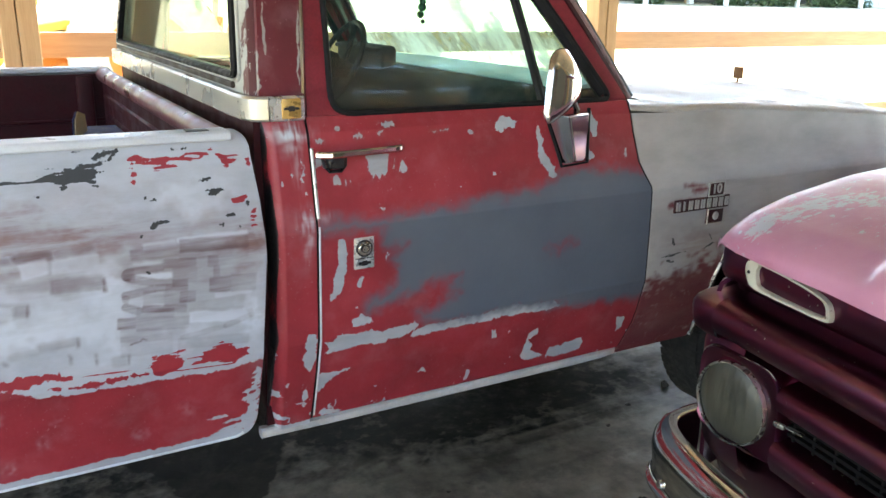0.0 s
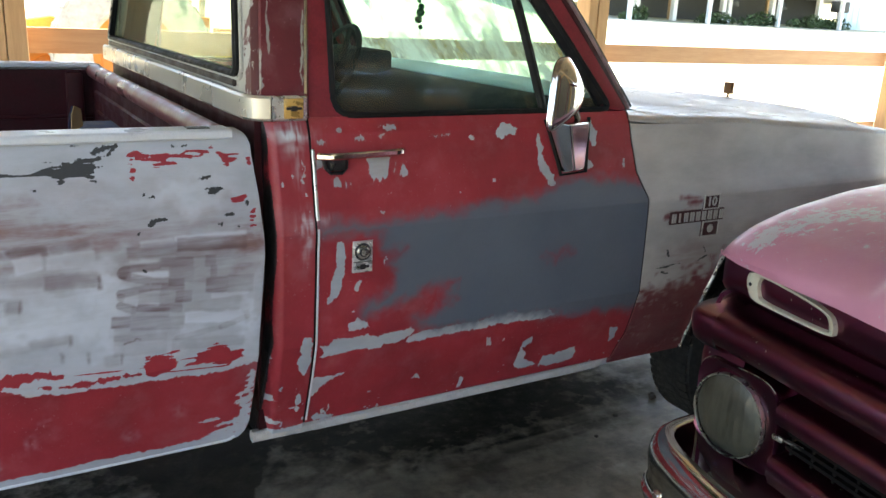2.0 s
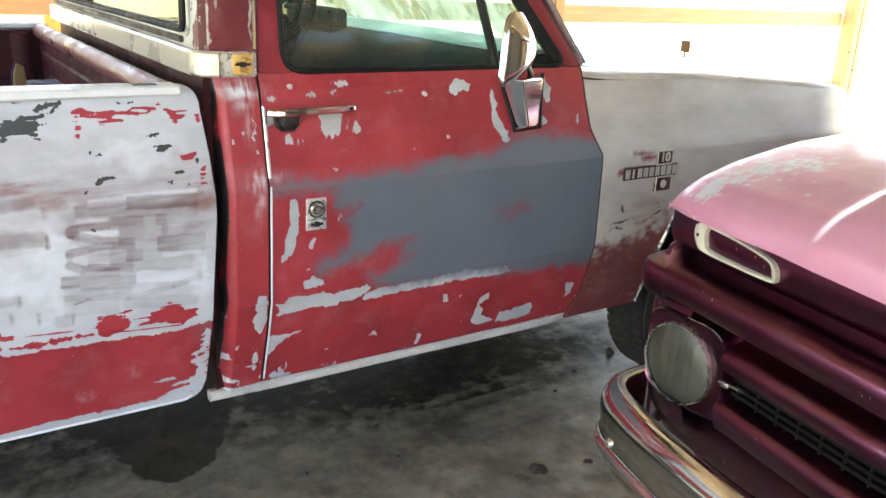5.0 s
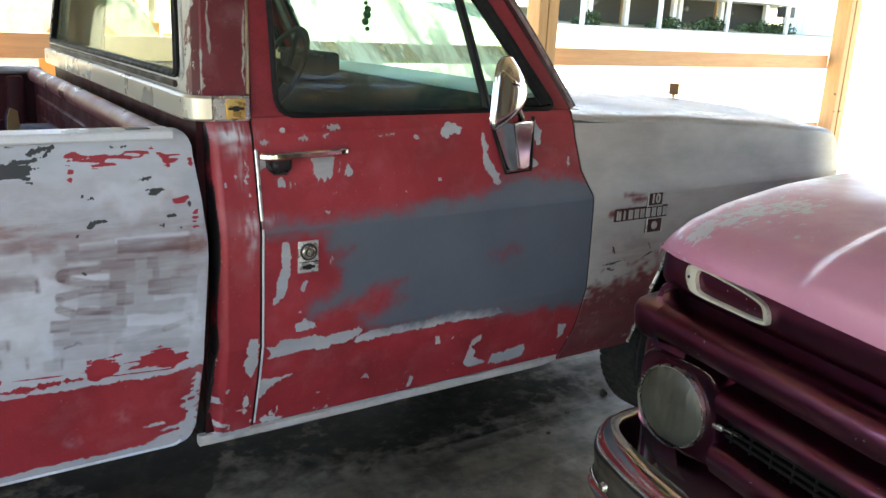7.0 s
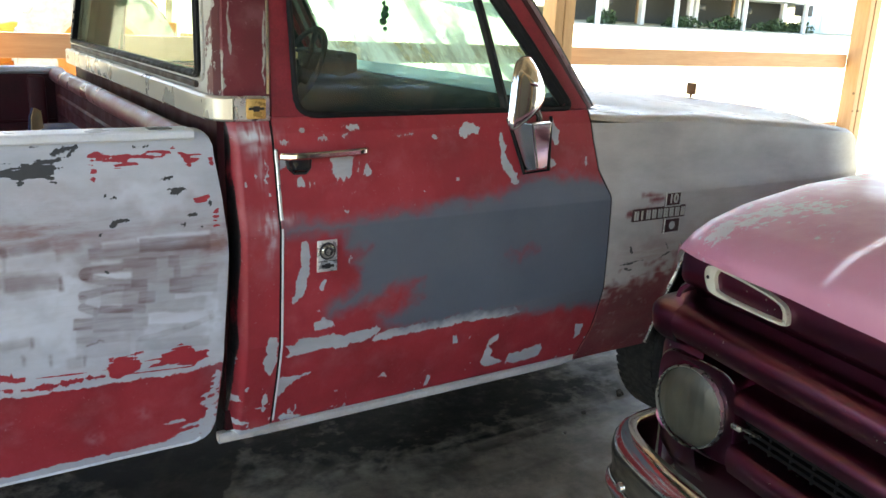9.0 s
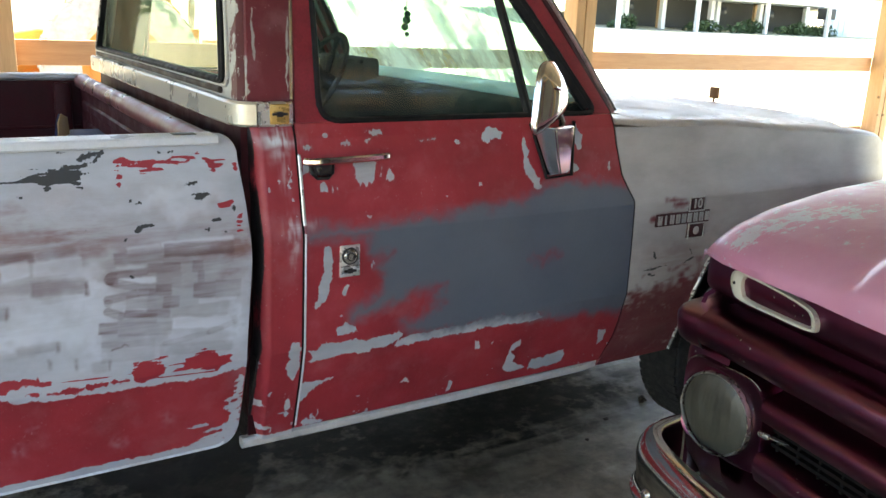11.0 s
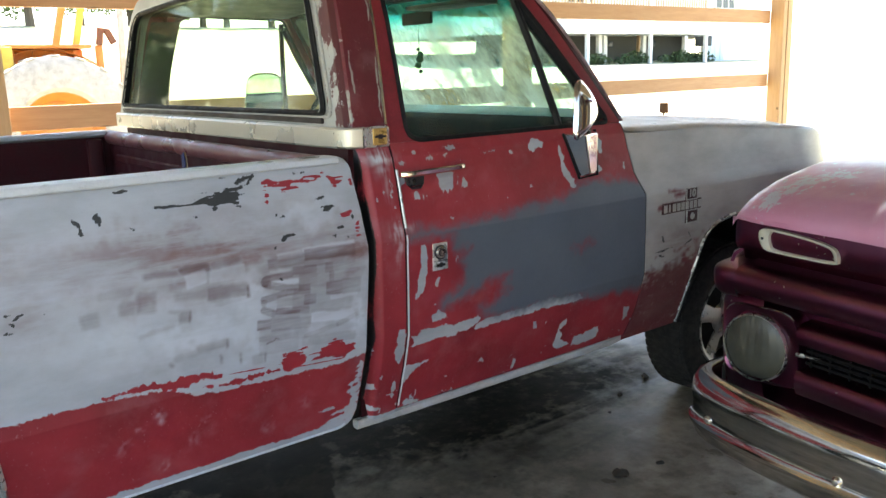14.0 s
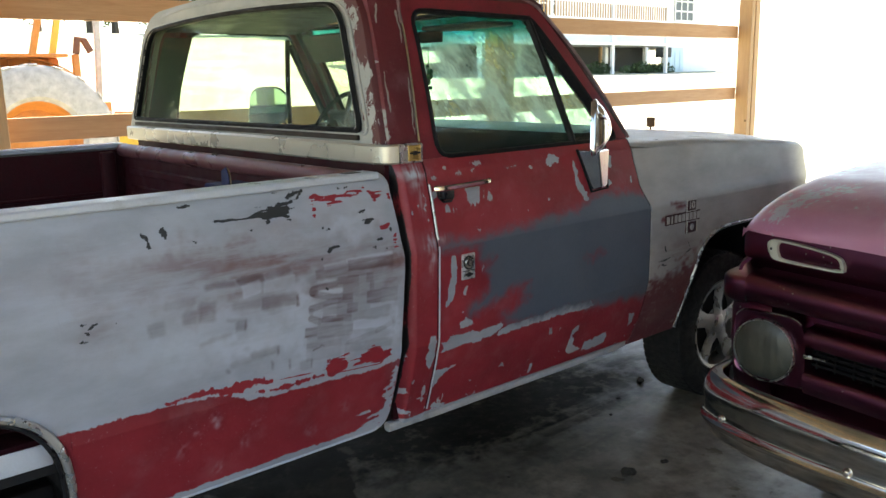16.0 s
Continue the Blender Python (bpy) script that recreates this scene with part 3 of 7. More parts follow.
def wipes(X, Z, rows, soft=0.005, blunt=False):
    """Overlapping finger wipes, round (or blunt) where they start and cut square where they stop: rows as for dabs."""
    bare = np.ones(X.shape)
    hairs = 0.5 * grain(X * 0.08, Z, 0.0035, 71) + 0.5 * grain(X * 0.15, Z, 0.008, 73)
    for x0, z0, x1, z1, w, k in rows:
        dx, dz = x1 - x0, z1 - z0
        l = np.hypot(dx, dz)
        t = ((X - x0) * dx + (Z - z0) * dz) / (l * l + 1e-9)
        d = np.hypot(X - x0 - np.maximum(t, 0) * dx, Z - z0 - np.maximum(t, 0) * dz)
        stop = np.clip((1 - t) * l / 0.004 + 0.5, 0, 1)
        if blunt:
            d = np.abs((X - x0) * dz - (Z - z0) * dx) / (l + 1e-9)
            stop = stop * np.clip(t * l / 0.004 + 0.5, 0, 1)
        f = np.clip((1.15 * w - d) / soft + 0.5, 0, 1) * stop
        rim = 0.70 + 0.30 * np.clip(d / (w + 1e-6), 0, 1) ** 3
        rim = np.maximum(rim, np.clip(1 - (1 - t) * l / 0.008, 0, 1)) * (1 + 0.45 * hairs)
        bare *= 1 - np.clip(0.72 * f * k * rim * (1.15 - 0.4 * np.clip(t, 0, 1)), 0, 0.9)
    return 1 - bare


def dabs(X, Z, rows, soft=0.006):
    """Brushed-on marks (x0, z0, x1, z1, half width, strength), from 0 to 1."""
    best = np.zeros(X.shape)
    for x0, z0, x1, z1, w, k in rows:
        dx, dz = x1 - x0, z1 - z0
        t = ((X - x0) * dx + (Z - z0) * dz) / (dx * dx + dz * dz + 1e-9)
        d = np.abs((X - x0) * dz - (Z - z0) * dx) / np.hypot(dx, dz)
        l = np.hypot(dx, dz)
        end = np.maximum(-t, t - 1) * l
        f = np.clip((w - d) / soft + 0.5, 0, 1) * np.clip(-end / soft + 0.5, 0, 1)
        rim = 0.72 + 0.28 * np.clip(1 - np.minimum((w - d) / 0.006, np.clip(t, 0, 1) * l / 0.010), 0, 1)
        best = np.maximum(best, f * k * rim)
    return best


def cloud(X, Z, rows):
    """Soft patches (x, z, half length, half height, strength)."""
    best = np.zeros(X.shape)
    for x, z, a, b, k in rows:
        best = np.maximum(best, k * np.exp(-(((X - x) / a) ** 2 + ((Z - z) / b) ** 2)))
    return best


def coats_bed(X, Z):
    A, B = shards(*ragged(X, Z, 0.0035, 1), 0.009, 1, 0.55)
    edge = np.interp(A, [-3, -1.2, -.92, -.72, -.64, -.58, -.45, -.15], [.74, .735, .735, .728, .692, .682, .678, .679])
    primer = (B - edge) / 0.012
    primer = np.maximum(primer, stroke(A, B, EDGE_WHITE + WHITE_STROKE))
    primer = np.maximum(primer, (0.468 - B) / 0.010)
    C, D = shards(*ragged(X, Z, 0.003, 4), 0.011, 4)
    P, Q = shards(*ragged(X, Z, 0.0015, 4), 0.005, 6, 0.5)
    torn = 0.6 * tear(X, Z)
    streaks = 1.5 * grain(X * 0.12, Z, 0.005, 25) + 0.8 * grain(X * 0.1, Z, 0.0025, 27)
    red = np.maximum.reduce([outline(P, Q, p, 0.006) + torn + 0.3 + 1.3 * np.minimum(streaks, 0) for p in RED_ISLANDS[:2]] + [outline(P, Q, p, 0.006) + torn + 0.45 + 1.7 * np.minimum(streaks, 0) for p in BED_RED])
    red = np.maximum(red, stroke(X, Z, RED_LINES, 0.003) + 1.2 * np.minimum(0.3 + grain(X, Z, 0.06, 44), 0))
    red = np.maximum(red, stroke(C, D, [(-.713, .73, -.642, .734, .0146), (-.642, .742, -.577, .725, .0066), (-.80, .742, -.71, .738, .007), (-.55, .70, -.47, .695, .006)], 0.008))
    red = np.maximum(red, np.where(B > edge - 0.004, stroke(C, D, [(-.52, .702, -.41, .697, .0035), (-.62, .705, -.52, .690, .003), (-.40, .735, -.33, .742, .002), (-.75, .745, -.70, .738, .006), (-.86, .742, -.80, .739, .004)], 0.007), -4))
    E, G = ragged(X, Z, 0.0024, 8)
    fade = cloud(*ragged(X, Z, 0.010, 24), [(-.33, .985, .14, .028, .42), (-.25, .94, .10, .05, .40), (-.36, .88, .09, .05, .30), (-.40, .80, .07, .035, .22), (-.20, .87, .05, .05, .25), (-1.02, .945, .042, .040, .16), (-.98, .93, .03, .05, .10), (-.75, .80, .10, .03, .12), (-.60, .90, .09, .05, .16)])
    fade = fade * (0.8 + 0.5 * grain(X * 0.12, Z, 0.006, 75) + 0.3 * grain(X, Z, 0.03, 77))
    M, N = ragged(X, Z, 0.0012, 8)
    smear = 1.3 * (1 - (1 - wipes(M, N, FINGERS_A, 0.004)) * (1 - wipes(M, N, FINGERS_B + FINGERS_C, 0.004, True)) * (1 - 1.05 * dabs(E, G, RUBS_A + RUBS_B, 0.010)) * (1 - 0.55 * fade))
    E, G = ragged(X, Z, 0.02, 12)
    haze = 1.15 * cloud(E, G, [(-.58, 1.04, .30, .05, .85), (-.28, 1.055, .13, .04, .6), (-.17, .985, .06, .06, .95), (-.78, 1.05, .25, .05, .5), (-.45, .95, .3, .035, .4), (-.66, 1.09, .12, .025, .5), (-1.02, 1.07, .05, .13, .3), (-1.0, .955, .06, .06, .34), (-.45, 1.12, .2, .03, .25), (-.30, .93, .13, .07, .35), (-.631, 1.063, .17, .034, .7), (-.776, 1.074, .16, .046, .6), (-.759, .943, .034, .032, .5), (-1.019, .943, .05, .05, .25), (-1.38, 1.09, .30, .08, .22), (-1.20, 1.02, .16, .04, .16)])
    white = np.maximum(cloud(E, G, [(-.62, .84, .2, .05, .8), (-.33, .78, .1, .03, .5), (-.30, 1.09, .1, .03, .6), (-.47, .87, .05, .06, .7), (-.75, .9, .1, .04, .5), (-.50, .93, .035, .06, .8), (-.485, .80, .03, .05, .6), (-.17, .80, .02, .08, .7), (-.78, .86, .12, .03, .5)]), dabs(*ragged(X, Z, 0.002, 8), WHITE_DABS, 0.006))
    white = np.maximum(white, 0.6 * cloud(*ragged(X, Z, 0.012, 17), PALE_SPOTS) * np.clip(0.6 + 0.9 * grain(X, Z, 0.009, 19), 0, 1.2))
    H, I = shards(*ragged(X, Z, 0.0025, 15), 0.0055, 9)
    chip = np.maximum(np.maximum(outline(H, I, SWOOSH, 0.006) + 0.9 * torn + 0.1 + 1.5 * np.minimum(streaks, 0), stroke(H, I, BED_DARK, 0.007)), stroke(H, I, BED_CHIPS + BED_SPOTS_B, 0.005))
    return {"primer": primer, "haze": haze, "smear": smear, "bright": white, "redtop": red, "chip": chip}


def coats_cab(X, Z):
    A, B = shards(*ragged(X, Z, 0.003, 2), 0.0105, 2)
    primer = np.maximum(stroke(A, B, DOOR_TOP, 0.008), stroke(A, B, CORNER_MARKS, 0.006))
    P, Q = shards(*ragged(X, Z, 0.0016, 2), 0.0055, 5, 0.55)
    Q = Q + 0.0035 * grain(X, Z * 0.12, 0.004, 21)
    torn = 0.6 * tear(X, Z)
    rake = 1.6 * grain(X, Z * 0.15, 0.0045, 41) + 0.8 * grain(X, Z, 0.012, 43)
    rubbed = cloud(*ragged(X, Z, 0.006, 6), SOFT_GRAY) * np.clip(0.75 + 0.5 * rake, 0.1, 1.1)
    for pts in FLAKES_LOW + FLAKES_MID + FLAKES_FRONT:
        primer = np.maximum(primer, outline(P, Q, pts, 0.007) + torn - 0.22)
    # the upper flakes are thinner and duller, and run down in streaks
    upper = np.maximum.reduce([outline(P, Q, pts, 0.007) + torn - 0.22 + 0.35 * np.minimum(rake, 0) for pts in FLAKES_HANDLE + FLAKES_TOP])
    primer = np.maximum(primer, upper)
    dull = 0.34 * np.clip(upper + 0.9, 0, 1)
    primer = np.maximum(primer, (0.446 - B) / 0.012)
    specks = grain(X, Z, 0.014, 9) + 0.5 * grain(X, Z, 0.007, 3) - 1.24 + 0.30 * np.clip((0.56 - Z) / 0.1, 0, 1) + 0.16 * np.exp(-(X / 0.06) ** 2) - 0.05
    primer = np.maximum(primer, specks * 4)
    C, D = ragged(X, Z, 0.012, 6)
    spared = stroke(*ragged(X, Z, 0.016, 20), [(.70, .853, .79, .86, .003), (.30, .79, .37, .765, .026), (.36, .79, .40, .82, .010)], 0.034) - 0.15
    gray = np.minimum(outline(C, D, GRAY, 0.030) + 0.15, np.where(X > 0.28, -spared, 4))
    # the cab corner turns near-black along its rear edge
    return {"primer": primer, "gray": gray, "bright": rubbed, "haze": dull,
            "chip": np.where(X < -0.06, (np.interp(Z, [.43, .6, 1.0, 1.25], [-.114, -.104, -.097, -.100]) - X + 0.004 * grain(X, Z, 0.07, 4)) / 0.009, -4)}


def coats_fender(X, Z):
    A, B = shards(*ragged(X, Z, 0.011, 3), 0.008, 7, 0.7)
    red = np.interp(A, [1.0, 1.15, 1.3, 1.45], [0.66, 0.70, 0.735, 0.77])
    primer = (B - red) / 0.05 + 0.7 * grain(X * 0.4, Z, 0.009, 51) + 0.9 * grain(X, Z, 0.028, 53)
    primer = np.where((X > 1.45), np.maximum(primer, -0.2), primer)
    rag = 0.8 * grain(X * 0.5, Z, 0.03, 2) + 0.7 * grain(X * 0.6, Z, 0.012, 5) + 0.5 * grain(X, Z, 0.006, 15)
    primer = np.maximum(primer, np.where(B < red, rag * 1.1 - 1.35, -4))
    C, D = ragged(X, Z, 0.005, 11)
    around = stroke(C, D, [(1.15, .936, 1.28, .934, .014), (1.2, .99, 1.29, .985, .007), (1.24, .972, 1.30, .97, .010)], 0.012)
    chips = stroke(C, D, [(1.17, .83, 1.19, .80, .004), (1.14, .765, 1.25, .772, .003), (1.3, .77, 1.37, .79, .003), (1.16, .75, 1.2, .748, .003), (1.33, .83, 1.36, .80, .003)], 0.006)
    haze = cloud(*ragged(X, Z, 0.02, 14), [(1.25, .80, .16, .05, .5), (1.2, .55, .12, .08, .45), (1.5, .86, .2, .03, .3), (1.22, .68, .15, .04, .5)])
    haze = np.maximum(haze, 0.22 * np.clip(grain(X, Z, 0.12, 7), 0, 1))
    return {"primer": primer, "redtop": around - 0.2, "haze": haze, "chip": chips}


def panel(name, X, Z, coats, material, parent, far=False, skirt=0.03, label="", lift=0.0, roll=()):
    """A sheet-metal panel over a grid of (x, z), bent to the truck's side, with its edges turned in."""
    n, m = X.shape
    Y = bulge(Z) + lift
    for dy, dz in roll:
        X, Y, Z = (np.concatenate([a, b], 1) for a, b in ((X, X[:, m - 1:m]), (Y, Y[:, m - 1:m] + dy), (Z, Z[:, m - 1:m] + dz)))
    n, m = X.shape
    ids = np.arange(n * m).reshape(n, m)
    quads = np.stack([ids[:-1, :-1], ids[1:, :-1], ids[1:, 1:], ids[:-1, 1:]], -1).reshape(-1, 4)
    rim = np.concatenate([ids[:, 0], ids[-1, 1:], ids[-2::-1, -1], ids[0, -2:0:-1]])
    k = len(rim)
    px, py, pz = X.ravel(), Y.ravel(), Z.ravel()
    qx, qy, qz = px[rim], py[rim] + skirt, pz[rim]
    ax, ay, az = np.concatenate([px, qx]), np.concatenate([py, qy]), np.concatenate([pz, qz])
    inner = n * m + np.arange(k)
    side = np.stack([rim, np.roll(rim, -1), np.roll(inner, -1), inner], -1)
    faces = np.concatenate([quads, side[:, ::-1]])
    if far:
        ay = W - ay
        faces = faces[:, ::-1]
    b = base_of(parent)
    me = bpy.data.meshes.new(name)
    me.from_pydata(np.stack([ax - b.x, ay - b.y, az - b.z], -1).tolist(), [], faces.tolist())
    if coats:
        for key in ("primer", "haze", "smear", "bright", "gray", "redtop", "chip"):
            at = me.attributes.new(key, "FLOAT", "POINT")
            f = coats(ax, az).get(key)
            at.data.foreach_set("value", (np.full(ax.shape, 0.0 if key in ("haze", "smear", "bright") else -4.0) if f is None else np.clip(f, -4, 4)).astype(np.float32))
    smooth(me, 50)
    me.materials.append(material)
    ob = new(name, me)
    ob.parent = parent
    if label:
        ob["label"] = label
    return ob


def arch(x, centre, a, z0, b, n):
    t = np.clip(np.abs((x - centre) / a), 0, 1)
    return np.where(np.abs(x - centre) < a, z0 + b * (1 - t ** n) ** (1 / n), -1)


def arch_columns(x0, x1, centre, a, n_in, n_out):
    """Columns that crowd at an arch's steep sides."""
    t = np.sin(np.linspace(-math.pi / 2, math.pi / 2, n_in)) * a * 0.99999 + centre
    return np.unique(np.concatenate([np.linspace(x0, centre - a, n_out[0]), t, np.linspace(centre + a, x1, n_out[1])]))


# ---- glass ----
def glass(name, tint, dust=0.06, gloss=1.0, back=0.45):
    m = bpy.data.materials.new(name)
    m.use_nodes = True
    nt = m.node_tree
    nt.nodes.clear()
    out = nd(nt, "OutputMaterial")
    tr = nd(nt, "BsdfTransparent", {"Color": (*tint, 1)})
    gl = nd(nt, "BsdfGlossy", {"Color": (0.95, 1, 0.98, 1), "Roughness": 0.02})
    fr = nd(nt, "LayerWeight", {"Blend": 0.5}).outputs["Facing"]
    refl = math_(nt, "MULTIPLY_ADD", math_(nt, "POWER", fr, 5.0), 0.9 * min(1, gloss), 0.05 * gloss, clamp=True)
    a = nd(nt, "MixShader", {0: refl, 1: tr.outputs[0], 2: gl.outputs[0]})
    di = nd(nt, "BsdfDiffuse", {"Color": (0.50, 0.56, 0.52, 1)})
    d = math_(nt, "ADD", remap(nt, noise_of(nt, 5, 6, 0.65, (1, 1, 0.5)), 0.35, 0.72, dust * 0.25, dust * 2), remap(nt, noise_of(nt, 26, 4, 0.6, (1, 1, 0.15)), 0.55, 0.75, 0.0, dust * 0.8))
    tl = nd(nt, "BsdfTranslucent", {"Color": (0.66, 0.76, 0.68, 1)})
    film = nd(nt, "MixShader", {0: back, 1: di.outputs[0], 2: tl.outputs[0]})
    b = nd(nt, "MixShader", {0: d, 1: a.outputs[0], 2: film.outputs[0]})
    nt.links.new(b.outputs[0], out.inputs[0])
    return m


GLASS_SIDE = glass("greenish dusty side glass", (0.70, 0.91, 0.85), 0.034, 0.8)
GLASS_REAR = glass("yellowish rear glass", (0.86, 0.88, 0.76), 0.05, 0.25)
GLASS_FRONT = glass("green windshield glass", (0.72, 0.98, 0.80), 0.58, 1.0, 0.85)


def shade_band():
    """Glass dyed teal along its top edge, fading out downwards."""
    m = bpy.data.materials.new("teal sunshade glass")
    m.use_nodes = True
    nt = m.node_tree
    nt.nodes.clear()
    out = nd(nt, "OutputMaterial")
    z = nd(nt, "SeparateXYZ", {"Vector": coords(nt)}).outputs["Z"]
    f = math_(nt, "ADD", remap(nt, z, 1.60, 1.72), math_(nt, "MULTIPLY", math_(nt, "SUBTRACT", noise_of(nt, 9, 5), 0.5), 0.25))
    tint = ramp(nt, f, [(0.0, (0.97, 1.0, 0.99)), (0.4, (0.45, 0.86, 0.86)), (0.75, (0.06, 0.50, 0.55)), (1.0, (0.02, 0.30, 0.36))])
    nt.links.new(nd(nt, "BsdfTransparent", {"Color": tint}).outputs[0], out.inputs[0])
    return m


GLASS_TINT = shade_band()
PRIMER_PALE = plain("pale blue-gray primer", (0.56, 0.585, 0.62), 0.36, vary=0.18, scale=9)
# whiter than the side's primer: sky light on the rail top put into colour
RAIL_WHITE = plain("rail primer whitened for sky light", (0.62, 0.655, 0.71), 0.4, vary=0.10, scale=14)
PRIMER_GRAY = plain("gray primer", (0.47, 0.465, 0.46), 0.38, vary=0.22, scale=7)


def peeling():
    m, nt, b = mk("white paint peeling to dark red at the corner", rough=0.5)
    n = noise_of(nt, 20, 8, 0.72, (1, 1, 0.45))
    xyz = nd(nt, "SeparateXYZ", {"Vector": coords(nt)})
    y, z = xyz.outputs["Y"], xyz.outputs["Z"]
    off = math_(nt, "SUBTRACT", math_(nt, "ADD", y, 0.952), math_(nt, "MULTIPLY", math_(nt, "SUBTRACT", z, 1.3), 0.343))
    near = math_(nt, "ADD", remap(nt, off, -0.01, 0.12, 0.27, -0.02, False), math_(nt, "MULTIPLY", remap(nt, z, 1.70, 1.76, 0.0, 0.45), remap(nt, y, -0.80, -0.66, 1.0, 0.0)))
    f = remap(nt, math_(nt, "ADD", n, near), 0.655, 0.665)
    w = ramp(nt, noise_of(nt, 6, 6), [(0.3, (0.34, 0.335, 0.31)), (0.7, (0.47, 0.46, 0.42))])
    nt.links.new(mix(nt, f, w, (0.10, 0.022, 0.022)), b.inputs["Base Color"])
    bump(nt, b, f, 0.15, 0.003)
    return m


PEELING = peeling()


def no_shadow(ob):
    ob.visible_shadow = False
    return ob


# ---- the red pickup ----
truck = thing("pickup_truck", (0, W / 2, 0), "weathered red pickup truck with patchy gray primer, parked on concrete", "truck")

AXLE_F, AXLE_R = 1.82, -1.62


def bed_side(far):
    x = arch_columns(-3.05, -0.128, AXLE_R, 0.54, 90, (16, 40 if far else 380))
    v = np.linspace(0, 1, 30 if far else 300)
    X = np.repeat(x[:, None], len(v), 1)
    r = 0.03
    d = np.clip(X + 0.128 + r, 0, r)
    top = 1.212 - r + np.sqrt(np.maximum(r * r - d * d, 0))
    r2 = 0.03
    d2 = np.clip(X + 0.128 + r2, 0, r2)
    bot = np.maximum(0.448 + r2 - np.sqrt(np.maximum(r2 * r2 - d2 * d2, 0)), arch(X, AXLE_R, 0.54, 0.33, 0.505, 5))
    Z = bot + (top - bot) * v
    w = np.clip((X + 0.6) / 0.47, 0, 1) ** 2
    X = X + np.interp(Z, [.42, .5, .74, .95, 1.08, 1.21], [-.045, -.024, -.014, 0, -.006, -.02]) * w
    panel("bed_side", X, Z, coats_bed, PAINT_BED, truck, far, 0.012, "pale primer over red, bare chips and sanded smears",
          roll=((0.002, 0.011), (0.005, 0.018), (0.011, 0.0215), (0.02, 0.023), (0.048, 0.0235), (0.053, 0.019)))


bed_side(False)
bed_side(True)


def along_x(name, x0, x1, y, z, w, h, b, material, label=""):
    bm = bmesh.new()
    sweep(bm, [(x0, y, z), (x1, y, z)], rect(w, h, b))
    return part(name, bm, material, truck, label)


def bed():
    for y in (0.053, W - 0.053):
        along_x("bed_rail_flange", -3.05, -0.19, 0.061 if y < 1 else W - 0.061, 1.2285, 0.078, 0.020, 0.004, RAIL_WHITE, "primed rail flange, whitened for the light on its top")
    for x0 in (-0.281, -1.3, -2.6):
        bm = bmesh.new()
        box(bm, (x0, 0.050, 1.22), (x0 + 0.05, 0.082, 1.2400))
        part("stake_pocket", bm, INK, truck)
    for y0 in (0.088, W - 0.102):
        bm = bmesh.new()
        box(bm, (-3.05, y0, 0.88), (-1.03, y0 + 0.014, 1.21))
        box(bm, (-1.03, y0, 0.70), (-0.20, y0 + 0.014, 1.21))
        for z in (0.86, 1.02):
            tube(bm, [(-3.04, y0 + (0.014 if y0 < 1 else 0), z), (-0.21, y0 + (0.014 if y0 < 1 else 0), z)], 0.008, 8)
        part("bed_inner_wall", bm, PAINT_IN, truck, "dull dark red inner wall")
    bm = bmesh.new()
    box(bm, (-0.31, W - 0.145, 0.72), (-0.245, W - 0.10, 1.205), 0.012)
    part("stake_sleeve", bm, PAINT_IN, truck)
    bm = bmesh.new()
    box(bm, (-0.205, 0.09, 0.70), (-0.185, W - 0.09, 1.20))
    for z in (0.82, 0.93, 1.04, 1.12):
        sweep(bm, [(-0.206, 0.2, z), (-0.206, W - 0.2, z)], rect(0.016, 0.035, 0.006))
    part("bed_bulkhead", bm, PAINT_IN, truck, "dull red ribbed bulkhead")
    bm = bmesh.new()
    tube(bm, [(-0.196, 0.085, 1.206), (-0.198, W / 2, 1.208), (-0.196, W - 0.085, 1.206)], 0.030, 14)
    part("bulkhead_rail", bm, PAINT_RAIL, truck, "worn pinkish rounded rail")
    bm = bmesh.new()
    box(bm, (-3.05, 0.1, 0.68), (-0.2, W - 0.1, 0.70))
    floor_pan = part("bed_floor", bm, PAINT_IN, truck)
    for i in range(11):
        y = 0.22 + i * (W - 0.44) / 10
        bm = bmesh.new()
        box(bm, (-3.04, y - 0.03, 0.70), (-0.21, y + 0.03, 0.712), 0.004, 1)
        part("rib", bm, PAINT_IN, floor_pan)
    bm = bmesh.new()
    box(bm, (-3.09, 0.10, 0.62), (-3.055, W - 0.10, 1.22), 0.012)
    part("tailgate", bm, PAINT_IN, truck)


bed()


# bright lips round the wheel openings
def arch_lip(centre, a, z0, b, n, low, far, r=0.008):
    t = np.sin(np.linspace(-math.pi / 2, math.pi / 2, 70)) * a * 0.9999
    pts = []
    for d in t:
        z = z0 + b * (1 - abs(d / a) ** n) ** (1 / n)
        if z >= low:
            y = float(bulge(z)) - 0.004
            pts.append((centre + d, W - y if far else y, z))
    bm = bmesh.new()
    tube(bm, pts, r, 8)
    part("arch_lip", bm, BAND_END, truck, "silver wheel-opening lip")
    bm = bmesh.new()
    tube(bm, [(centre + (p[0] - centre) * 0.972, p[1] + (-0.004 if far else 0.004), p[2] - 0.011) for p in pts], r * 0.5, 8)
    part("arch_bead", bm, INK, truck, "black bead inside the lip")


for far in (False, True):
    arch_lip(AXLE_R, 0.54, 0.33, 0.505, 5, 0.45, far, 0.010)
    arch_lip(AXLE_F, 0.437, 0.34, 0.517, 4.5, 0.43, far, 0.005)


# cab: corner panels, rear wall with its window, roof, pillars
PAINT_PILLAR = truck_paint("dull dark red pillar paint", (0.145, 0.013, 0.022), (0.40, 0.39, 0.355), 0.45)


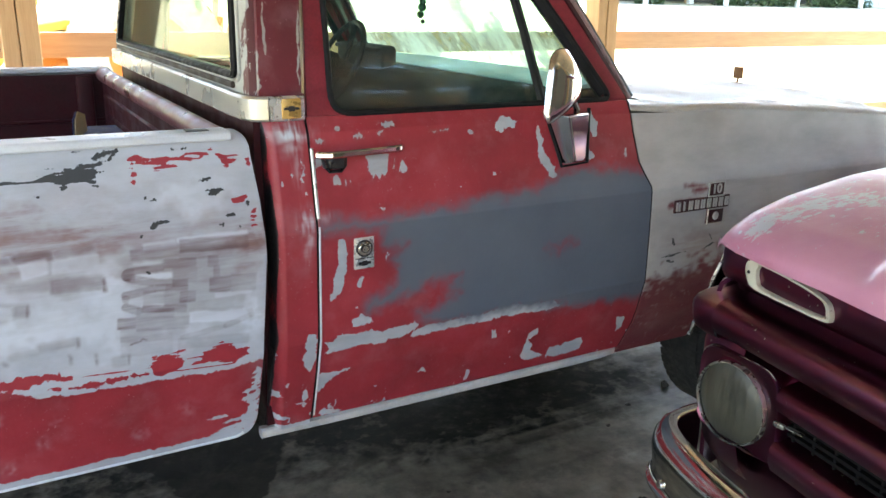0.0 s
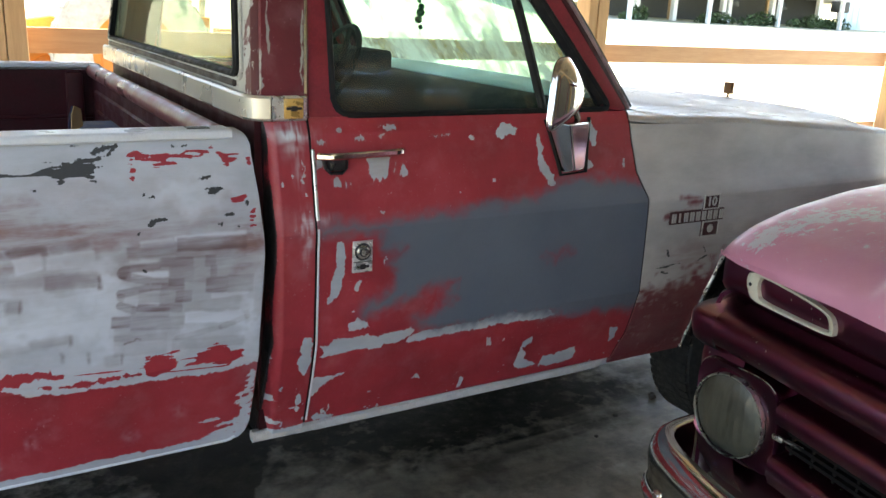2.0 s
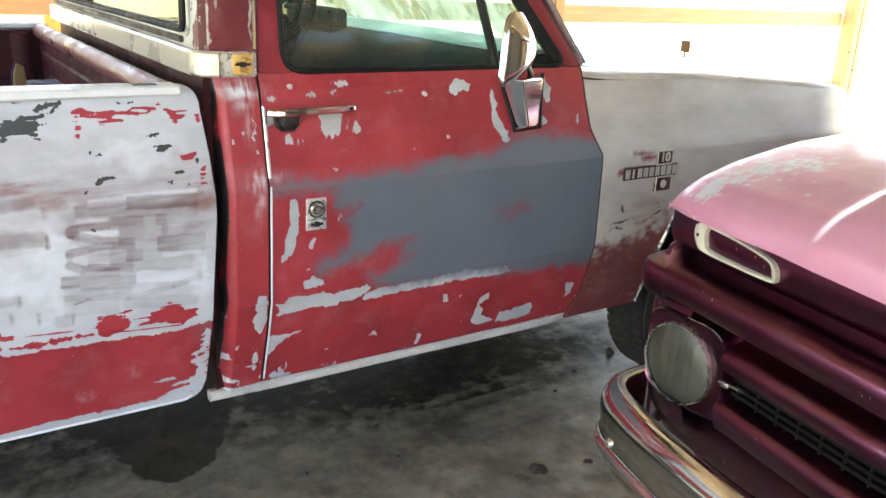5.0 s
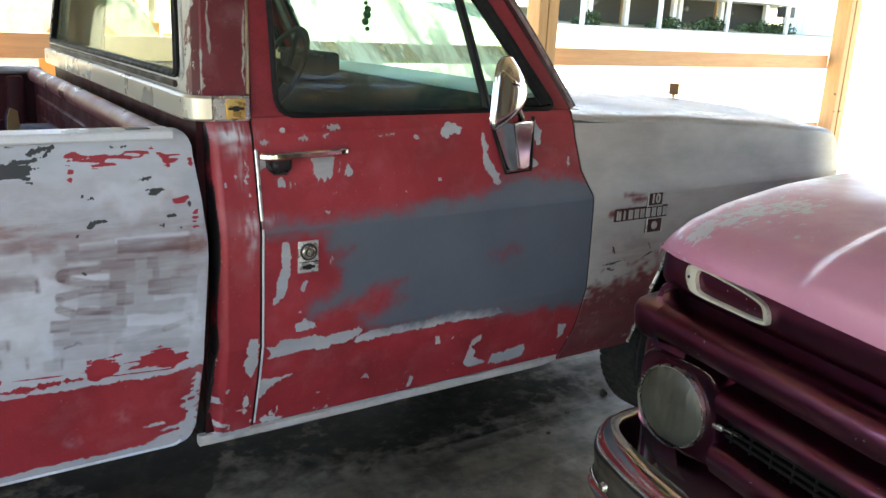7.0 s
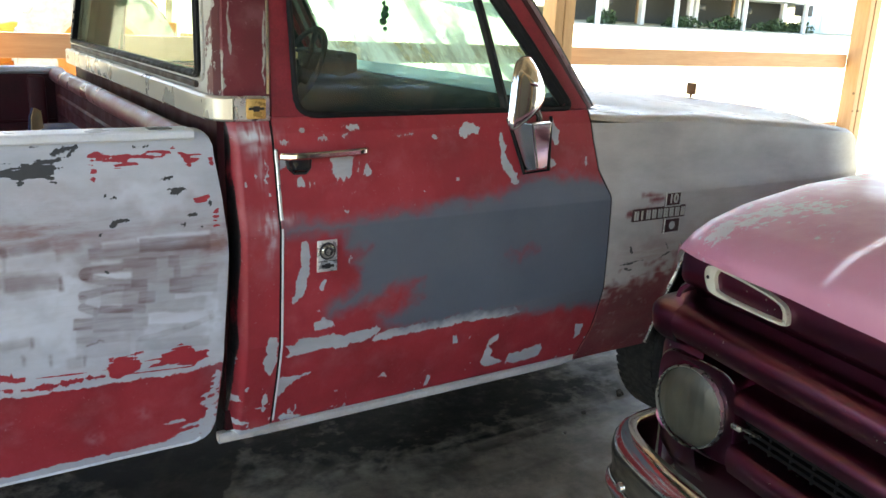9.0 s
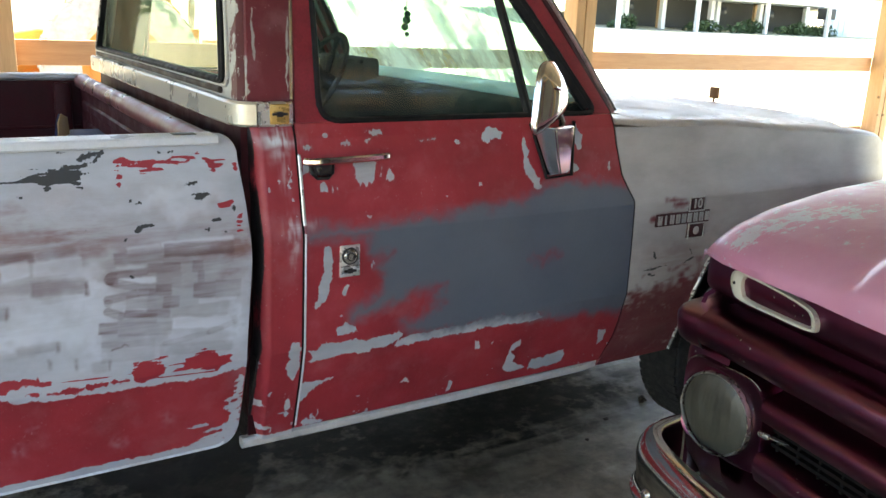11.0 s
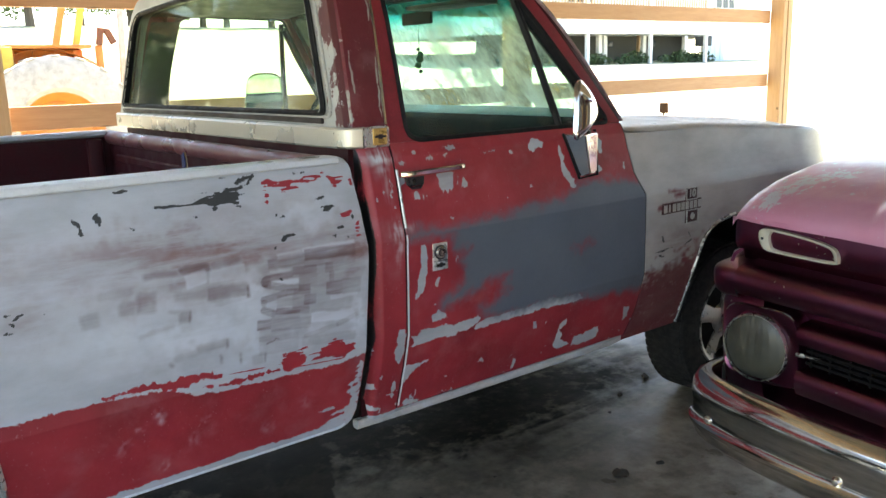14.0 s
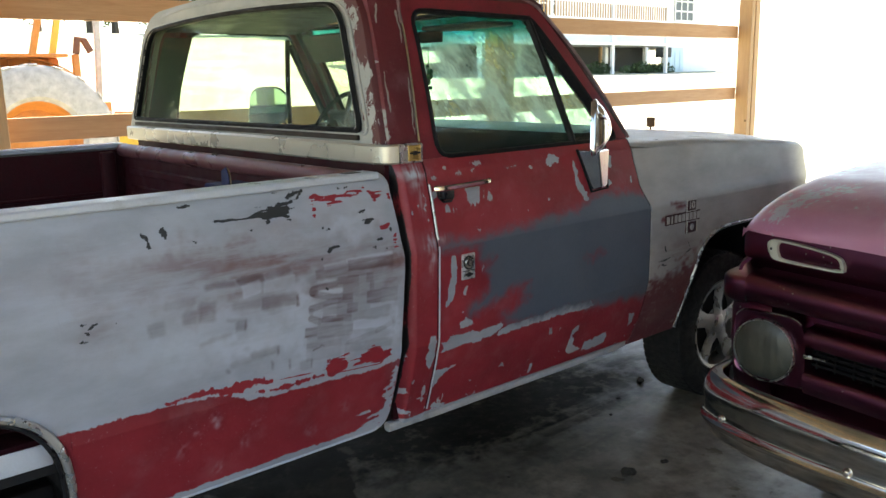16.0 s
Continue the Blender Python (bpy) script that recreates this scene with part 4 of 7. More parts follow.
def cab_side(far):
    n = 20 if far else 60
    z = np.linspace(0.432, 1.252, 30 if far else 330)
    u = np.linspace(0, 1, n // 2 if far else 50)
    Z = np.repeat(z[None], len(u), 0)
    back = np.interp(Z, [.43, .5, .74, .95, 1.25], [-.122, -.118, -.104, -.100, -.102])
    X = back + (-0.004 - back) * u[:, None]
    panel("cab_corner", X, Z, coats_cab, PAINT_CAB, truck, far, 0.05, "red cab corner with gray primer chips",
          lift=0.03 * np.clip((-0.080 - X) / 0.026, 0, 1) ** 2)
    z = np.linspace(1.306, 1.762, 60)
    u = np.linspace(0, 1, n // 2)
    Z = np.repeat(z[None], len(u), 0)
    back = -0.105 + (Z - 1.3) * 0.105
    X = back + (0.002 + (Z - 1.3) * 0.115 - back) * u[:, None]

    def worn(X, Z):
        X, Z = ragged(X, Z, 0.003, 61)
        f = (0.006 + 0.010 * tear(X, Z * 2) + 0.006 * grain(X, Z, 0.06, 5) - (X + 0.105 - (Z - 1.3) * 0.105)) / 0.008
        g = stroke(X, Z, [(-.003, 1.33, 0.016, 1.5, .0022), (0.026, 1.6, 0.038, 1.7, .003), (-.075, 1.40, -.066, 1.52, .003), (-.05, 1.66, -.03, 1.72, .003)], 0.006)
        return {"primer": np.maximum(f - 1.2, g)}
    panel("rear_pillar", X, Z, worn, PAINT_PILLAR, truck, far, 0.05, "red pillar with white edge flaking")


cab_side(False)
cab_side(True)


CAB_MID = 1.080     # middle line of the cab back


def rear_x(z):
    return -0.125 + (z - 1.3) * 0.105


LEDGE_BROWN = plain("dark brown rubber ledge", (0.030, 0.020, 0.016), 0.6, vary=0.3, scale=20)


def rear_wall():
    c = CAB_MID
    outer = rounded([(c - 0.992, 1.30), (c - 0.826, 1.80), (c + 0.826, 1.80), (c + 0.992, 1.30)], (0.01, 0.165, 0.165, 0.01))
    inner = rounded([(c - 0.886, 1.345), (c - 0.744, 1.722), (c + 0.744, 1.722), (c + 0.886, 1.345)], (0.03, 0.085, 0.085, 0.03))

    def at(loop, dx, grow=0.0):
        m = Vector((c, 1.53))
        out = []
        for p in loop:
            q = m + (p - m) * (1 + grow)
            z = q.y + 0.026 * max(0.0, 1 - ((q.x - c) / 0.78) ** 2) * min(1.0, max(0.0, (q.y - 1.6) / 0.1))
            out.append(Vector((rear_x(z) + dx, q.x, z)))
        return out
    bm = bmesh.new()
    mid = [(a * 0.35 + b * 0.65) for a, b in zip(outer, inner)]
    skin(bm, [at(outer, 0.07), at(outer, 0.02), at(outer, 0.004, -0.012), at(mid, -0.004), at(inner, 0.0), at(inner, 0.05)])
    part("cab_back", bm, PEELING, truck, "aged white cab back, paint flaking")
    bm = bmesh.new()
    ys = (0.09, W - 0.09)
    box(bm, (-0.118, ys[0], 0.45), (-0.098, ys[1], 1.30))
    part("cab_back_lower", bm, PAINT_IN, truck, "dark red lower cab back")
    win = bmesh.new()
    sweep(win, at(inner, -0.002), rect(0.016, 0.026, 0.006), closed=True, up=(1, 0, 0))
    gask = part("rear_window", win, RUBBER, truck, "black rubber rear window gasket")
    bm = bmesh.new()
    tube(bm, at(inner, -0.012, -0.004), 0.0028, 6, closed=True)
    part("insert", bm, LAMP_RING, gask, "thin dulled bright insert")
    bm = bmesh.new()
    tube(bm, at(inner, -0.010, 0.020), 0.0035, 6, closed=True)
    part("lip", bm, RUBBER, gask)
    bm = bmesh.new()
    sweep(bm, [(rear_x(1.325) - 0.008, c - 0.882, 1.324), (rear_x(1.325) - 0.010, c, 1.326), (rear_x(1.325) - 0.008, c + 0.882, 1.324)], rect(0.010, 0.016, 0.003))
    part("window_ledge", bm, LEDGE_BROWN, truck, "dark brown strip under the rear window")
    bm = bmesh.new()
    tube(bm, at(inner, -0.005, 0.050), 0.005, 8, closed=True)
    part("window_bead", bm, PAINT_WHITE, truck, "pressed bead round the rear window")
    bm = bmesh.new()
    bm.faces.new([bm.verts.new(p) for p in at(inner, 0.012)])
    thicken(bm, 0.004)
    no_shadow(part("pane", bm, GLASS_REAR, gask, "slightly yellowed glass"))
    # ivory trim band wrapped round the cab
    pts = [(-0.004, 0.060, 1.279), (-0.05, 0.058, 1.279), (-0.088, 0.060, 1.279)]
    bm = bmesh.new()
    sweep(bm, pts, rect(0.020, 0.058, 0.005))
    band_end = part("trim_band_end", bm, BAND_END, truck, "bright metal band end with gold badge")
    bm = bmesh.new()
    path = [(-0.089, 0.060, 1.279), (-0.112, 0.066, 1.279), (-0.128, 0.085, 1.279), (-0.134, 0.12, 1.279), (-0.136, 0.2, 1.279)]
    sweep(bm, path, rect(0.019, 0.058, 0.006))
    part("trim_band_corner", bm, BAND, truck, "ivory band corner")
    bm = bmesh.new()
    sweep(bm, [(-0.136, 0.2015, 1.279), (-0.138, W / 2, 1.281), (-0.136, W - 0.035, 1.281)], rect(0.018, 0.060, 0.006))
    part("trim_band", bm, BAND, truck, "ivory metal band under the rear window")
    bm = bmesh.new()
    box(bm, (-0.061, 0.045, 1.256), (-0.014, 0.0495, 1.303), 0.003)
    badge = part("badge", bm, GOLD, band_end, "small square gold badge")
    bm = bmesh.new()
    box(bm, (-0.056, 0.0425, 1.277), (-0.019, 0.045, 1.283))
    box(bm, (-0.045, 0.0420, 1.274), (-0.030, 0.0445, 1.286))
    part("mark", bm, INK, badge)


rear_wall()


PAINT_DRIP = plain("scuffed drip rail paint", (0.20, 0.13, 0.135), 0.45, vary=0.75, scale=20)


def roof():
    bm = bmesh.new()
    xs = [-0.078, -0.074, -0.064, -0.044, 0.0, 0.08, 0.25, 0.4, 0.55, 0.66, 0.715]
    dz = [-0.034, -0.018, -0.008, 0.0, 0.006, 0.012, 0.016, 0.014, 0.008, -0.004, -0.03]
    rows = []
    for x, d in zip(xs, dz):
        row = []
        for i in range(25):
            s = -1 + i / 12
            y = 1.052 + s * 0.824
            row.append((x, y, 1.758 + d * (1 - 0.5 * abs(s) ** 3) + 0.074 * (1 - abs(s) ** 3.2)))
        rows.append(row)
    skin(bm, rows, closed=False)
    thicken(bm, 0.018)
    part("roof", bm, PEELING, truck, "faded whitish roof worn to dark red at the edges")
    for far in (False, True):
        def fy(z, off=0.0):
            y = float(bulge(z)) + off
            return W - y if far else y
        bm = bmesh.new()
        pts = [(0.0 + (z - 1.3) * 0.115, fy(z, -0.006), z) for z in np.linspace(1.31, 1.66, 14)]
        tube(bm, pts, 0.0048, 8)
        part("pillar_moulding", bm, CHROME, truck, "thin chrome pillar moulding")
        bm = bmesh.new()
        pts = spline([(0.0415, fy(1.66, -0.006), 1.66), (0.049, fy(1.71, -0.006), 1.71), (0.066, fy(1.745, -0.006), 1.748), (0.11, fy(1.75, -0.010), 1.765), (0.35, fy(1.75, -0.010), 1.776),
                      (0.55, fy(1.75, -0.008), 1.770), (0.655, fy(1.745, -0.006), 1.746), (0.70, fy(1.71, -0.004), 1.712), (0.80, fy(1.60, -0.002), 1.597), (0.90, fy(1.44, 0.0), 1.448), (0.965, fy(1.345, 0.0), 1.345), (1.014, fy(1.262, 0.002), 1.262)], 5)
        tube(bm, pts, 0.0055, 8)
        part("drip_rail", bm, PAINT_DRIP, truck, "scuffed gray and red drip rail")
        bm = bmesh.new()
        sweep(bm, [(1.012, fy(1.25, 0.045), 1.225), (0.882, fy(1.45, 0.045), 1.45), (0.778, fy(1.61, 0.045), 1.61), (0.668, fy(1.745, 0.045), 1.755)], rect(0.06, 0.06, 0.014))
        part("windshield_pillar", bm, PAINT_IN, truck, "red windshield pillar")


roof()


def seam_front(z):
    return np.interp(z, [.43, .54, .69, .95, 1.0, 1.08, 1.17, 1.26], [1.055, 1.085, 1.085, 1.072, 1.066, 1.022, 1.006, 1.0])


def door(far):
    z = np.linspace(0.45, 1.256, 24 if far else 320)
    u = np.linspace(0, 1, 30 if far else 420)
    Z = np.repeat(z[None], len(u), 0)
    X = 0.003 + (seam_front(Z) - 0.006) * u[:, None]
    d = panel("door", X, Z, coats_cab, PAINT_CAB, truck, far, 0.035, "red door with slate-gray primer sweep and pale chips")
    up = 0.028 if far else 0.0
    outer = rounded([(0.006, 1.2565), (0.058, 1.758 + up), (0.668, 1.752 + up), (1.002, 1.259)], (0.006, 0.05, 0.07, 0.01))
    inner = rounded([(0.070, 1.2575), (0.094, 1.704 + up), (0.634, 1.694 + up), (0.948, 1.260)], (0.055, 0.10 if far else 0.06, 0.025, 0.04))

    def at(loop, off):
        return [Vector((p.x, (W - float(bulge(p.y)) - off) if far else float(bulge(p.y)) + off, p.y)) for p in loop]
    bm = bmesh.new()
    mid = [(a + b) / 2 for a, b in zip(outer, inner)]
    skin(bm, [at(outer, 0.04), at(outer, 0.0), at(mid, -0.002), at(inner, 0.002), at(inner, 0.03)])
    part("window_frame", bm, PAINT_FRAME, d, "red window frame with worn primer spots")
    bm = bmesh.new()
    tube(bm, at(inner, 0.004), 0.009, 8, closed=True)
    part("gasket", bm, RUBBER, d, "black rubber window gasket")
    # quarter-window post
    def fy(z, off):
        return (W - float(bulge(z)) - off) if far else float(bulge(z)) + off
    bm = bmesh.new()
    sweep(bm, [(0.703, fy(1.255, 0.008), 1.255), (0.664, fy(1.47, 0.008), 1.47), (0.626, fy(1.698, 0.008), 1.698)], rect(0.024, 0.022, 0.005))
    part("quarter_window_post", bm, RUBBER, d, "black quarter-window post")
    bm = bmesh.new()
    sweep(bm, [(0.926, fy(1.275, 0.020), 1.275), (0.84, fy(1.40, 0.020), 1.397), (0.73, fy(1.55, 0.020), 1.546), (0.640, fy(1.68, 0.020), 1.672)], rect(0.030, 0.030, 0.006))
    part("quarter_window_channel", bm, RUBBER, d, "wide black rubber channel round the quarter window")
    for name, lo, hi in (("door_glass", ((0.070, 1.256), (0.094, 1.702)), ((0.694, 1.256), (0.62, 1.702))),
                         ("quarter_glass", ((0.712, 1.262), (0.632, 1.694)), ((0.940, 1.262), (0.638, 1.694)))):
        z = np.linspace(1.258, 1.698 + up, 12)
        u = np.linspace(0, 1, 10)
        Z = np.repeat(z[None], len(u), 0)
        a = np.interp(Z, [lo[0][1], lo[1][1]], [lo[0][0], lo[1][0]])
        b = np.interp(Z, [hi[0][1], hi[1][1]], [hi[0][0], hi[1][0]])
        g = panel(name, a + (b - a) * u[:, None], Z, None, GLASS_SIDE, d, far, 0.004, "dusty greenish glass", 0.016)
        no_shadow(g)
    bm = bmesh.new()
    y0, y1 = (W - 0.12, W - 0.09) if far else (0.09, 0.12)
    box(bm, (0.03, y0, 0.5), (1.0, y1, 1.235), 0.01)
    part("inner_panel", bm, PLASTIC, d, "dark inner door panel")
    return d


PAINT_FRAME = plain("red window-frame paint, dusty", (0.215, 0.018, 0.030), 0.45, vary=0.35, scale=12)
near_door = door(False)
far_door = door(True)


def door_fittings():
    d = near_door
    # handle: bright bar on two feet over a black finger well
    bm = bmesh.new()
    bar = [(0.014, 0.020, 1.170), (0.03, 0.004, 1.171), (0.07, -0.002, 1.172), (0.15, -0.003, 1.174), (0.215, 0.0, 1.176), (0.236, 0.016, 1.176)]
    sweep(bm, spline(bar, 4), rect(0.014, 0.017, 0.004))
    handle = part("handle", bm, CHROME, d, "chrome pull handle")
    bm = bmesh.new()
    box(bm, (0.035, 0.004, 1.135), (0.078, 0.035, 1.166), 0.006)
    part("push_button", bm, INK, handle, "black push button")
    bm = bmesh.new()
    sweep(bm, [(0.025, 0.022, 1.168), (0.029, 0.016, 1.142), (0.042, 0.012, 1.129), (0.07, 0.012, 1.129), (0.083, 0.016, 1.14), (0.086, 0.02, 1.165)], rect(0.008, 0.008, 0.002), up=(0, 1, 0))
    part("button_rim", bm, INK, handle)
    # lock plate
    bm = bmesh.new()
    box(bm, (0.093, -0.010, 0.8795), (0.147, 0.0, 0.961), 0.002)
    plate = part("lock_plate", bm, PLATE, d, "brushed steel lock plate")
    bm = bmesh.new()
    lathe(bm, [(0.0, -0.018), (0.008, -0.018), (0.009, -0.0165), (0.014, -0.0165), (0.016, -0.015), (0.0185, -0.012), (0.0185, -0.009)], (0.12, 0, 0.933), "y", 24)
    lock = part("lock_cylinder", bm, LAMP_RING, plate, "round key cylinder")
    bm = bmesh.new()
    lathe(bm, [(0.0175, -0.0125), (0.019, -0.0135), (0.0215, -0.0125), (0.0225, -0.0095)], (0.12, 0, 0.933), "y", 24)
    lathe(bm, [(0.0085, -0.0182), (0.0110, -0.0182), (0.0115, -0.0160)], (0.12, 0, 0.933), "y", 20)
    part("lock_ring", bm, INK, lock, "dark ring")
    bm = bmesh.new()
    box(bm, (0.095, -0.0112, 0.9065), (0.145, -0.0095, 0.9085))
    box(bm, (0.103, -0.0115, 0.891), (0.137, -0.0095, 0.898))
    box(bm, (0.113, -0.0118, 0.888), (0.127, -0.0098, 0.901))
    part("mark", bm, INK, plate, "black enamel mark")
    # silver edge guard along the rear seam
    bm = bmesh.new()
    pts = [(0.004, float(bulge(z)) - 0.002, z) for z in np.linspace(1.02, 1.185, 14)]
    sweep(bm, pts, rect(0.008, 0.006, 0.002), up=(0, 1, 0))
    part("edge_guard", bm, PLATE, d, "silver door-edge guard")
    bm = bmesh.new()
    pts = [(0.004, float(bulge(z)) - 0.001, z) for z in np.linspace(0.46, 1.0, 30)]
    sweep(bm, pts, rect(0.005, 0.004, 0.001), up=(0, 1, 0))
    part("edge_strip", bm, PRIMER_PALE, d)


door_fittings()


def door_gaps():
    """Dark gaps round the near door and a rolled lip under the bed side."""
    for name, xs in (("door_gap", [(float(seam_front(z)) + 0.001, z) for z in np.linspace(0.45, 1.25, 40)]), ("door_gap", [(-0.0005, z) for z in np.linspace(0.45, 1.25, 40)])):
        bm = bmesh.new()
        sweep(bm, [(x, float(bulge(z)) + 0.010, z) for x, z in xs], rect(0.014, 0.012, 0.002), up=(0, 1, 0))
        part(name, bm, RUBBER, truck, "dark gap beside the door")
    bm = bmesh.new()
    lip = [(x, 0.447) for x in np.linspace(-1.07, -0.208, 30)] + [(-0.196, 0.450), (-0.187, 0.457)]
    tube(bm, [(x, float(bulge(z)) - 0.0005, z) for x, z in lip], 0.0036, 8)
    part("bed_lip", bm, RAIL_WHITE, truck, "whitish rolled lower edge of the bed side")


door_gaps()


def mirror(far):
    """Chrome door mirror: flat glass that looks back, rounded shell, wedge-shaped foot on the door."""
    def m(p):
        return (p[0], W - p[1], p[2]) if far else p
    parent = far_door if far else near_door
    bm = bmesh.new()
    # wedge foot: back edge on the door, a ridge down its middle, two bright facets
    base = [(0.690, 0.050, 1.236), (0.842, 0.050, 1.240), (0.822, 0.016, 1.098), (0.736, 0.016, 1.092)]
    ridge = [(0.722, -0.030, 1.234), (0.806, -0.010, 1.237), (0.803, -0.006, 1.104), (0.766, -0.012, 1.100)]
    skin(bm, [[m(p) for p in base], [m(p) for p in ridge]], cap0=True, cap1=True)
    bmesh.ops.bevel(bm, geom=bm.edges[:], offset=0.004, segments=2, affect="EDGES")
    foot = part("mirror_foot", bm, CHROME, parent, "chrome wedge mirror foot")
    bm = bmesh.new()
    sweep(bm, [m(p) for p in ((0.690, 0.043, 1.239), (0.735, 0.010, 1.087), (0.824, 0.010, 1.093), (0.845, 0.043, 1.242))], rect(0.010, 0.008, 0.002))
    part("foot_gasket", bm, RUBBER, foot, "black rubber pad under the foot")
    bm = bmesh.new()
    tube(bm, [m(p) for p in [(0.765, 0.0, 1.222), (0.757, -0.014, 1.250), (0.715, -0.040, 1.29)]], 0.009, 10)
    part("mirror_arm", bm, CHROME, parent, "chrome mirror arm")
    # deep shell, bulging outwards and forwards, with the glass on its other side
    out = rounded([(-0.098, -0.094), (0.060, -0.080), (0.105, -0.010), (0.080, 0.094), (-0.070, 0.092)], (0.03, 0.05, 0.06, 0.06, 0.05), 6, 4)
    if far:
        out = [p * 1.2 for p in out]
    c = Vector((0.655, -0.066, 1.362 if far else 1.322))
    axis = Vector((0.605, -0.796, 0.0))
    side = Vector((0.796, 0.605, 0.0))
    mid = Vector((0.010, -0.010))
    rings = []
    for d, k in ((-0.010, 0.90), (-0.010, 0.97), (-0.004, 1.0), (0.003, 0.99), (0.007, 0.955), (0.008, 0.93), (0.018, 0.82), (0.030, 0.66), (0.041, 0.48), (0.049, 0.30), (0.053, 0.14), (0.054, 0.04)):
        rings.append([m(tuple(c + axis * d + side * (mid.x + (p.x - mid.x) * k) + Vector((0, 0, mid.y + (p.y - mid.y) * k)))) for p in out])
    bm = bmesh.new()
    skin(bm, rings, cap1=True)
    shell = part("mirror_shell", bm, CHROME, parent, "chrome mirror shell", 60)
    bm = bmesh.new()
    bm.faces.new([bm.verts.new(m(tuple(c + axis * -0.010 + side * p.x * 0.92 + Vector((0, 0, p.y * 0.92))))) for p in out])
    thicken(bm, 0.003)
    part("mirror_glass", bm, MIRROR, shell, "silvered mirror glass")


MIRROR = plain("silvered mirror", (0.86, 0.88, 0.87), 0.03, 1.0, vary=0.03, bumpy=0, rvary=0.01)
mirror(False)
mirror(True)


def windshield():
    bm = bmesh.new()
    rows = []
    for j in range(13):
        t = j / 12
        row = []
        for i in range(25):
            s = -1 + i / 12
            y0, y1 = 0.13, 0.275
            y = W / 2 + s * (W / 2 - (y0 + (y1 - y0) * t))
            row.append(Vector((1.055 + 0.10 * (1 - s * s) + (0.72 - 1.055 - 0.03 * (1 - s * s)) * t, y, 1.238 + 0.515 * t)))
        rows.append(row)
    skin(bm, rows, closed=False)
    ws = part("windshield", bm, GLASS_FRONT, truck, "green-tinted dusty windshield")
    no_shadow(ws)
    bm = bmesh.new()
    skin(bm, [[p + Vector((-0.004, 0, 0)) for p in r] for r in rows[8:]], closed=False)
    no_shadow(part("sunshade_strip", bm, GLASS_TINT, ws, "teal sunshade strip"))
    bm = bmesh.new()
    tube(bm, rows[0] + [r[-1] for r in rows[1:]] + rows[-1][::-1][1:] + [r[0] for r in rows[::-1]][1:-1], 0.012, 8, closed=True)
    part("windshield_gasket", bm, RUBBER, ws)


windshield()


PINE_GREEN = plain("green card", (0.03, 0.12, 0.05), 0.7, vary=0.3, scale=30)


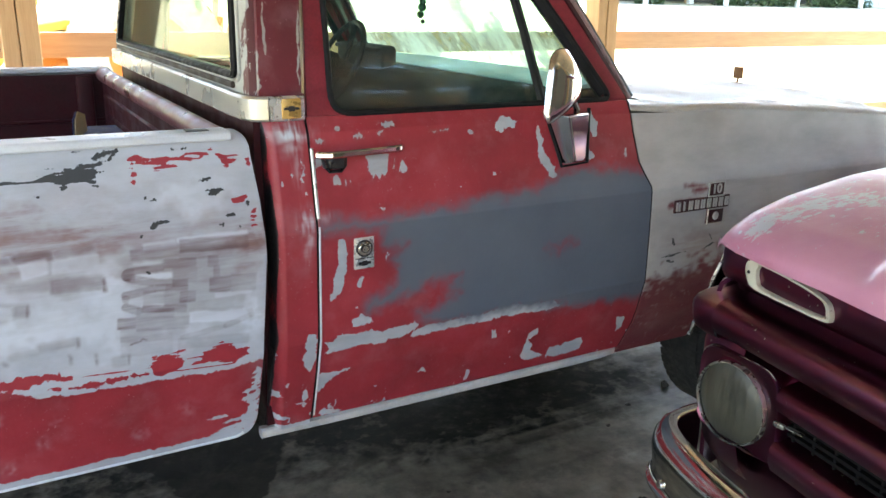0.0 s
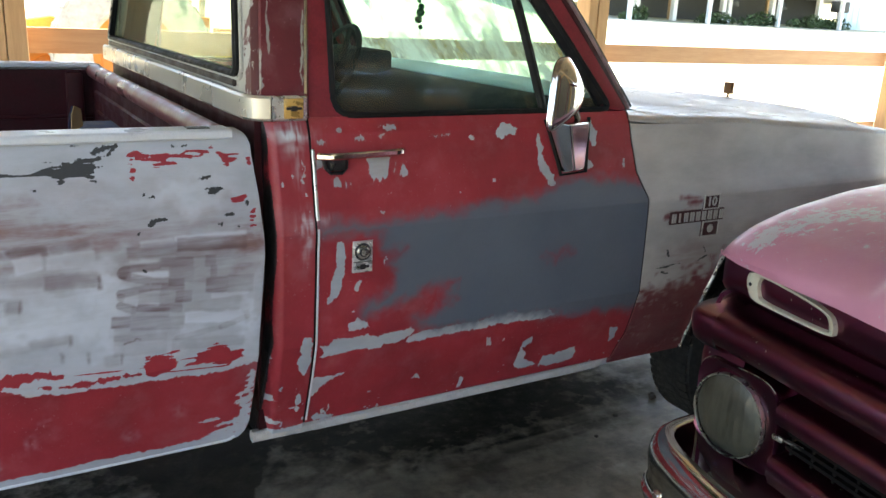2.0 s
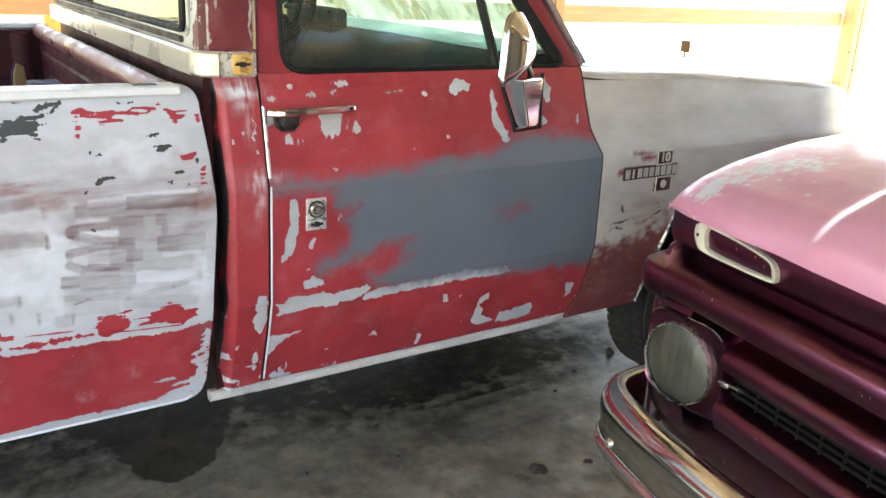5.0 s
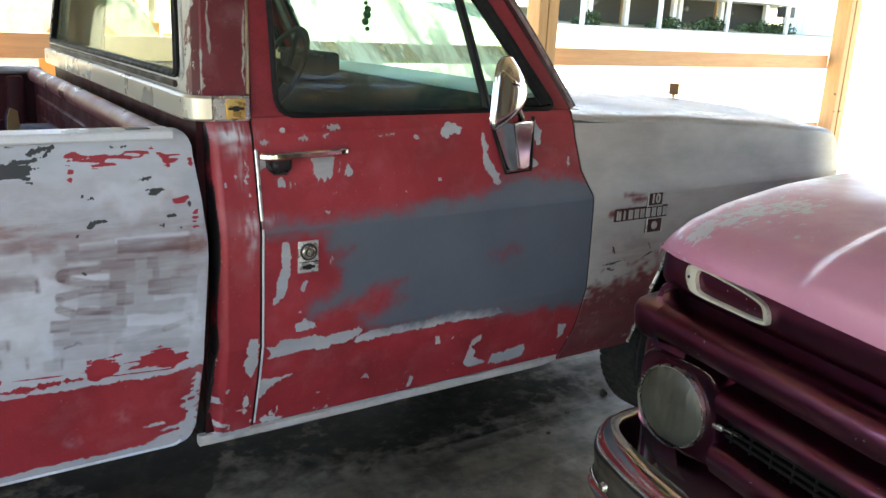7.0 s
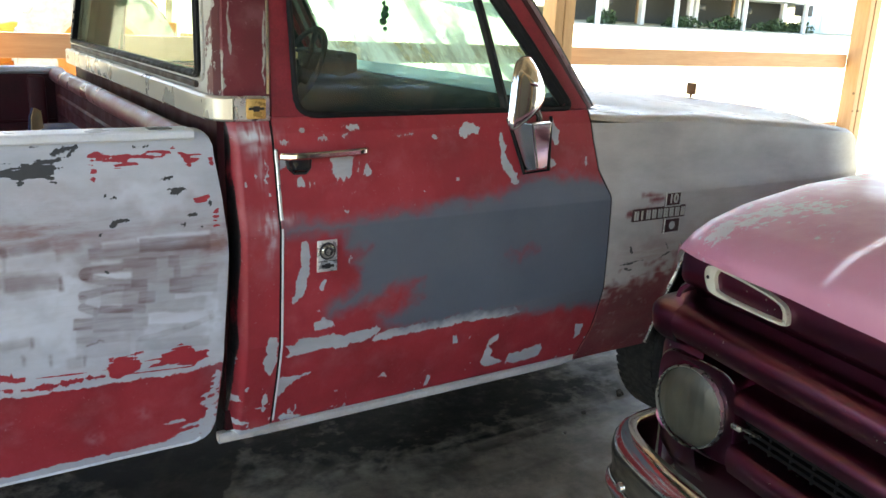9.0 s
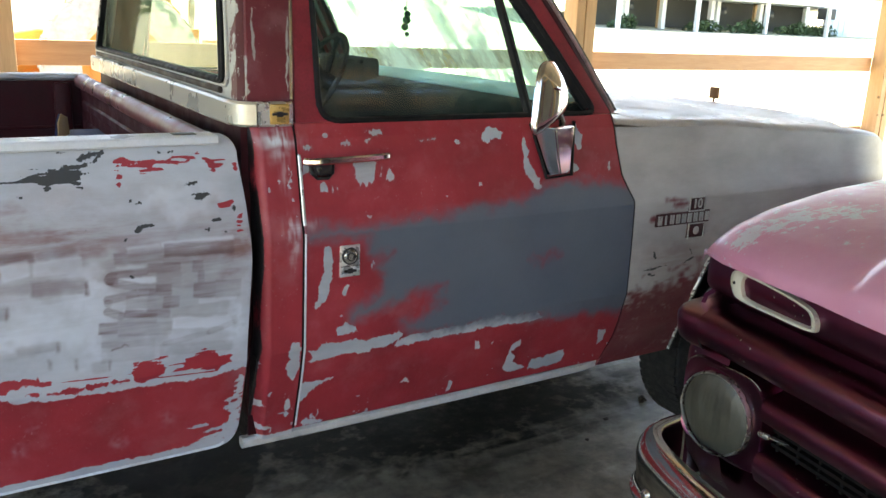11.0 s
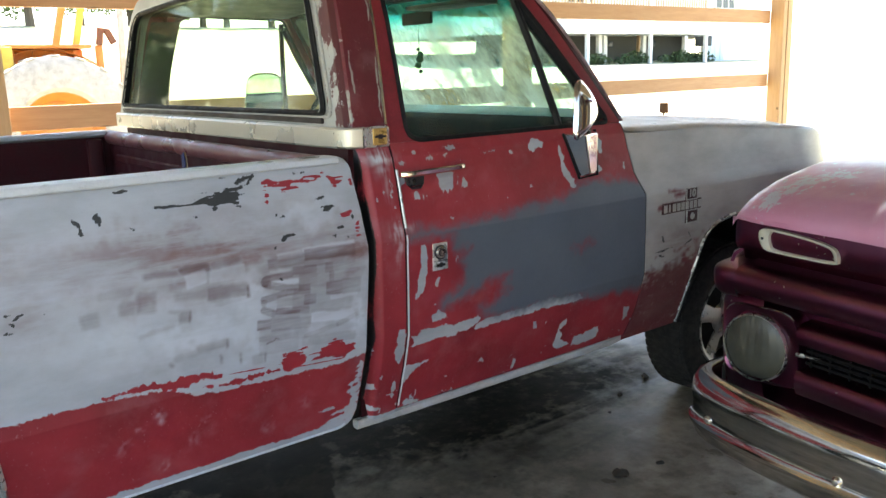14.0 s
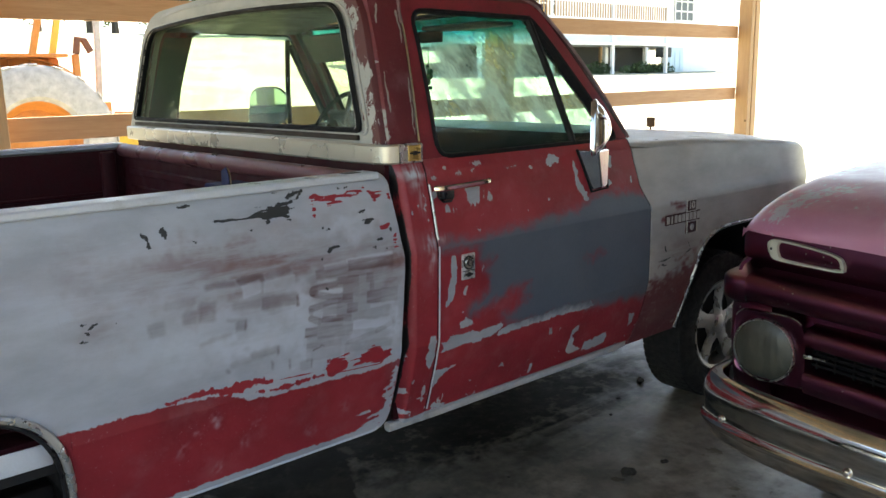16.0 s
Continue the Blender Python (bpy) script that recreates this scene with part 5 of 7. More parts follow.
def cabin():
    bm = bmesh.new()
    sec = [(0.74, 0.96), (0.70, 1.04), (0.70, 1.10), (0.715, 1.17), (0.735, 1.225), (0.77, 1.262), (0.83, 1.280), (0.99, 1.286), (1.02, 1.22), (1.06, 1.19), (1.06, 0.5), (0.95, 0.5), (0.92, 0.9)]
    skin(bm, [[(x, y, z) for x, z in sec] for y in (0.13, 0.9, 1.2, W - 0.13)], cap0=True, cap1=True)
    dash = part("dashboard", bm, PLASTIC, truck, "dark cracked dashboard")
    bm = bmesh.new()
    rows = []
    for y in np.linspace(0.16, W - 0.16, 21):
        k = 1 - ((y - W / 2) / (W / 2 - 0.15)) ** 2
        xb = 0.995 + 0.096 * k
        rows.append([(0.856, y, 1.284), (0.87, y, 1.291), (0.93, y, 1.297), (xb, y, 1.300), (xb, y, 1.290), (0.87, y, 1.278), (0.858, y, 1.279)])
    skin(bm, rows, cap0=True, cap1=True)
    part("dash_pad", bm, DASH_TOP, dash, "blue-gray dash pad, paled for the sky on it")
    bm = bmesh.new()
    box(bm, (0.765, 1.26, 1.12), (0.835, 1.74, 1.352), 0.02, 3)
    box(bm, (0.748, 1.28, 1.328), (0.80, 1.72, 1.346), 0.006, 2)
    part("instrument_hood", bm, PLASTIC, dash)
    bm = bmesh.new()
    box(bm, (0.02, 0.16, 0.62), (0.20, W - 0.16, 1.14), 0.05, 3)
    box(bm, (0.10, 0.16, 0.5), (0.62, W - 0.16, 0.72), 0.05, 3)
    part("bench_seat", bm, SEAT, truck, "dark vinyl bench seat")
    # steering wheel
    c = Vector((0.68, 1.53, 1.262))
    tilt = Matrix.Rotation(radians(-62), 3, "Y")
    bm = bmesh.new()
    ring = [c + tilt @ Vector((0.195 * math.cos(a), 0.195 * math.sin(a), 0)) for a in np.linspace(0, 2 * math.pi, 41)[:-1]]
    tube(bm, ring, 0.012, 8, closed=True)
    wheel = part("steering_wheel", bm, PLASTIC, truck, "dark thin-rimmed steering wheel")
    bm = bmesh.new()
    tube(bm, [ring[0], c + tilt @ Vector((0, 0, -0.03)), ring[20]], 0.013, 8)
    lathe(bm, [(0, 0.0), (0.05, 0.0), (0.06, -0.03), (0.03, -0.05)], c, "x", 18)
    part("spokes", bm, PLASTIC, wheel)
    bm = bmesh.new()
    tube(bm, [c, c + Vector((0.22, 0, -0.12))], 0.035, 12)
    part("steering_column", bm, PLASTIC, truck)
    bm = bmesh.new()
    box(bm, (0.775, 0.86, 1.645), (0.79, 1.06, 1.695), 0.006)
    tube(bm, [(0.785, 0.96, 1.69), (0.775, 0.96, 1.715)], 0.007, 6)
    part("rear_view_mirror", bm, PLASTIC, truck, "black rear-view mirror")
    bm = bmesh.new()
    tube(bm, [(0.78, 0.95, 1.65), (0.78, 0.95, 1.55)], 0.0012, 6)
    for z, r in ((1.545, 0.008), (1.525, 0.013), (1.505, 0.016), (1.48, 0.014), (1.455, 0.009)):
        bmesh.ops.create_icosphere(bm, subdivisions=2, radius=r, matrix=Matrix.Translation((0.78, 0.95 + 0.5 * math.sin(z * 90) * 0.02, z)))
    part("hanging_ornament", bm, PINE_GREEN, truck, "small green ornament hanging from the mirror")
    for y, a in ((0.5, 0), (1.58, 62)):
        bm = bmesh.new()
        box(bm, (0.52 if a == 0 else 0.62, y - 0.18, 1.675 if a == 0 else 1.64), (0.66 if a == 0 else 0.76, y + 0.18, 1.69 if a == 0 else 1.66), 0.006, 2, Matrix.Rotation(radians(a), 3, "Y"))
        part("sun_visor", bm, SEAT, truck, "gray-green sun visor")
    bm = bmesh.new()
    box(bm, (-0.1, 0.1, 0.46), (1.1, W - 0.1, 0.5))
    part("cab_floor", bm, DARK, truck)
    bm = bmesh.new()
    rows = [[(x, W / 2 + s * (W / 2 - 0.245), 1.735 + 0.045 * (1 - abs(s) ** 3)) for s in np.linspace(-1, 1, 9)] for x in (-0.055, 0.3, 0.66)]
    skin(bm, rows, closed=False)
    thicken(bm, 0.012)
    part("headliner", bm, SEAT, truck, "gray-green headliner")


cabin()


def cab_liner(far):
    """Dull lining inside the pillars."""
    def fy(z, off):
        return (W - float(bulge(z)) - off) if far else float(bulge(z)) + off
    bm = bmesh.new()
    zs = np.linspace(1.30, 1.70, 8)
    skin(bm, [[(-0.085 + (z - 1.3) * 0.16 + 0.13 * u, fy(z, 0.050), z) for z in zs] for u in (0, 0.5, 1)], closed=False)
    part("pillar_lining", bm, SEAT, truck, "dull gray-green pillar lining")
    bm = bmesh.new()
    sweep(bm, [(1.030, fy(1.25, 0.062), 1.24), (0.900, fy(1.45, 0.062), 1.45), (0.795, fy(1.61, 0.062), 1.61), (0.695, fy(1.735, 0.062), 1.735)], rect(0.012, 0.085, 0.003))
    part("pillar_lining", bm, SEAT, truck, "dull gray-green pillar lining")


cab_liner(False)
cab_liner(True)


def rear_liner(far):
    bm = bmesh.new()
    f = (lambda y: W - y) if far else (lambda y: y)
    for lo, hi in (((-2.2, 0.48, 0.50), (-1.04, 0.52, 1.0)), ((-2.2, 0.10, 0.90), (-1.04, 0.5, 0.92)), ((-1.06, 0.10, 0.50), (-1.04, 0.5, 0.95)), ((-2.2, 0.10, 0.50), (-2.18, 0.5, 0.95))):
        ys = sorted((f(lo[1]), f(hi[1])))
        box(bm, (lo[0], ys[0], lo[2]), (hi[0], ys[1], hi[2]))
    part("wheel_liner", bm, DARK, truck, "black wheel-opening liner")


rear_liner(False)
rear_liner(True)


# rockers, fenders, hood, front
def fender_top(x):
    return np.interp(x, [1.0, 1.12, 1.46, 1.75, 2.07, 2.25, 2.38, 2.44, 2.475, 2.49, 2.50], [1.228, 1.217, 1.211, 1.191, 1.168, 1.153, 1.139, 1.126, 1.108, 1.085, 1.06])


def sweep_in(x):
    """How far the front corner of the fender turns inwards."""
    return 0.088 * np.clip((x - 2.14) / 0.36, 0, 1) ** 2


def fender(far):
    x = arch_columns(1.09, 2.50, AXLE_F, 0.437, 80, (50, 50))
    v = np.linspace(0, 1, 24 if far else 110)
    X = np.repeat(x[:, None], len(v), 1)
    bot = np.maximum(0.425, arch(X, AXLE_F, 0.437, 0.34, 0.517, 4.5))
    top = fender_top(X)
    Z = bot + (top - bot) * v
    w = np.clip((1.42 - X) / 0.33, 0, 1)
    X = X + (seam_front(Z) + 0.005 - 1.09) * w
    panel("fender", X, Z, coats_fender, PAINT_FENDER, truck, far, 0.03, "gray primer fender, red showing low down", lift=sweep_in(X))
    bm = bmesh.new()
    rows = []
    for x in np.linspace(1.005, 2.50, 46):
        z = float(fender_top(x))
        y0 = float(bulge(z)) + float(sweep_in(x))
        k = min(1, max(0, (2.50 - x) / 0.10))
        row = [(y0, z), (y0 + 0.006, z + 0.008 * k), (y0 + 0.02, z + 0.015 * k), (y0 + 0.05, z + 0.019 * k), (max(0.19, y0 + 0.055), z + 0.022 * k), (max(0.196, y0 + 0.06), z + 0.012 * k)]
        rows.append([(x, W - y if far else y, zz) for y, zz in row])
    skin(bm, rows, closed=False)
    part("fender_top", bm, PRIMER_GRAY, truck, "gray primer fender crown")
    # liner of the wheel opening
    bm = bmesh.new()
    y0, y1 = (W - 0.55, W - 0.50) if far else (0.50, 0.55)
    box(bm, (1.16, y0, 0.43), (2.48, y1, 1.12))
    ya, yb = (W - 0.50, W - 0.03) if far else (0.03, 0.50)
    box(bm, (1.16, ya + 0.10, 0.895), (2.46, yb, 0.91))
    box(bm, (2.32, ya + 0.10, 0.40), (2.35, yb, 1.08))
    box(bm, (1.20, ya + 0.08, 0.44), (1.23, yb, 1.1))
    part("wheel_liner", bm, DARK, truck)


fender(False)
fender(True)


def nose():
    bm = bmesh.new()
    rows = []
    for u in np.linspace(0, 1, 36):
        row = []
        for t in np.linspace(-1, 1, 25):
            x = 1.22 + u * (1.50 - 0.27 * abs(t) ** 3)
            k = min(1, (1 - u) / 0.06) ** 0.5
            z0 = float(fender_top(min(x, 2.32)))
            row.append((x, W / 2 + t * (W / 2 - 0.202), z0 - 0.05 + 0.05 * k + k * (0.012 + 0.014 * (1 - abs(t) ** 4))))
        rows.append(row)
    skin(bm, rows, closed=False)
    thicken(bm, 0.02)
    part("hood", bm, PRIMER_GRAY, truck, "gray primer hood")
    bm = bmesh.new()
    box(bm, (1.02, 0.14, 1.165), (1.215, W - 0.14, 1.222), 0.01)
    part("cowl", bm, PRIMER_GRAY, truck, "gray cowl panel")
    for y in (0.7, 1.35):
        bm = bmesh.new()
        tube(bm, [(1.185, y, 1.228), (1.165, y + 0.2, 1.240), (1.14, y + 0.42, 1.252)], 0.005, 6)
        part("wiper", bm, RUBBER, truck, "black wiper")
    # small upright hood ornament
    bm = bmesh.new()
    tube(bm, [(2.69, 1.15, 1.13), (2.69, 1.15, 1.185)], 0.006, 8)
    box(bm, (2.683, 1.122, 1.180), (2.697, 1.178, 1.238), 0.004)
    part("hood_ornament", bm, BROWN, truck, "small brown square hood ornament")
    bm = bmesh.new()
    box(bm, (2.56, 0.22, 0.62), (2.60, W - 0.22, 1.08), 0.01)
    for i in range(6):
        box(bm, (2.59, 0.3, 0.68 + i * 0.06), (2.62, W - 0.3, 0.70 + i * 0.06), 0.003, 1)
    part("grille", bm, PLASTIC, truck, "dark front grille")
    bm = bmesh.new()
    sweep(bm, spline([(2.46, 0.10, 0.50), (2.60, 0.14, 0.50), (2.70, 0.4, 0.50), (2.74, W / 2, 0.50), (2.70, W - 0.4, 0.50), (2.60, W - 0.14, 0.50), (2.46, W - 0.10, 0.50)], 5), rect(0.03, 0.16, 0.01))
    part("front_bumper", bm, CHROME_OLD, truck, "old chrome bumper")
    for far in (False, True):
        bm = bmesh.new()
        y = W - 0.101 if far else 0.101
        sweep(bm, [(-0.135, y, 0.430), (0.05, y, 0.427), (0.9, y, 0.426), (1.0, y, 0.428), (1.11, y + (0.01 if not far else -0.01), 0.434)], rect(0.030, 0.028, 0.006))
        part("rocker", bm, PRIMER_GRAY, truck, "pale gray primed rocker edge")
    # thin whitish plate just inside the edge of the rear wheel opening
    bm = bmesh.new()
    box(bm, (-1.235, 0.046, 0.655), (-1.112, 0.052, 0.708), 0.004)
    part("arch_plate", bm, RAIL_WHITE, truck, "thin whitish plate inside the rear wheel opening")
    for y in (0.56, W - 0.56):
        bm = bmesh.new()
        box(bm, (-3.0, y - 0.04, 0.29), (2.35, y + 0.04, 0.39), 0.01)
        part("frame_rail", bm, DARK, truck, "black chassis rail")
    bm = bmesh.new()
    box(bm, (-0.05, 0.3, 0.34), (1.9, W - 0.3, 0.45), 0.03)
    for x in (-0.97, -2.3, AXLE_R):
        box(bm, (x - 0.04, 0.4, 0.34), (x + 0.04, W - 0.4, 0.6), 0.01)
    box(bm, (-3.0, 0.12, 0.60), (-0.15, W - 0.12, 0.67))
    part("underbody", bm, DARK, truck)


BROWN = plain("brown plastic", (0.26, 0.12, 0.05), 0.5, vary=0.3, scale=40)
nose()


def road_wheel(parent, c, r, width, rim_r, outside, spokes=5):
    """Tyre with a blunt tread and a spoked rim; outside: the sign of y on the side that shows."""
    h = width / 2
    bm = bmesh.new()
    prof = [(rim_r, -h * 0.75), (rim_r + 0.02, -h * 0.95), (r - 0.05, -h), (r - 0.012, -h * 0.86), (r, -h * 0.68), (r, h * 0.68), (r - 0.012, h * 0.86), (r - 0.05, h), (rim_r + 0.02, h * 0.95), (rim_r, h * 0.75)]
    lathe(bm, prof, c, "y", 56)
    tyre = part("wheel", bm, TYRE, parent, "black road tyre on alloy rim")
    bm = bmesh.new()
    for i in range(56):
        a = 2 * math.pi * i / 56
        for s in (-0.6, 0.0, 0.6):
            p = Vector((c[0] + (r - 0.0032) * math.cos(a), c[1] + s * h, c[2] + (r - 0.0032) * math.sin(a)))
            box(bm, p - Vector((0.014, h * 0.2, 0.004)), p + Vector((0.014, h * 0.2, 0.004)), 0, 1, Matrix.Rotation(-a + math.pi / 2, 3, "Y"))
    tagged(part("tread", bm, TYRE, tyre), kind="stuff")
    bm = bmesh.new()
    o = outside * h
    lathe(bm, [(rim_r + 0.008, o * 0.80), (rim_r + 0.004, o * 0.90), (rim_r - 0.012, o * 0.84), (rim_r - 0.02, o * 0.5), (rim_r - 0.02, -o * 0.8)], c, "y", 48)
    lathe(bm, [(0.0, o * 0.86), (0.035, o * 0.84), (0.06, o * 0.72), (0.07, o * 0.55), (0.0, o * 0.5)], c, "y", 24)
    for i in range(spokes):
        a = 2 * math.pi * i / spokes + 0.3
        rot = Matrix.Rotation(-a, 3, "Y")
        rows = []
        for rr, wd, dep in ((0.045, 0.040, 0.74), (0.10, 0.032, 0.70), (rim_r - 0.012, 0.045, 0.76)):
            q = [Vector((rr, o * dep, -wd)), Vector((rr, o * (dep + 0.07), 0)), Vector((rr, o * dep, wd)), Vector((rr, o * (dep - 0.22), 0))]
            rows.append([Vector(c) + rot @ p for p in q])
        skin(bm, rows, cap0=True, cap1=True)
    part("rim", bm, ALLOY, tyre, "five-spoke cast alloy rim")
    bm = bmesh.new()
    lathe(bm, [(0.0, o * 0.28), (rim_r - 0.03, o * 0.28), (rim_r - 0.03, o * 0.2), (0.0, o * 0.2)], c, "y", 24)
    part("brake_drum", bm, DARK, tyre)


for x in (AXLE_F, AXLE_R):
    road_wheel(truck, (x, 0.215, 0.342), 0.342, 0.225, 0.205, -1)
    road_wheel(truck, (x, W - 0.215, 0.342), 0.342, 0.225, 0.205, 1)


def fender_badge():
    bm = bmesh.new()
    y = float(bulge(0.93))
    box(bm, (1.165, y - 0.006, 0.908), (1.402, y + 0.004, 0.948), 0.002)
    box(bm, (1.305, y - 0.006, 0.948), (1.372, y + 0.010, 0.993), 0.002)
    box(bm, (1.310, y - 0.006, 0.858), (1.380, y + 0.004, 0.907), 0.002)
    b = part("fender_badge", bm, BADGE_RED, truck, "dark cross-shaped model badge with silver characters")
    # plain bars stand for the model name
    for i in range(9):
        x = 1.168 + i * 0.0262
        bm = bmesh.new()
        z0, z1 = 0.914, 0.943
        for a in ((x + 0.002, x + 0.0125) if i != 1 else (x + 0.006,)):
            box(bm, (a, y - 0.010, z0), (a + 0.0055, y - 0.005, z1))
        part("bar", bm, SILVER, b)
    for x0, x1, z0, z1 in ((1.305, 1.372, 0.949, 0.993), (1.310, 1.380, 0.859, 0.907)):
        bm = bmesh.new()
        ring = [(x0, z0), (x1, z0), (x1, z1), (x0, z1)]
        sweep(bm, [(a, y - 0.007, c2) for a, c2 in ring], rect(0.005, 0.005, 0.001), closed=True, up=(0, 1, 0))
        part("badge_rim", bm, SILVER, b)
    bm = bmesh.new()
    lathe(bm, [(0.0, -0.012), (0.010, -0.011), (0.014, -0.007)], (1.345, y, 0.883), "y", 16)
    part("badge_boss", bm, SILVER, b)
    cu = bpy.data.curves.new("number", "FONT")
    cu.body, cu.size, cu.extrude, cu.align_x, cu.align_y = "10", 0.044, 0.002, "CENTER", "CENTER"
    tmp = bpy.data.objects.new("number", cu)
    scene.collection.objects.link(tmp)
    me = bpy.data.meshes.new_from_object(tmp.evaluated_get(bpy.context.evaluated_depsgraph_get()))
    bpy.data.objects.remove(tmp)
    me.transform(Matrix.Translation(Vector((1.3385, y - 0.008, 0.971)) - base_of(b)) @ Matrix.Rotation(radians(90), 4, "X"))
    me.materials.clear()
    me.materials.append(SILVER)
    ob = new("number", me)
    ob.parent = b


fender_badge()


# ---- the maroon pickup, nose towards the camera's side, parked alongside ----
def old_paint(name, base, faded, worn, amount, rough=0.33, coat=0.6, metal=0.0):
    m, nt, b = mk(name, base, rough, metal)
    b.inputs["Coat Weight"].default_value = coat
    b.inputs["Coat Roughness"].default_value = 0.07 if metal else rough * 0.5
    n = noise_of(nt, 3.0, 6, 0.6)
    col = ramp(nt, n, [(0.3, base), (0.7, faded)])
    spots = remap(nt, math_(nt, "MULTIPLY_ADD", nd(nt, "Attribute", attribute_name="worn").outputs["Fac"], 0.24, noise_of(nt, 48, 8, 0.75, (0.55, 1, 1))), 0.665, 0.685)
    col = mix(nt, math_(nt, "MULTIPLY", spots, amount), col, worn)
    if metal:
        col = mix(nt, math_(nt, "MULTIPLY", remap(nt, noise_of(nt, 85, 2), 0.70, 0.73), remap(nt, noise_of(nt, 6, 2), 0.52, 0.6)), col, (0.55, 0.50, 0.46))
    nt.links.new(col, b.inputs["Base Color"])
    nt.links.new(remap(nt, noise_of(nt, 22, 4), 0.3, 0.7, rough - (0.02 if metal else 0.06), rough + (0.03 if metal else 0.1)), b.inputs["Roughness"])
    if not metal:
        bump(nt, b, noise_of(nt, 30, 3), 0.02, 0.003)
    return m


MAROON = old_paint("dark metallic maroon paint", (0.145, 0.036, 0.072), (0.165, 0.044, 0.084), (0.16, 0.08, 0.07), 0.0, 0.30, 0.55, 1.0)
PINK = old_paint("maroon hood paint faded pink", (0.45, 0.170, 0.265), (0.52, 0.235, 0.33), (0.42, 0.41, 0.47), 1.0, 0.40, 0.32)
IVORY = plain("aged ivory bezel", (0.52, 0.49, 0.40), 0.4, 0.2, vary=0.12, scale=25)
LENS_RED = plain("dark smoked lens", (0.050, 0.022, 0.014), 0.34, vary=0.3, scale=30, bumpy=0.05)
MESH_DARK = plain("black grille mesh", (0.006, 0.005, 0.005), 0.85, vary=0.5, scale=40, Specular_IOR_Level=0.1)


def lamp_glass():
    m, nt, b = mk("dusty headlamp glass", (0.16, 0.155, 0.125), 0.12)
    v = nd(nt, "TexVoronoi", {"Vector": coords(nt, (1, 60, 18)), "Scale": 1.0})
    n = noise_of(nt, 14, 5)
    nt.links.new(ramp(nt, n, [(0.3, (0.032, 0.031, 0.023)), (0.7, (0.066, 0.064, 0.047))]), b.inputs["Base Color"])
    nt.links.new(remap(nt, n, 0.3, 0.7, 0.36, 0.55), b.inputs["Roughness"])
    b.inputs["Coat Weight"].default_value = 0.12
    b.inputs["Coat Roughness"].default_value = 0.1
    bump(nt, b, v.outputs["Distance"], 0.6, 0.003)
    return m


LAMP_GLASS = lamp_glass()

YC, HW = -1.475, 0.965      # middle line and half width
old = thing("old_pickup", (0.7, YC, 0), "dark maroon vintage pickup with a hood faded pink, chrome bumper", "truck")


def front_x(y):
    s = min(1.0, abs(y - YC) / HW)
    return float(np.interp(s, [0, 0.3, 0.6, 0.81, 0.93, 1.0], [0.652, 0.662, 0.712, 0.747, 0.768, 0.80]))


def lip_x(y):
    s = min(1.0, abs(y - YC) / HW)
    return float(np.interp(s, [0, 0.28, 0.36, 0.455, 0.556, 0.67, 0.83, 0.90, 0.945, 1.0], [0.545, 0.562, 0.58, 0.600, 0.625, 0.642, 0.676, 0.705, 0.745, 0.80]))


def across(k=41, lim=1.0):
    return [YC + HW * lim * math.sin(a) for a in np.linspace(-math.pi / 2, math.pi / 2, k)]


def face_strip(name, rows, material, label="", lim=1.0, y0=None, y1=None, thick=0.0):
    """A band of the nose: rows of (z, set back from the face), carried across the front."""
    ys = across(41, lim) if y0 is None else list(np.linspace(y0, y1, 21))
    bm = bmesh.new()
    skin(bm, [[(front_x(y) + d, y, z) for y in ys] for z, d in rows], closed=False)
    if thick:
        thicken(bm, thick)
    return part(name, bm, material, old, label, 45)


def wrap_strip(name, rows, material, label=""):
    """A bar that follows the front out to the corner pieces."""
    half = [(front_x(YC + d), d) for d in np.linspace(0, 0.845, 24)] + [(0.760, 0.876)]
    plan = [Vector((x, YC - d, 0)) for x, d in half[:0:-1]] + [Vector((x, YC + d, 0)) for x, d in half]
    ins = []
    for i in range(len(plan)):
        t = plan[min(i + 1, len(plan) - 1)] - plan[max(i - 1, 0)]
        ins.append(Vector((t.y, -t.x, 0)).normalized())
    bm = bmesh.new()
    skin(bm, [[p + n * d + Vector((0, 0, z)) for p, n in zip(plan, ins)] for z, d in rows], closed=False)
    return part(name, bm, material, old, label, 45)


def hood_z(x, y):
    s = abs(y - YC) / 0.90
    base = float(np.interp(x - lip_x(y), [0, 0.01, 0.04, 0.09, 0.20, 0.40, 0.65, 1.2, 2.0], [1.035, 1.052, 1.072, 1.094, 1.122, 1.150, 1.163, 1.175, 1.19]))
    ridge = 1 / (1 + math.exp((abs(y - YC) - 0.463) / 0.0075))
    edge = max(0.0, s - 0.93) / 0.07
    return base + 0.022 * (1 - s * s) + 0.019 * ridge * min(1, max(0.7, (x - lip_x(y)) / 0.06)) - 0.035 * edge ** 2


# worn-through patches of the hood: (x, y, half length, half width, strength)
WORN = [(0.74, -0.69, 0.06, 0.035, 1.3), (0.86, -0.72, 0.13, 0.07, 1.25), (0.95, -0.80, 0.08, 0.05, 0.9), (0.79, -0.89, 0.05, 0.05, 0.9), (1.28, -0.64, 0.18, 0.06, 1.2), (1.15, -0.85, 0.15, 0.04, 0.6), (1.5, -0.75, 0.2, 0.1, 0.8), (0.85, -1.10, 0.08, 0.03, 0.9)]


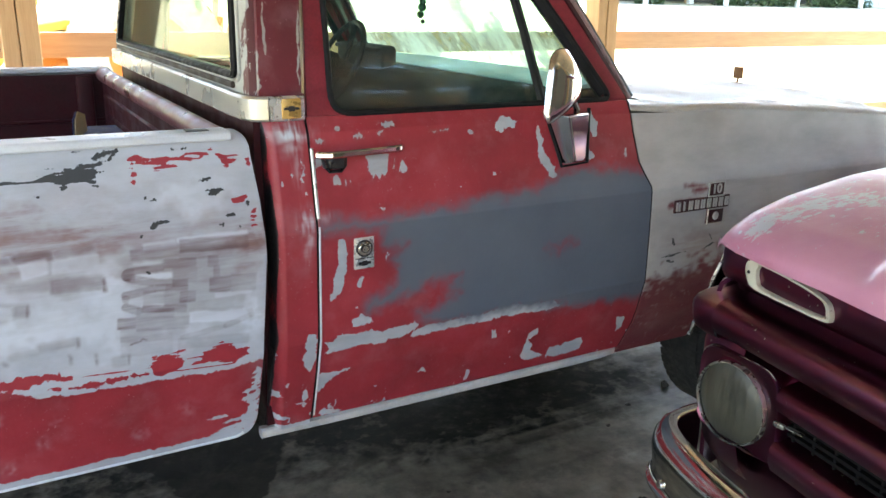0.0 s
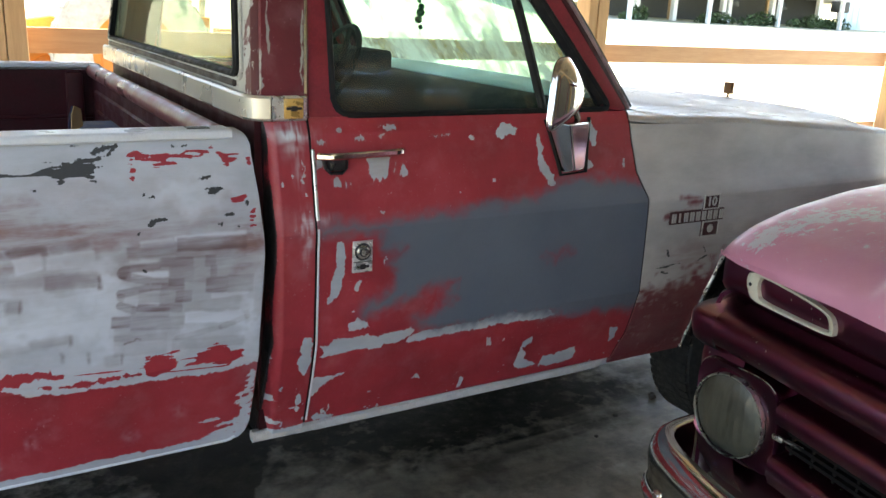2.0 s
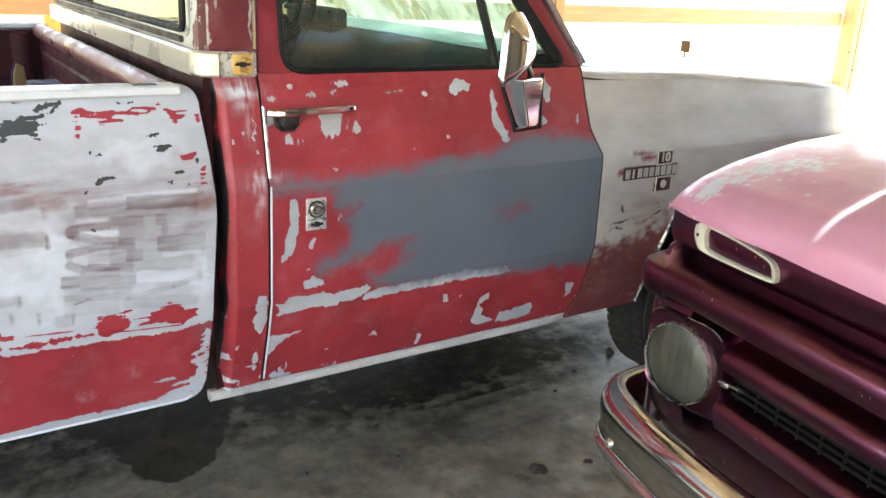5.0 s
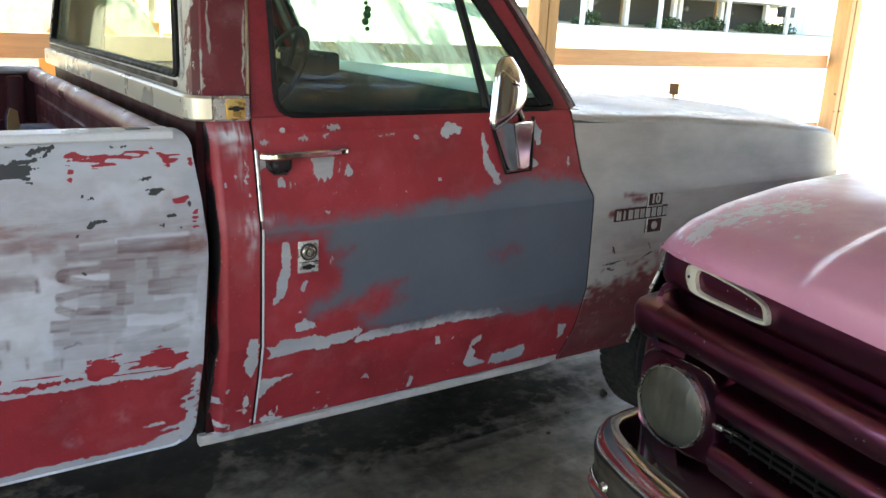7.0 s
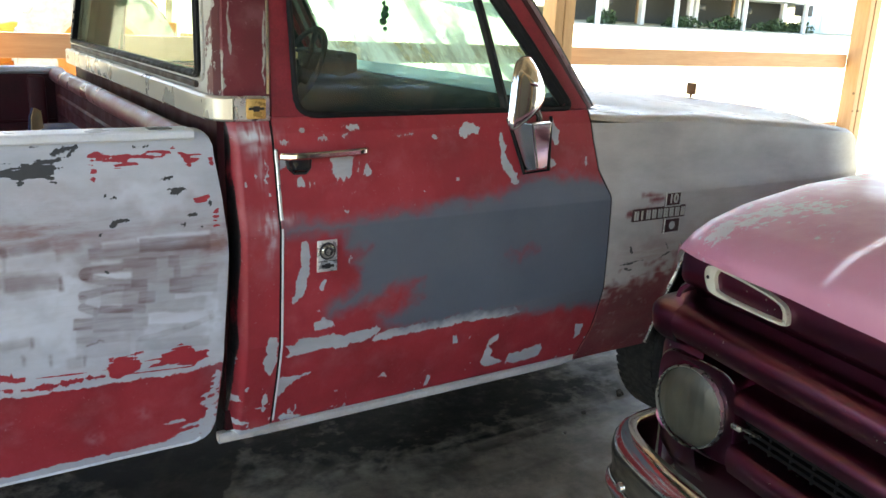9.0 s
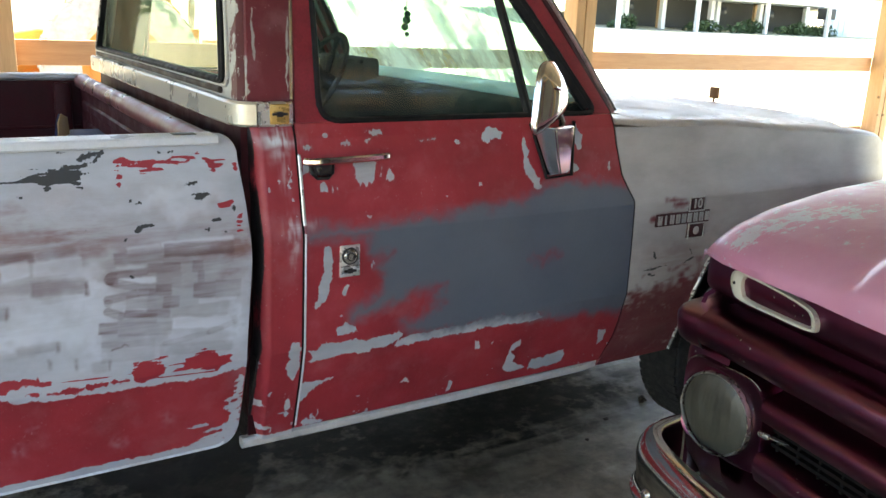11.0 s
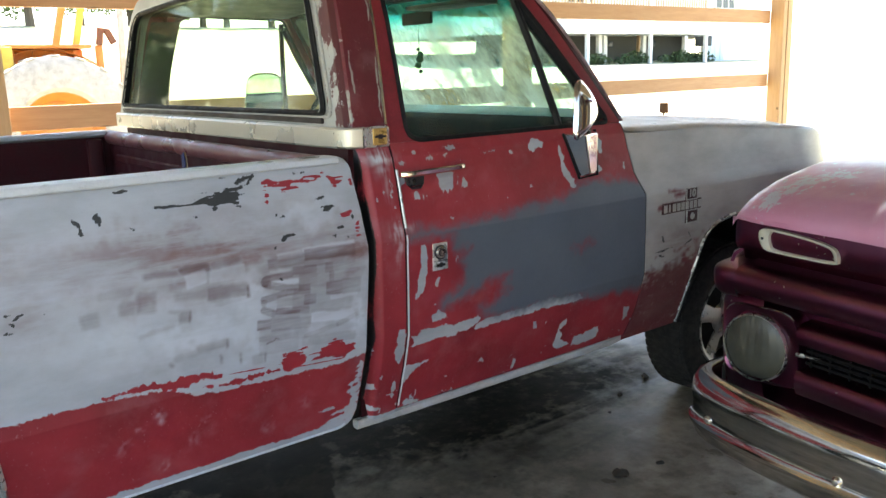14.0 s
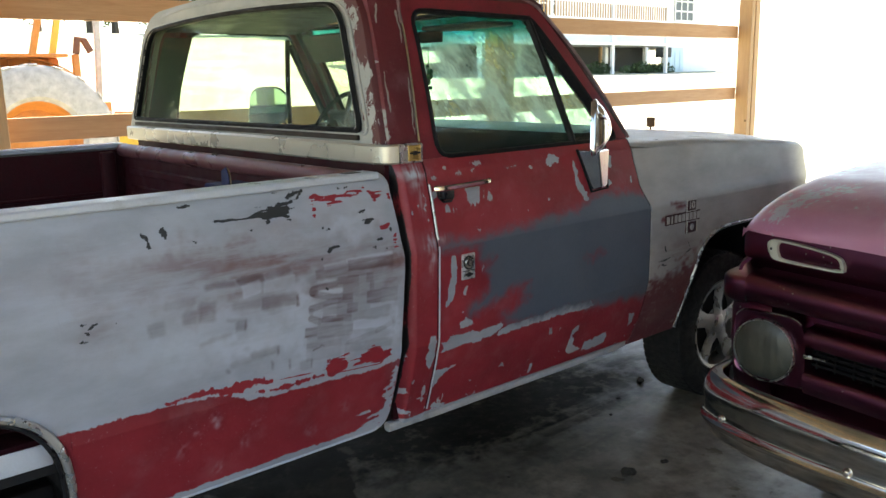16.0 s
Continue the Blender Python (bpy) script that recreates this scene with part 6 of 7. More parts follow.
def hood():
    bm = bmesh.new()
    ys = [YC + 0.90 * s for s in np.concatenate([np.linspace(-1, -0.57, 12), np.linspace(-0.56, -0.47, 16), np.linspace(-0.45, 0.45, 15), np.linspace(0.47, 0.56, 20), np.linspace(0.57, 1, 24)])]
    rows = []
    for t in np.concatenate([np.linspace(0, 0.12, 14), np.linspace(0.14, 1.5, 26)]):
        rows.append([(lip_x(y) + t, y, hood_z(lip_x(y) + t, y)) for y in ys])
    lip = [[(lip_x(y) + 0.012, y, 1.026) for y in ys], [(lip_x(y) + 0.003, y, 1.028) for y in ys]]
    skin(bm, lip + rows, closed=False)
    ob = part("hood", bm, PINK, old, "maroon hood sun-faded to pink with worn patches", 40)
    o = base_of(ob) if ob.parent is None else base_of(old)
    at = ob.data.attributes.new("worn", "FLOAT", "POINT")
    for i, v in enumerate(ob.data.vertices):
        p = v.co + o
        at.data[i].value = min(1.0, 0.72 * sum(k * math.exp(-((p.x - x) / a) ** 2 - ((p.y - y) / c) ** 2) for x, y, a, c, k in WORN))
    # dark face under the lip, down to the groove
    bm = bmesh.new()
    ys = across(51, 0.945)
    prof = [(1.030, -1), (1.015, 0.0), (0.985, -0.004), (0.945, -0.002), (0.930, 0.008), (0.925, 0.045)]
    skin(bm, [[(lip_x(y) + 0.008 if d == -1 else front_x(y) + d, y, z) for y in ys] for z, d in prof], closed=False)
    part("hood_face", bm, MAROON, old, "glossy dark maroon hood face", 45)


hood()


def nose_panels():
    wrap_strip("upper_bar", [(0.894, 0.080), (0.892, 0.020), (0.888, -0.008), (0.880, -0.026), (0.868, -0.037), (0.850, -0.043), (0.828, -0.040), (0.808, -0.026), (0.794, 0.006), (0.784, 0.07)], MAROON, "glossy maroon bulging upper bar across the nose")
    face_strip("hood_recess", [(0.965, 0.050), (0.925, 0.058), (0.880, 0.075)], MAROON, "", 0.965)
    face_strip("upper_recess", [(0.79, 0.065), (0.72, 0.065)], MAROON, "", 0.96)
    face_strip("grille_bar", [(0.762, 0.06), (0.757, 0.004), (0.742, -0.012), (0.722, -0.015), (0.704, -0.006), (0.686, 0.06)], MAROON, "maroon grille bar", 0.705)
    face_strip("grille_backing", [(0.72, 0.058), (0.60, 0.058)], INK, "", 0.72)
    face_strip("lower_bar", [(0.632, 0.06), (0.628, 0.0), (0.616, -0.012), (0.590, -0.014), (0.56, 0.0), (0.55, 0.06)], MAROON, "maroon lower grille bar", 0.705)
    face_strip("valance", [(0.56, 0.055), (0.50, 0.05), (0.44, 0.06), (0.38, 0.09)], MAROON, "dark valance", 0.96)
    for i in range(4):
        z = 0.638 + i * 0.017
        face_strip("mesh_bar", [(z, 0.05), (z, 0.034), (z + 0.008, 0.034), (z + 0.008, 0.05)], MESH_DARK, "", 0.70)
    for i in range(24):
        y = YC - 0.66 + i * 1.32 / 23
        bm = bmesh.new()
        x = front_x(y)
        box(bm, (x + 0.036, y - 0.003, 0.63), (x + 0.05, y + 0.003, 0.71))
        part("mesh_rib", bm, MESH_DARK, old)


nose_panels()


def corner_panels():
    """Maroon sheet that turns from the headlamp round to the fender, below the upper bar."""
    plan = [(0.744, 0.800), (0.748, 0.850), (0.755, 0.890), (0.766, 0.922), (0.782, 0.945), (0.802, 0.957), (0.83, 0.962), (0.88, 0.963)]
    for side in (1, -1):
        bm = bmesh.new()
        skin(bm, [[(x + d, YC + side * (y - d * 0.4), z) for x, y in plan] for z, d in ((0.815, 0.030), (0.800, 0.006), (0.76, -0.002), (0.66, -0.002), (0.58, 0.004), (0.50, 0.020), (0.46, 0.045))], closed=False)
        part("corner_panel", bm, MAROON, old, "dark maroon sheet round the front corner", 50)


corner_panels()


def bar_ends():
    """Boxed corner pieces, flat on top, that carry the upper bar round to the fenders."""
    outer = [(0.722, 0.878), (0.7205, 0.915), (0.724, 0.938), (0.735, 0.955), (0.756, 0.967), (0.80, 0.979), (0.867, 0.985), (1.05, 0.985)]
    inner = [(0.835, 0.878), (0.84, 0.89), (0.845, 0.90), (0.85, 0.91), (0.86, 0.92), (0.875, 0.93), (0.90, 0.94), (1.05, 0.945)]

    def ring(k, z):
        return [(x + (u - x) * k, y + (v - y) * k, z) for (x, y), (u, v) in zip(outer, inner)]
    rows = [ring(1.0, 0.883), ring(0.5, 0.8805), ring(0.16, 0.8775), ring(0.06, 0.8745), ring(0.01, 0.866), ring(0.0, 0.852), ring(0.02, 0.83), ring(0.08, 0.806), ring(0.22, 0.792), ring(0.6, 0.786)]
    for side in (1, -1):
        bm = bmesh.new()
        skin(bm, [[(x, YC + side * y, z) for x, y, z in r] for r in rows], closed=False)
        part("bar_end", bm, MAROON, old, "boxed maroon corner piece with a flat top", 50)
        bm = bmesh.new()
        sweep(bm, [(x + 0.003, YC + side * 0.877, z) for x, z in ((0.80, 0.886), (0.735, 0.878), (0.722, 0.866), (0.719, 0.85), (0.722, 0.825), (0.735, 0.80))], rect(0.004, 0.004, 0.001))
        part("seam", bm, INK, old)
        # bright clip at the end of the grille
        bm = bmesh.new()
        y = YC + side * 0.672
        box(bm, (front_x(y) - 0.008, y - 0.016, 0.668), (front_x(y) + 0.002, y + 0.012, 0.680), 0.003, 2)
        box(bm, (front_x(y - side * 0.03) + 0.012, y - side * 0.03 - 0.02, 0.668), (front_x(y) + 0.018, y - side * 0.03 + 0.02, 0.671))
        part("grille_clip", bm, LAMP_RING, old, "small bright metal clip at the grille end")


bar_ends()


def lamps():
    for side in (1, -1):
        y0 = YC + side * 0.815
        x0 = front_x(y0)
        turn = side * 0.05
        out = rounded([(-0.142, -0.100), (0.100, -0.098), (0.108, 0.112), (-0.135, 0.118)], (0.03, 0.04, 0.06, 0.075), 6, 4)

        def at(loop, k, dx, c=(0.0, 0.0)):
            return [Vector((x0 + dx + turn * (c[0] + (p.x - c[0]) * k) * side, y0 + side * (c[0] + (p.x - c[0]) * k), 0.665 + c[1] + (p.y - c[1]) * k)) for p in loop]
        hole = [Vector((0.100 * math.cos(a), 0.100 * math.sin(a) - 0.008)) for a in np.linspace(-2.4, 2 * math.pi - 2.4, len(out) + 1)[:-1]]
        bm = bmesh.new()
        skin(bm, [at(out, 1.0, 0.05), at(out, 1.0, -0.004), at(out, 0.96, -0.016), at([(a + b) / 2 for a, b in zip(out, hole)], 1, -0.014), at(hole, 1.0, -0.004), at(hole, 0.98, 0.03)])
        bez = part("headlamp_bezel", bm, MAROON, old, "maroon headlamp surround", 50)
        bm = bmesh.new()
        lathe(bm, [(0.0935, -0.002), (0.0950, -0.006), (0.0975, -0.006), (0.099, -0.001), (0.099, 0.01)], (x0 - 0.014, y0, 0.657), "x", 40)
        lamp = part("headlamp", bm, LAMP_RING, old, "round sealed-beam headlamp with tarnished ring")
        bm = bmesh.new()
        lathe(bm, [(0.0, -0.013), (0.03, -0.012), (0.06, -0.009), (0.082, -0.004), (0.0945, 0.002)], (x0 - 0.012, y0, 0.657), "x", 40)
        part("lens", bm, LAMP_GLASS, lamp, "dusty fluted lens")
        bm = bmesh.new()
        edge = [p for p in at(out, 0.985, -0.0125) if p.z > 0.735]
        for a, b in ((0, len(edge) // 3), (len(edge) // 2, len(edge) - 2)):
            tube(bm, edge[a:b + 1], 0.0010, 6)
        part("worn_edge", bm, LAMP_RING, bez, "paint worn to bright metal along the edge")
        # slot lamp in the hood face
        ya = YC + side * 0.695
        ring0 = spline([Vector((a, b, 0)) for a, b in ((0.129, 0.008), (0.122, 0.027), (0.085, 0.035), (-0.024, 0.028), (-0.095, 0.017), (-0.116, 0.004), (-0.122, -0.018), (-0.110, -0.029), (-0.034, -0.031), (0.090, -0.030), (0.118, -0.016))], 4, True)
        ring1 = spline([Vector((a, b, 0)) for a, b in ((0.090, 0.006), (0.087, 0.019), (0.072, 0.026), (-0.022, 0.020), (-0.084, 0.011), (-0.101, 0.001), (-0.106, -0.015), (-0.098, -0.022), (-0.032, -0.024), (0.070, -0.022), (0.086, -0.010))], 4, True)

        def at2(k, dx):
            ps = [a.lerp(b, k) for a, b in zip(ring0, ring1)]
            return [Vector((front_x(ya + side * p.x) + dx, ya + side * p.x, 0.972 + p.y)) for p in ps]
        bm = bmesh.new()
        skin(bm, [at2(0, 0.01), at2(0, -0.010), at2(0.12, -0.016), at2(0.55, -0.016), at2(0.9, -0.013), at2(1.0, 0.002)])
        bz = part("marker_lamp", bm, IVORY, old, "slot-shaped ivory marker lamp bezel", 50)
        bm = bmesh.new()
        bm.faces.new([bm.verts.new(p) for p in at2(1.0, -0.002)])
        part("lens", bm, LENS_RED, bz, "dark smoked lens")
        bm = bmesh.new()
        yb = ya + side * 0.112
        lathe(bm, [(0, -0.018), (0.004, -0.017), (0.005, -0.014)], (front_x(yb), yb, 0.976), "x", 10)
        part("screw", bm, INK, bz)


lamps()


def bumper():
    half = [(0.515, 0.0), (0.522, 0.25), (0.54, 0.5), (0.572, 0.70), (0.605, 0.83), (0.64, 0.91), (0.69, 0.953), (0.76, 0.965), (0.83, 0.962)]
    pts = [(x, YC - d, 0.475) for x, d in half[::-1]] + [(x, YC + d, 0.475) for x, d in half[1:]]
    # C-shaped section: (inwards, height)
    sec = [(0.030, 0.102), (0.012, 0.106), (-0.006, 0.098), (-0.020, 0.074), (-0.025, 0.048), (-0.021, 0.015), (-0.018, -0.016), (-0.023, -0.030), (-0.031, -0.036), (-0.031, -0.043), (-0.023, -0.056), (-0.010, -0.086), (0.012, -0.108), (0.03, -0.112),
           (0.03, -0.106), (0.014, -0.100), (-0.002, -0.08), (-0.014, -0.055), (-0.012, 0.0), (-0.014, 0.045), (-0.010, 0.07), (0.002, 0.09), (0.012, 0.098), (0.030, 0.096)]
    bm = bmesh.new()
    sweep(bm, spline(pts, 6), sec)
    bp = part("bumper", bm, CHROME_OLD, old, "dulled chrome wrap-round bumper", 50)
    for d in (0.86, -0.86, 0.45, -0.45):
        x = float(np.interp(abs(d), [0, 0.5, 0.70, 0.83, 0.91], [0.515, 0.54, 0.572, 0.605, 0.64]))
        bm = bmesh.new()
        lathe(bm, [(0.0, -0.034), (0.008, -0.032), (0.013, -0.026), (0.014, -0.018)], (x, YC + d, 0.462), "x", 16)
        part("bolt", bm, CHROME_OLD, bp, "round bumper bolt")


bumper()


def old_body():
    for side in (1, -1):
        bm = bmesh.new()
        rows = []
        for x in np.linspace(0.80, 2.45, 60):
            k = min(1, (x - 0.80) / 0.10) ** 0.5
            z0 = float(arch(np.array(x), 1.50, 0.42, 0.33, 0.42, 3)) if abs(x - 1.5) < 0.42 else 0.40
            z0 = max(0.40, z0)
            prof = [(0.945, 0.99), (0.90, 0.955), (0.925, 0.925), (0.955, 0.90), (0.968, 0.86), (0.966, 0.80), (0.962, max(z0, 0.6) if z0 < 0.6 else max(z0, 0.76)), (0.955, z0)]
            rows.append([(x, YC + side * ((d - 0.03 * (1 - k)) if i > 1 else d - 0.06), z) for i, (d, z) in enumerate(prof)])
        skin(bm, rows, closed=False)
        thicken(bm, 0.01)
        part("fender", bm, MAROON, old, "dark maroon front fender", 50)
        # door, bed side
        bm = bmesh.new()
        box(bm, (2.47, YC + side * 0.955 - 0.02, 0.42), (3.55, YC + side * 0.955 + 0.02, 1.18), 0.015)
        part("door", bm, MAROON, old, "maroon door")
        bm = bmesh.new()
        box(bm, (3.65, YC + side * 0.955 - 0.02, 0.45), (5.6, YC + side * 0.955 + 0.02, 1.15), 0.015)
        part("bed_side", bm, MAROON, old, "maroon bed side")
    bm = bmesh.new()
    box(bm, (2.2, YC - 0.9, 1.10), (3.56, YC + 0.9, 1.2), 0.02)
    box(bm, (2.55, YC - 0.78, 1.62), (3.5, YC + 0.78, 1.74), 0.05, 3)
    for x0, x1 in ((2.3, 2.62), (3.5, 3.45)):
        for s in (1, -1):
            tube(bm, [(x0, YC + s * 0.85, 1.18), (x1, YC + s * 0.75, 1.66)], 0.03, 8)
    part("cab", bm, MAROON, old, "maroon cab with rounded roof")
    bm = bmesh.new()
    box(bm, (0.86, YC - 0.85, 0.36), (5.5, YC + 0.85, 0.46), 0.02)
    box(bm, (0.95, YC - 0.5, 0.46), (2.2, YC + 0.5, 0.95), 0.03)
    part("underbody", bm, DARK, old)
    for x in (1.50, 4.55):
        for s in (1, -1):
            road_wheel(old, (x, YC + s * 0.79, 0.335), 0.335, 0.20, 0.19, s)


old_body()


# ---- carport, yard, house, machine ----
def concrete():
    m, nt, b = mk("oil-stained concrete", rough=0.5)
    big = noise_of(nt, 1.1, 7, 0.62)
    mid = noise_of(nt, 6, 6, 0.6)
    fine = noise_of(nt, 90, 4)
    col = ramp(nt, math_(nt, "ADD", math_(nt, "MULTIPLY", big, 0.6), math_(nt, "MULTIPLY", mid, 0.4)), [(0.34, (0.125, 0.108, 0.082)), (0.5, (0.33, 0.292, 0.226)), (0.64, (0.56, 0.505, 0.41))])
    oil = remap(nt, noise_of(nt, 2.0, 6, 0.55, dist=0.5), 0.40, 0.76)
    col = mix(nt, math_(nt, "MULTIPLY", oil, 0.5), col, (0.028, 0.026, 0.023))
    col = mix(nt, remap(nt, noise_of(nt, 11, 8, 0.68), 0.45, 0.68, 0, 0.45), col, (0.035, 0.031, 0.026))
    col = mix(nt, remap(nt, noise_of(nt, 5, 6, 0.62), 0.44, 0.66, 0, 0.42), col, (0.045, 0.04, 0.032))
    col = mix(nt, remap(nt, noise_of(nt, 4, 3, 0.5), 0.50, 0.80, 0, 0.35), col, (0.34, 0.31, 0.26))
    col = mix(nt, remap(nt, noise_of(nt, 160, 3), 0.62, 0.75, 0, 0.5), col, (0.03, 0.028, 0.025))
    # dark mask: soaked oil, plus the red truck's shade put into the colour
    oil_shade = nd(nt, "Attribute", attribute_name="oil_shade").outputs["Fac"]
    sk = math_(nt, "MULTIPLY", oil_shade, remap(nt, noise_of(nt, 9, 7, 0.65), 0.34, 0.60, 0.6, 1.0), clamp=True)
    oil_shade_tone = ramp(nt, noise_of(nt, 13, 8, 0.7), [(0.36, (0.008, 0.0075, 0.0065)), (0.52, (0.017, 0.0155, 0.013)), (0.68, (0.045, 0.041, 0.034))])
    col = mix(nt, sk, col, oil_shade_tone)
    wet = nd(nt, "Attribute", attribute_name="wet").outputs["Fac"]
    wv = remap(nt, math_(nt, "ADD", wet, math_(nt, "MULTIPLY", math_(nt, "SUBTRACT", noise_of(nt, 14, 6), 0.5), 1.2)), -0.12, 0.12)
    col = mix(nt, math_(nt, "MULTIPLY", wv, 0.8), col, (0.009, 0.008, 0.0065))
    nt.links.new(col, b.inputs["Base Color"])
    nt.links.new(math_(nt, "ADD", remap(nt, mid, 0.30, 0.70, 0.26, 0.46), math_(nt, "MULTIPLY", sk, 0.2)), b.inputs["Roughness"])
    # gloss drops in the oil and shade darkening and in the wet stain
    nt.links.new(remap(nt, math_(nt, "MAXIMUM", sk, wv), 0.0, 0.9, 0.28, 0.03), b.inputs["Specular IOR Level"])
    bump(nt, b, math_(nt, "ADD", fine, math_(nt, "MULTIPLY", mid, 0.6)), 0.15, 0.004)
    return m


def wood(name, c0, c1, grain=(1.2, 14, 14), rough=0.7):
    m, nt, b = mk(name, rough=rough)
    n = noise_of(nt, 2.2, 6, 0.6, grain, 0.4)
    f = noise_of(nt, 9, 4, 0.6, grain)
    col = ramp(nt, math_(nt, "ADD", math_(nt, "MULTIPLY", n, 0.65), math_(nt, "MULTIPLY", f, 0.35)), [(0.3, c0), (0.7, c1)])
    rnd = nd(nt, "ObjectInfo").outputs["Random"]
    col = mix(nt, math_(nt, "MULTIPLY", rnd, 0.35), col, tuple(c * 0.75 for c in c0))
    kn = nd(nt, "TexVoronoi", {"Vector": coords(nt, (0.9, 3, 3)), "Scale": 2.1})
    col = mix(nt, remap(nt, kn.outputs["Distance"], 0.06, 0.13, 0.8, 0.0), col, tuple(c * 0.25 for c in c0))
    nt.links.new(col, b.inputs["Base Color"])
    bump(nt, b, f, 0.25, 0.004)
    return m


def ground_mat():
    m, nt, b = mk("dry sunlit yard", rough=0.95)
    n = noise_of(nt, 0.35, 6, 0.6)
    f = noise_of(nt, 9, 5, 0.7)
    col = ramp(nt, n, [(0.35, (0.46, 0.42, 0.32)), (0.6, (0.33, 0.34, 0.19))])
    col = mix(nt, math_(nt, "MULTIPLY", f, 0.5), col, (0.52, 0.48, 0.38))
    nt.links.new(col, b.inputs["Base Color"])
    bump(nt, b, f, 0.5, 0.05)
    return m


CONCRETE = concrete()
PINE = wood("fresh pine lumber", (0.55, 0.31, 0.165), (0.72, 0.46, 0.265))
PINE_UP = wood("pine post", (0.46, 0.28, 0.135), (0.62, 0.41, 0.22), (14, 14, 1.2))
RAFTER = wood("rafter lumber", (0.42, 0.335, 0.24), (0.55, 0.455, 0.345), (14, 1.2, 14))
ROOF_METAL = plain("dull galvanized roof sheet", (0.24, 0.24, 0.235), 0.5, 0.1, vary=0.15, scale=3)
GROUND = ground_mat()
WHITE_SIDING = plain("white siding", (0.72, 0.72, 0.70), 0.6, vary=0.06, scale=3)
GREEN_DARK = plain("dark foliage", (0.05, 0.085, 0.03), 0.7, vary=0.5, scale=5)
SHADE_WALL = plain("dark gray for underhouse shade and casing", (0.05, 0.05, 0.045), 0.8, vary=0.4, scale=3)
PANE_DARK = plain("dark window pane", (0.05, 0.06, 0.07), 0.08, vary=0.2, scale=3, bumpy=0)
ORANGE = plain("orange machine paint", (0.55, 0.20, 0.04), 0.45, vary=0.25, scale=9)
RUST = plain("rusty brown iron", (0.16, 0.06, 0.03), 0.8, vary=0.4, scale=20)
YELLOW = plain("yellow machine paint", (0.60, 0.42, 0.06), 0.45, vary=0.25, scale=9)
DUSTY_TYRE = plain("dusty gray tractor tyre", (0.42, 0.40, 0.36), 0.85, vary=0.35, scale=12, bumpy=0.3)
PALE_BLUE = plain("pale blue door paint", (0.48, 0.60, 0.66), 0.5, vary=0.08, scale=4)
SHED = wood("weathered orange boards", (0.36, 0.20, 0.07), (0.48, 0.29, 0.11))

# floor slab with a damp stain beside the red truck
def floor():
    xs = np.unique(np.concatenate([np.linspace(-5.5, -0.8, 20), np.linspace(-0.8, 0.8, 90), np.linspace(0.8, 9.0, 30)]))
    ys = np.unique(np.concatenate([np.linspace(-3.5, -0.2, 24), np.linspace(-0.2, 1.2, 80), np.linspace(1.2, 3.9, 14)]))
    X, Y = np.meshgrid(xs, ys, indexing="ij")
    k = X.size
    ids = np.arange(k).reshape(X.shape)
    faces = np.stack([ids[:-1, :-1], ids[1:, :-1], ids[1:, 1:], ids[:-1, 1:]], -1).reshape(-1, 4).tolist()
    rim = np.concatenate([ids[:, 0], ids[-1, 1:], ids[-2::-1, -1], ids[0, -2:0:-1]])
    verts = np.stack([X.ravel(), Y.ravel(), np.zeros(k)], -1)
    low = verts[rim] + np.array([0, 0, -0.15])
    lo = k + np.arange(len(rim))
    faces += np.stack([np.roll(rim, -1), rim, lo, np.roll(lo, -1)], -1).tolist()
    me = bpy.data.meshes.new("floor")
    me.from_pydata(np.concatenate([verts, low]).tolist(), [], faces)
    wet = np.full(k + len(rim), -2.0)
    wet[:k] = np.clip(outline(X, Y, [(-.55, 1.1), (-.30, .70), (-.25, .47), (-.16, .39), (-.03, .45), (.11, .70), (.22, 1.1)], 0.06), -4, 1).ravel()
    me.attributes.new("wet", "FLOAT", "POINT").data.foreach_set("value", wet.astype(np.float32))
    # oil and painted under-truck shade: (x, y, half length, half width, strength)
    oil_shade = np.zeros(k + len(rim))
    oil_shade[:k] = cloud(*ragged(X, Y, 0.07, 3), [(0.95, 0.68, 1.0, 0.30, 1.7), (0.2, 0.95, 1.3, 0.40, 1.6), (1.35, 0.42, 0.25, 0.16, 0.8), (0.75, 0.34, 0.18, 0.08, 0.5), (-0.75, 0.0, 0.4, 0.22, 0.6), (-0.45, 0.70, 0.45, 0.32, 1.0), (0.45, 0.22, 0.35, 0.10, 0.55), (0.85, 0.36, 0.55, 0.2, 0.75), (1.08, 0.42, 0.38, 0.13, 1.1)]).ravel()
    me.attributes.new("oil_shade", "FLOAT", "POINT").data.foreach_set("value", oil_shade.astype(np.float32))
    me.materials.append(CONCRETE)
    tagged(new("floor", me), "oil-stained gray concrete slab, painted darker under the red truck", "floor", kind="structure")


floor()


def lie(x, y):
    """Height of the yard, which rises behind the carport."""
    t = min(1, max(0, (y - 5) / 22))
    u = min(1, max(0, (y - 27) / 38))
    return -0.10 + 1.70 * t * t * (3 - 2 * t) + 4.0 * u + (0.04 * noise.noise(Vector((x * 0.2, y * 0.2, 0))) if y > 6 else 0)


def ground():
    bm = bmesh.new()
    xs = np.concatenate([np.linspace(-400, -40, 8), np.linspace(-35, 75, 56), np.linspace(85, 500, 8)])
    ys = np.concatenate([np.linspace(-400, -40, 8), np.linspace(-35, 70, 66), np.linspace(80, 500, 8)])
    skin(bm, [[(x, y, lie(x, y)) for y in ys] for x in xs], closed=False)
    ob = part("ground", bm, GROUND, None, "", 80)
    tagged(ob, "dry sunlit yard rising to the house", "ground", kind="structure")


ground()


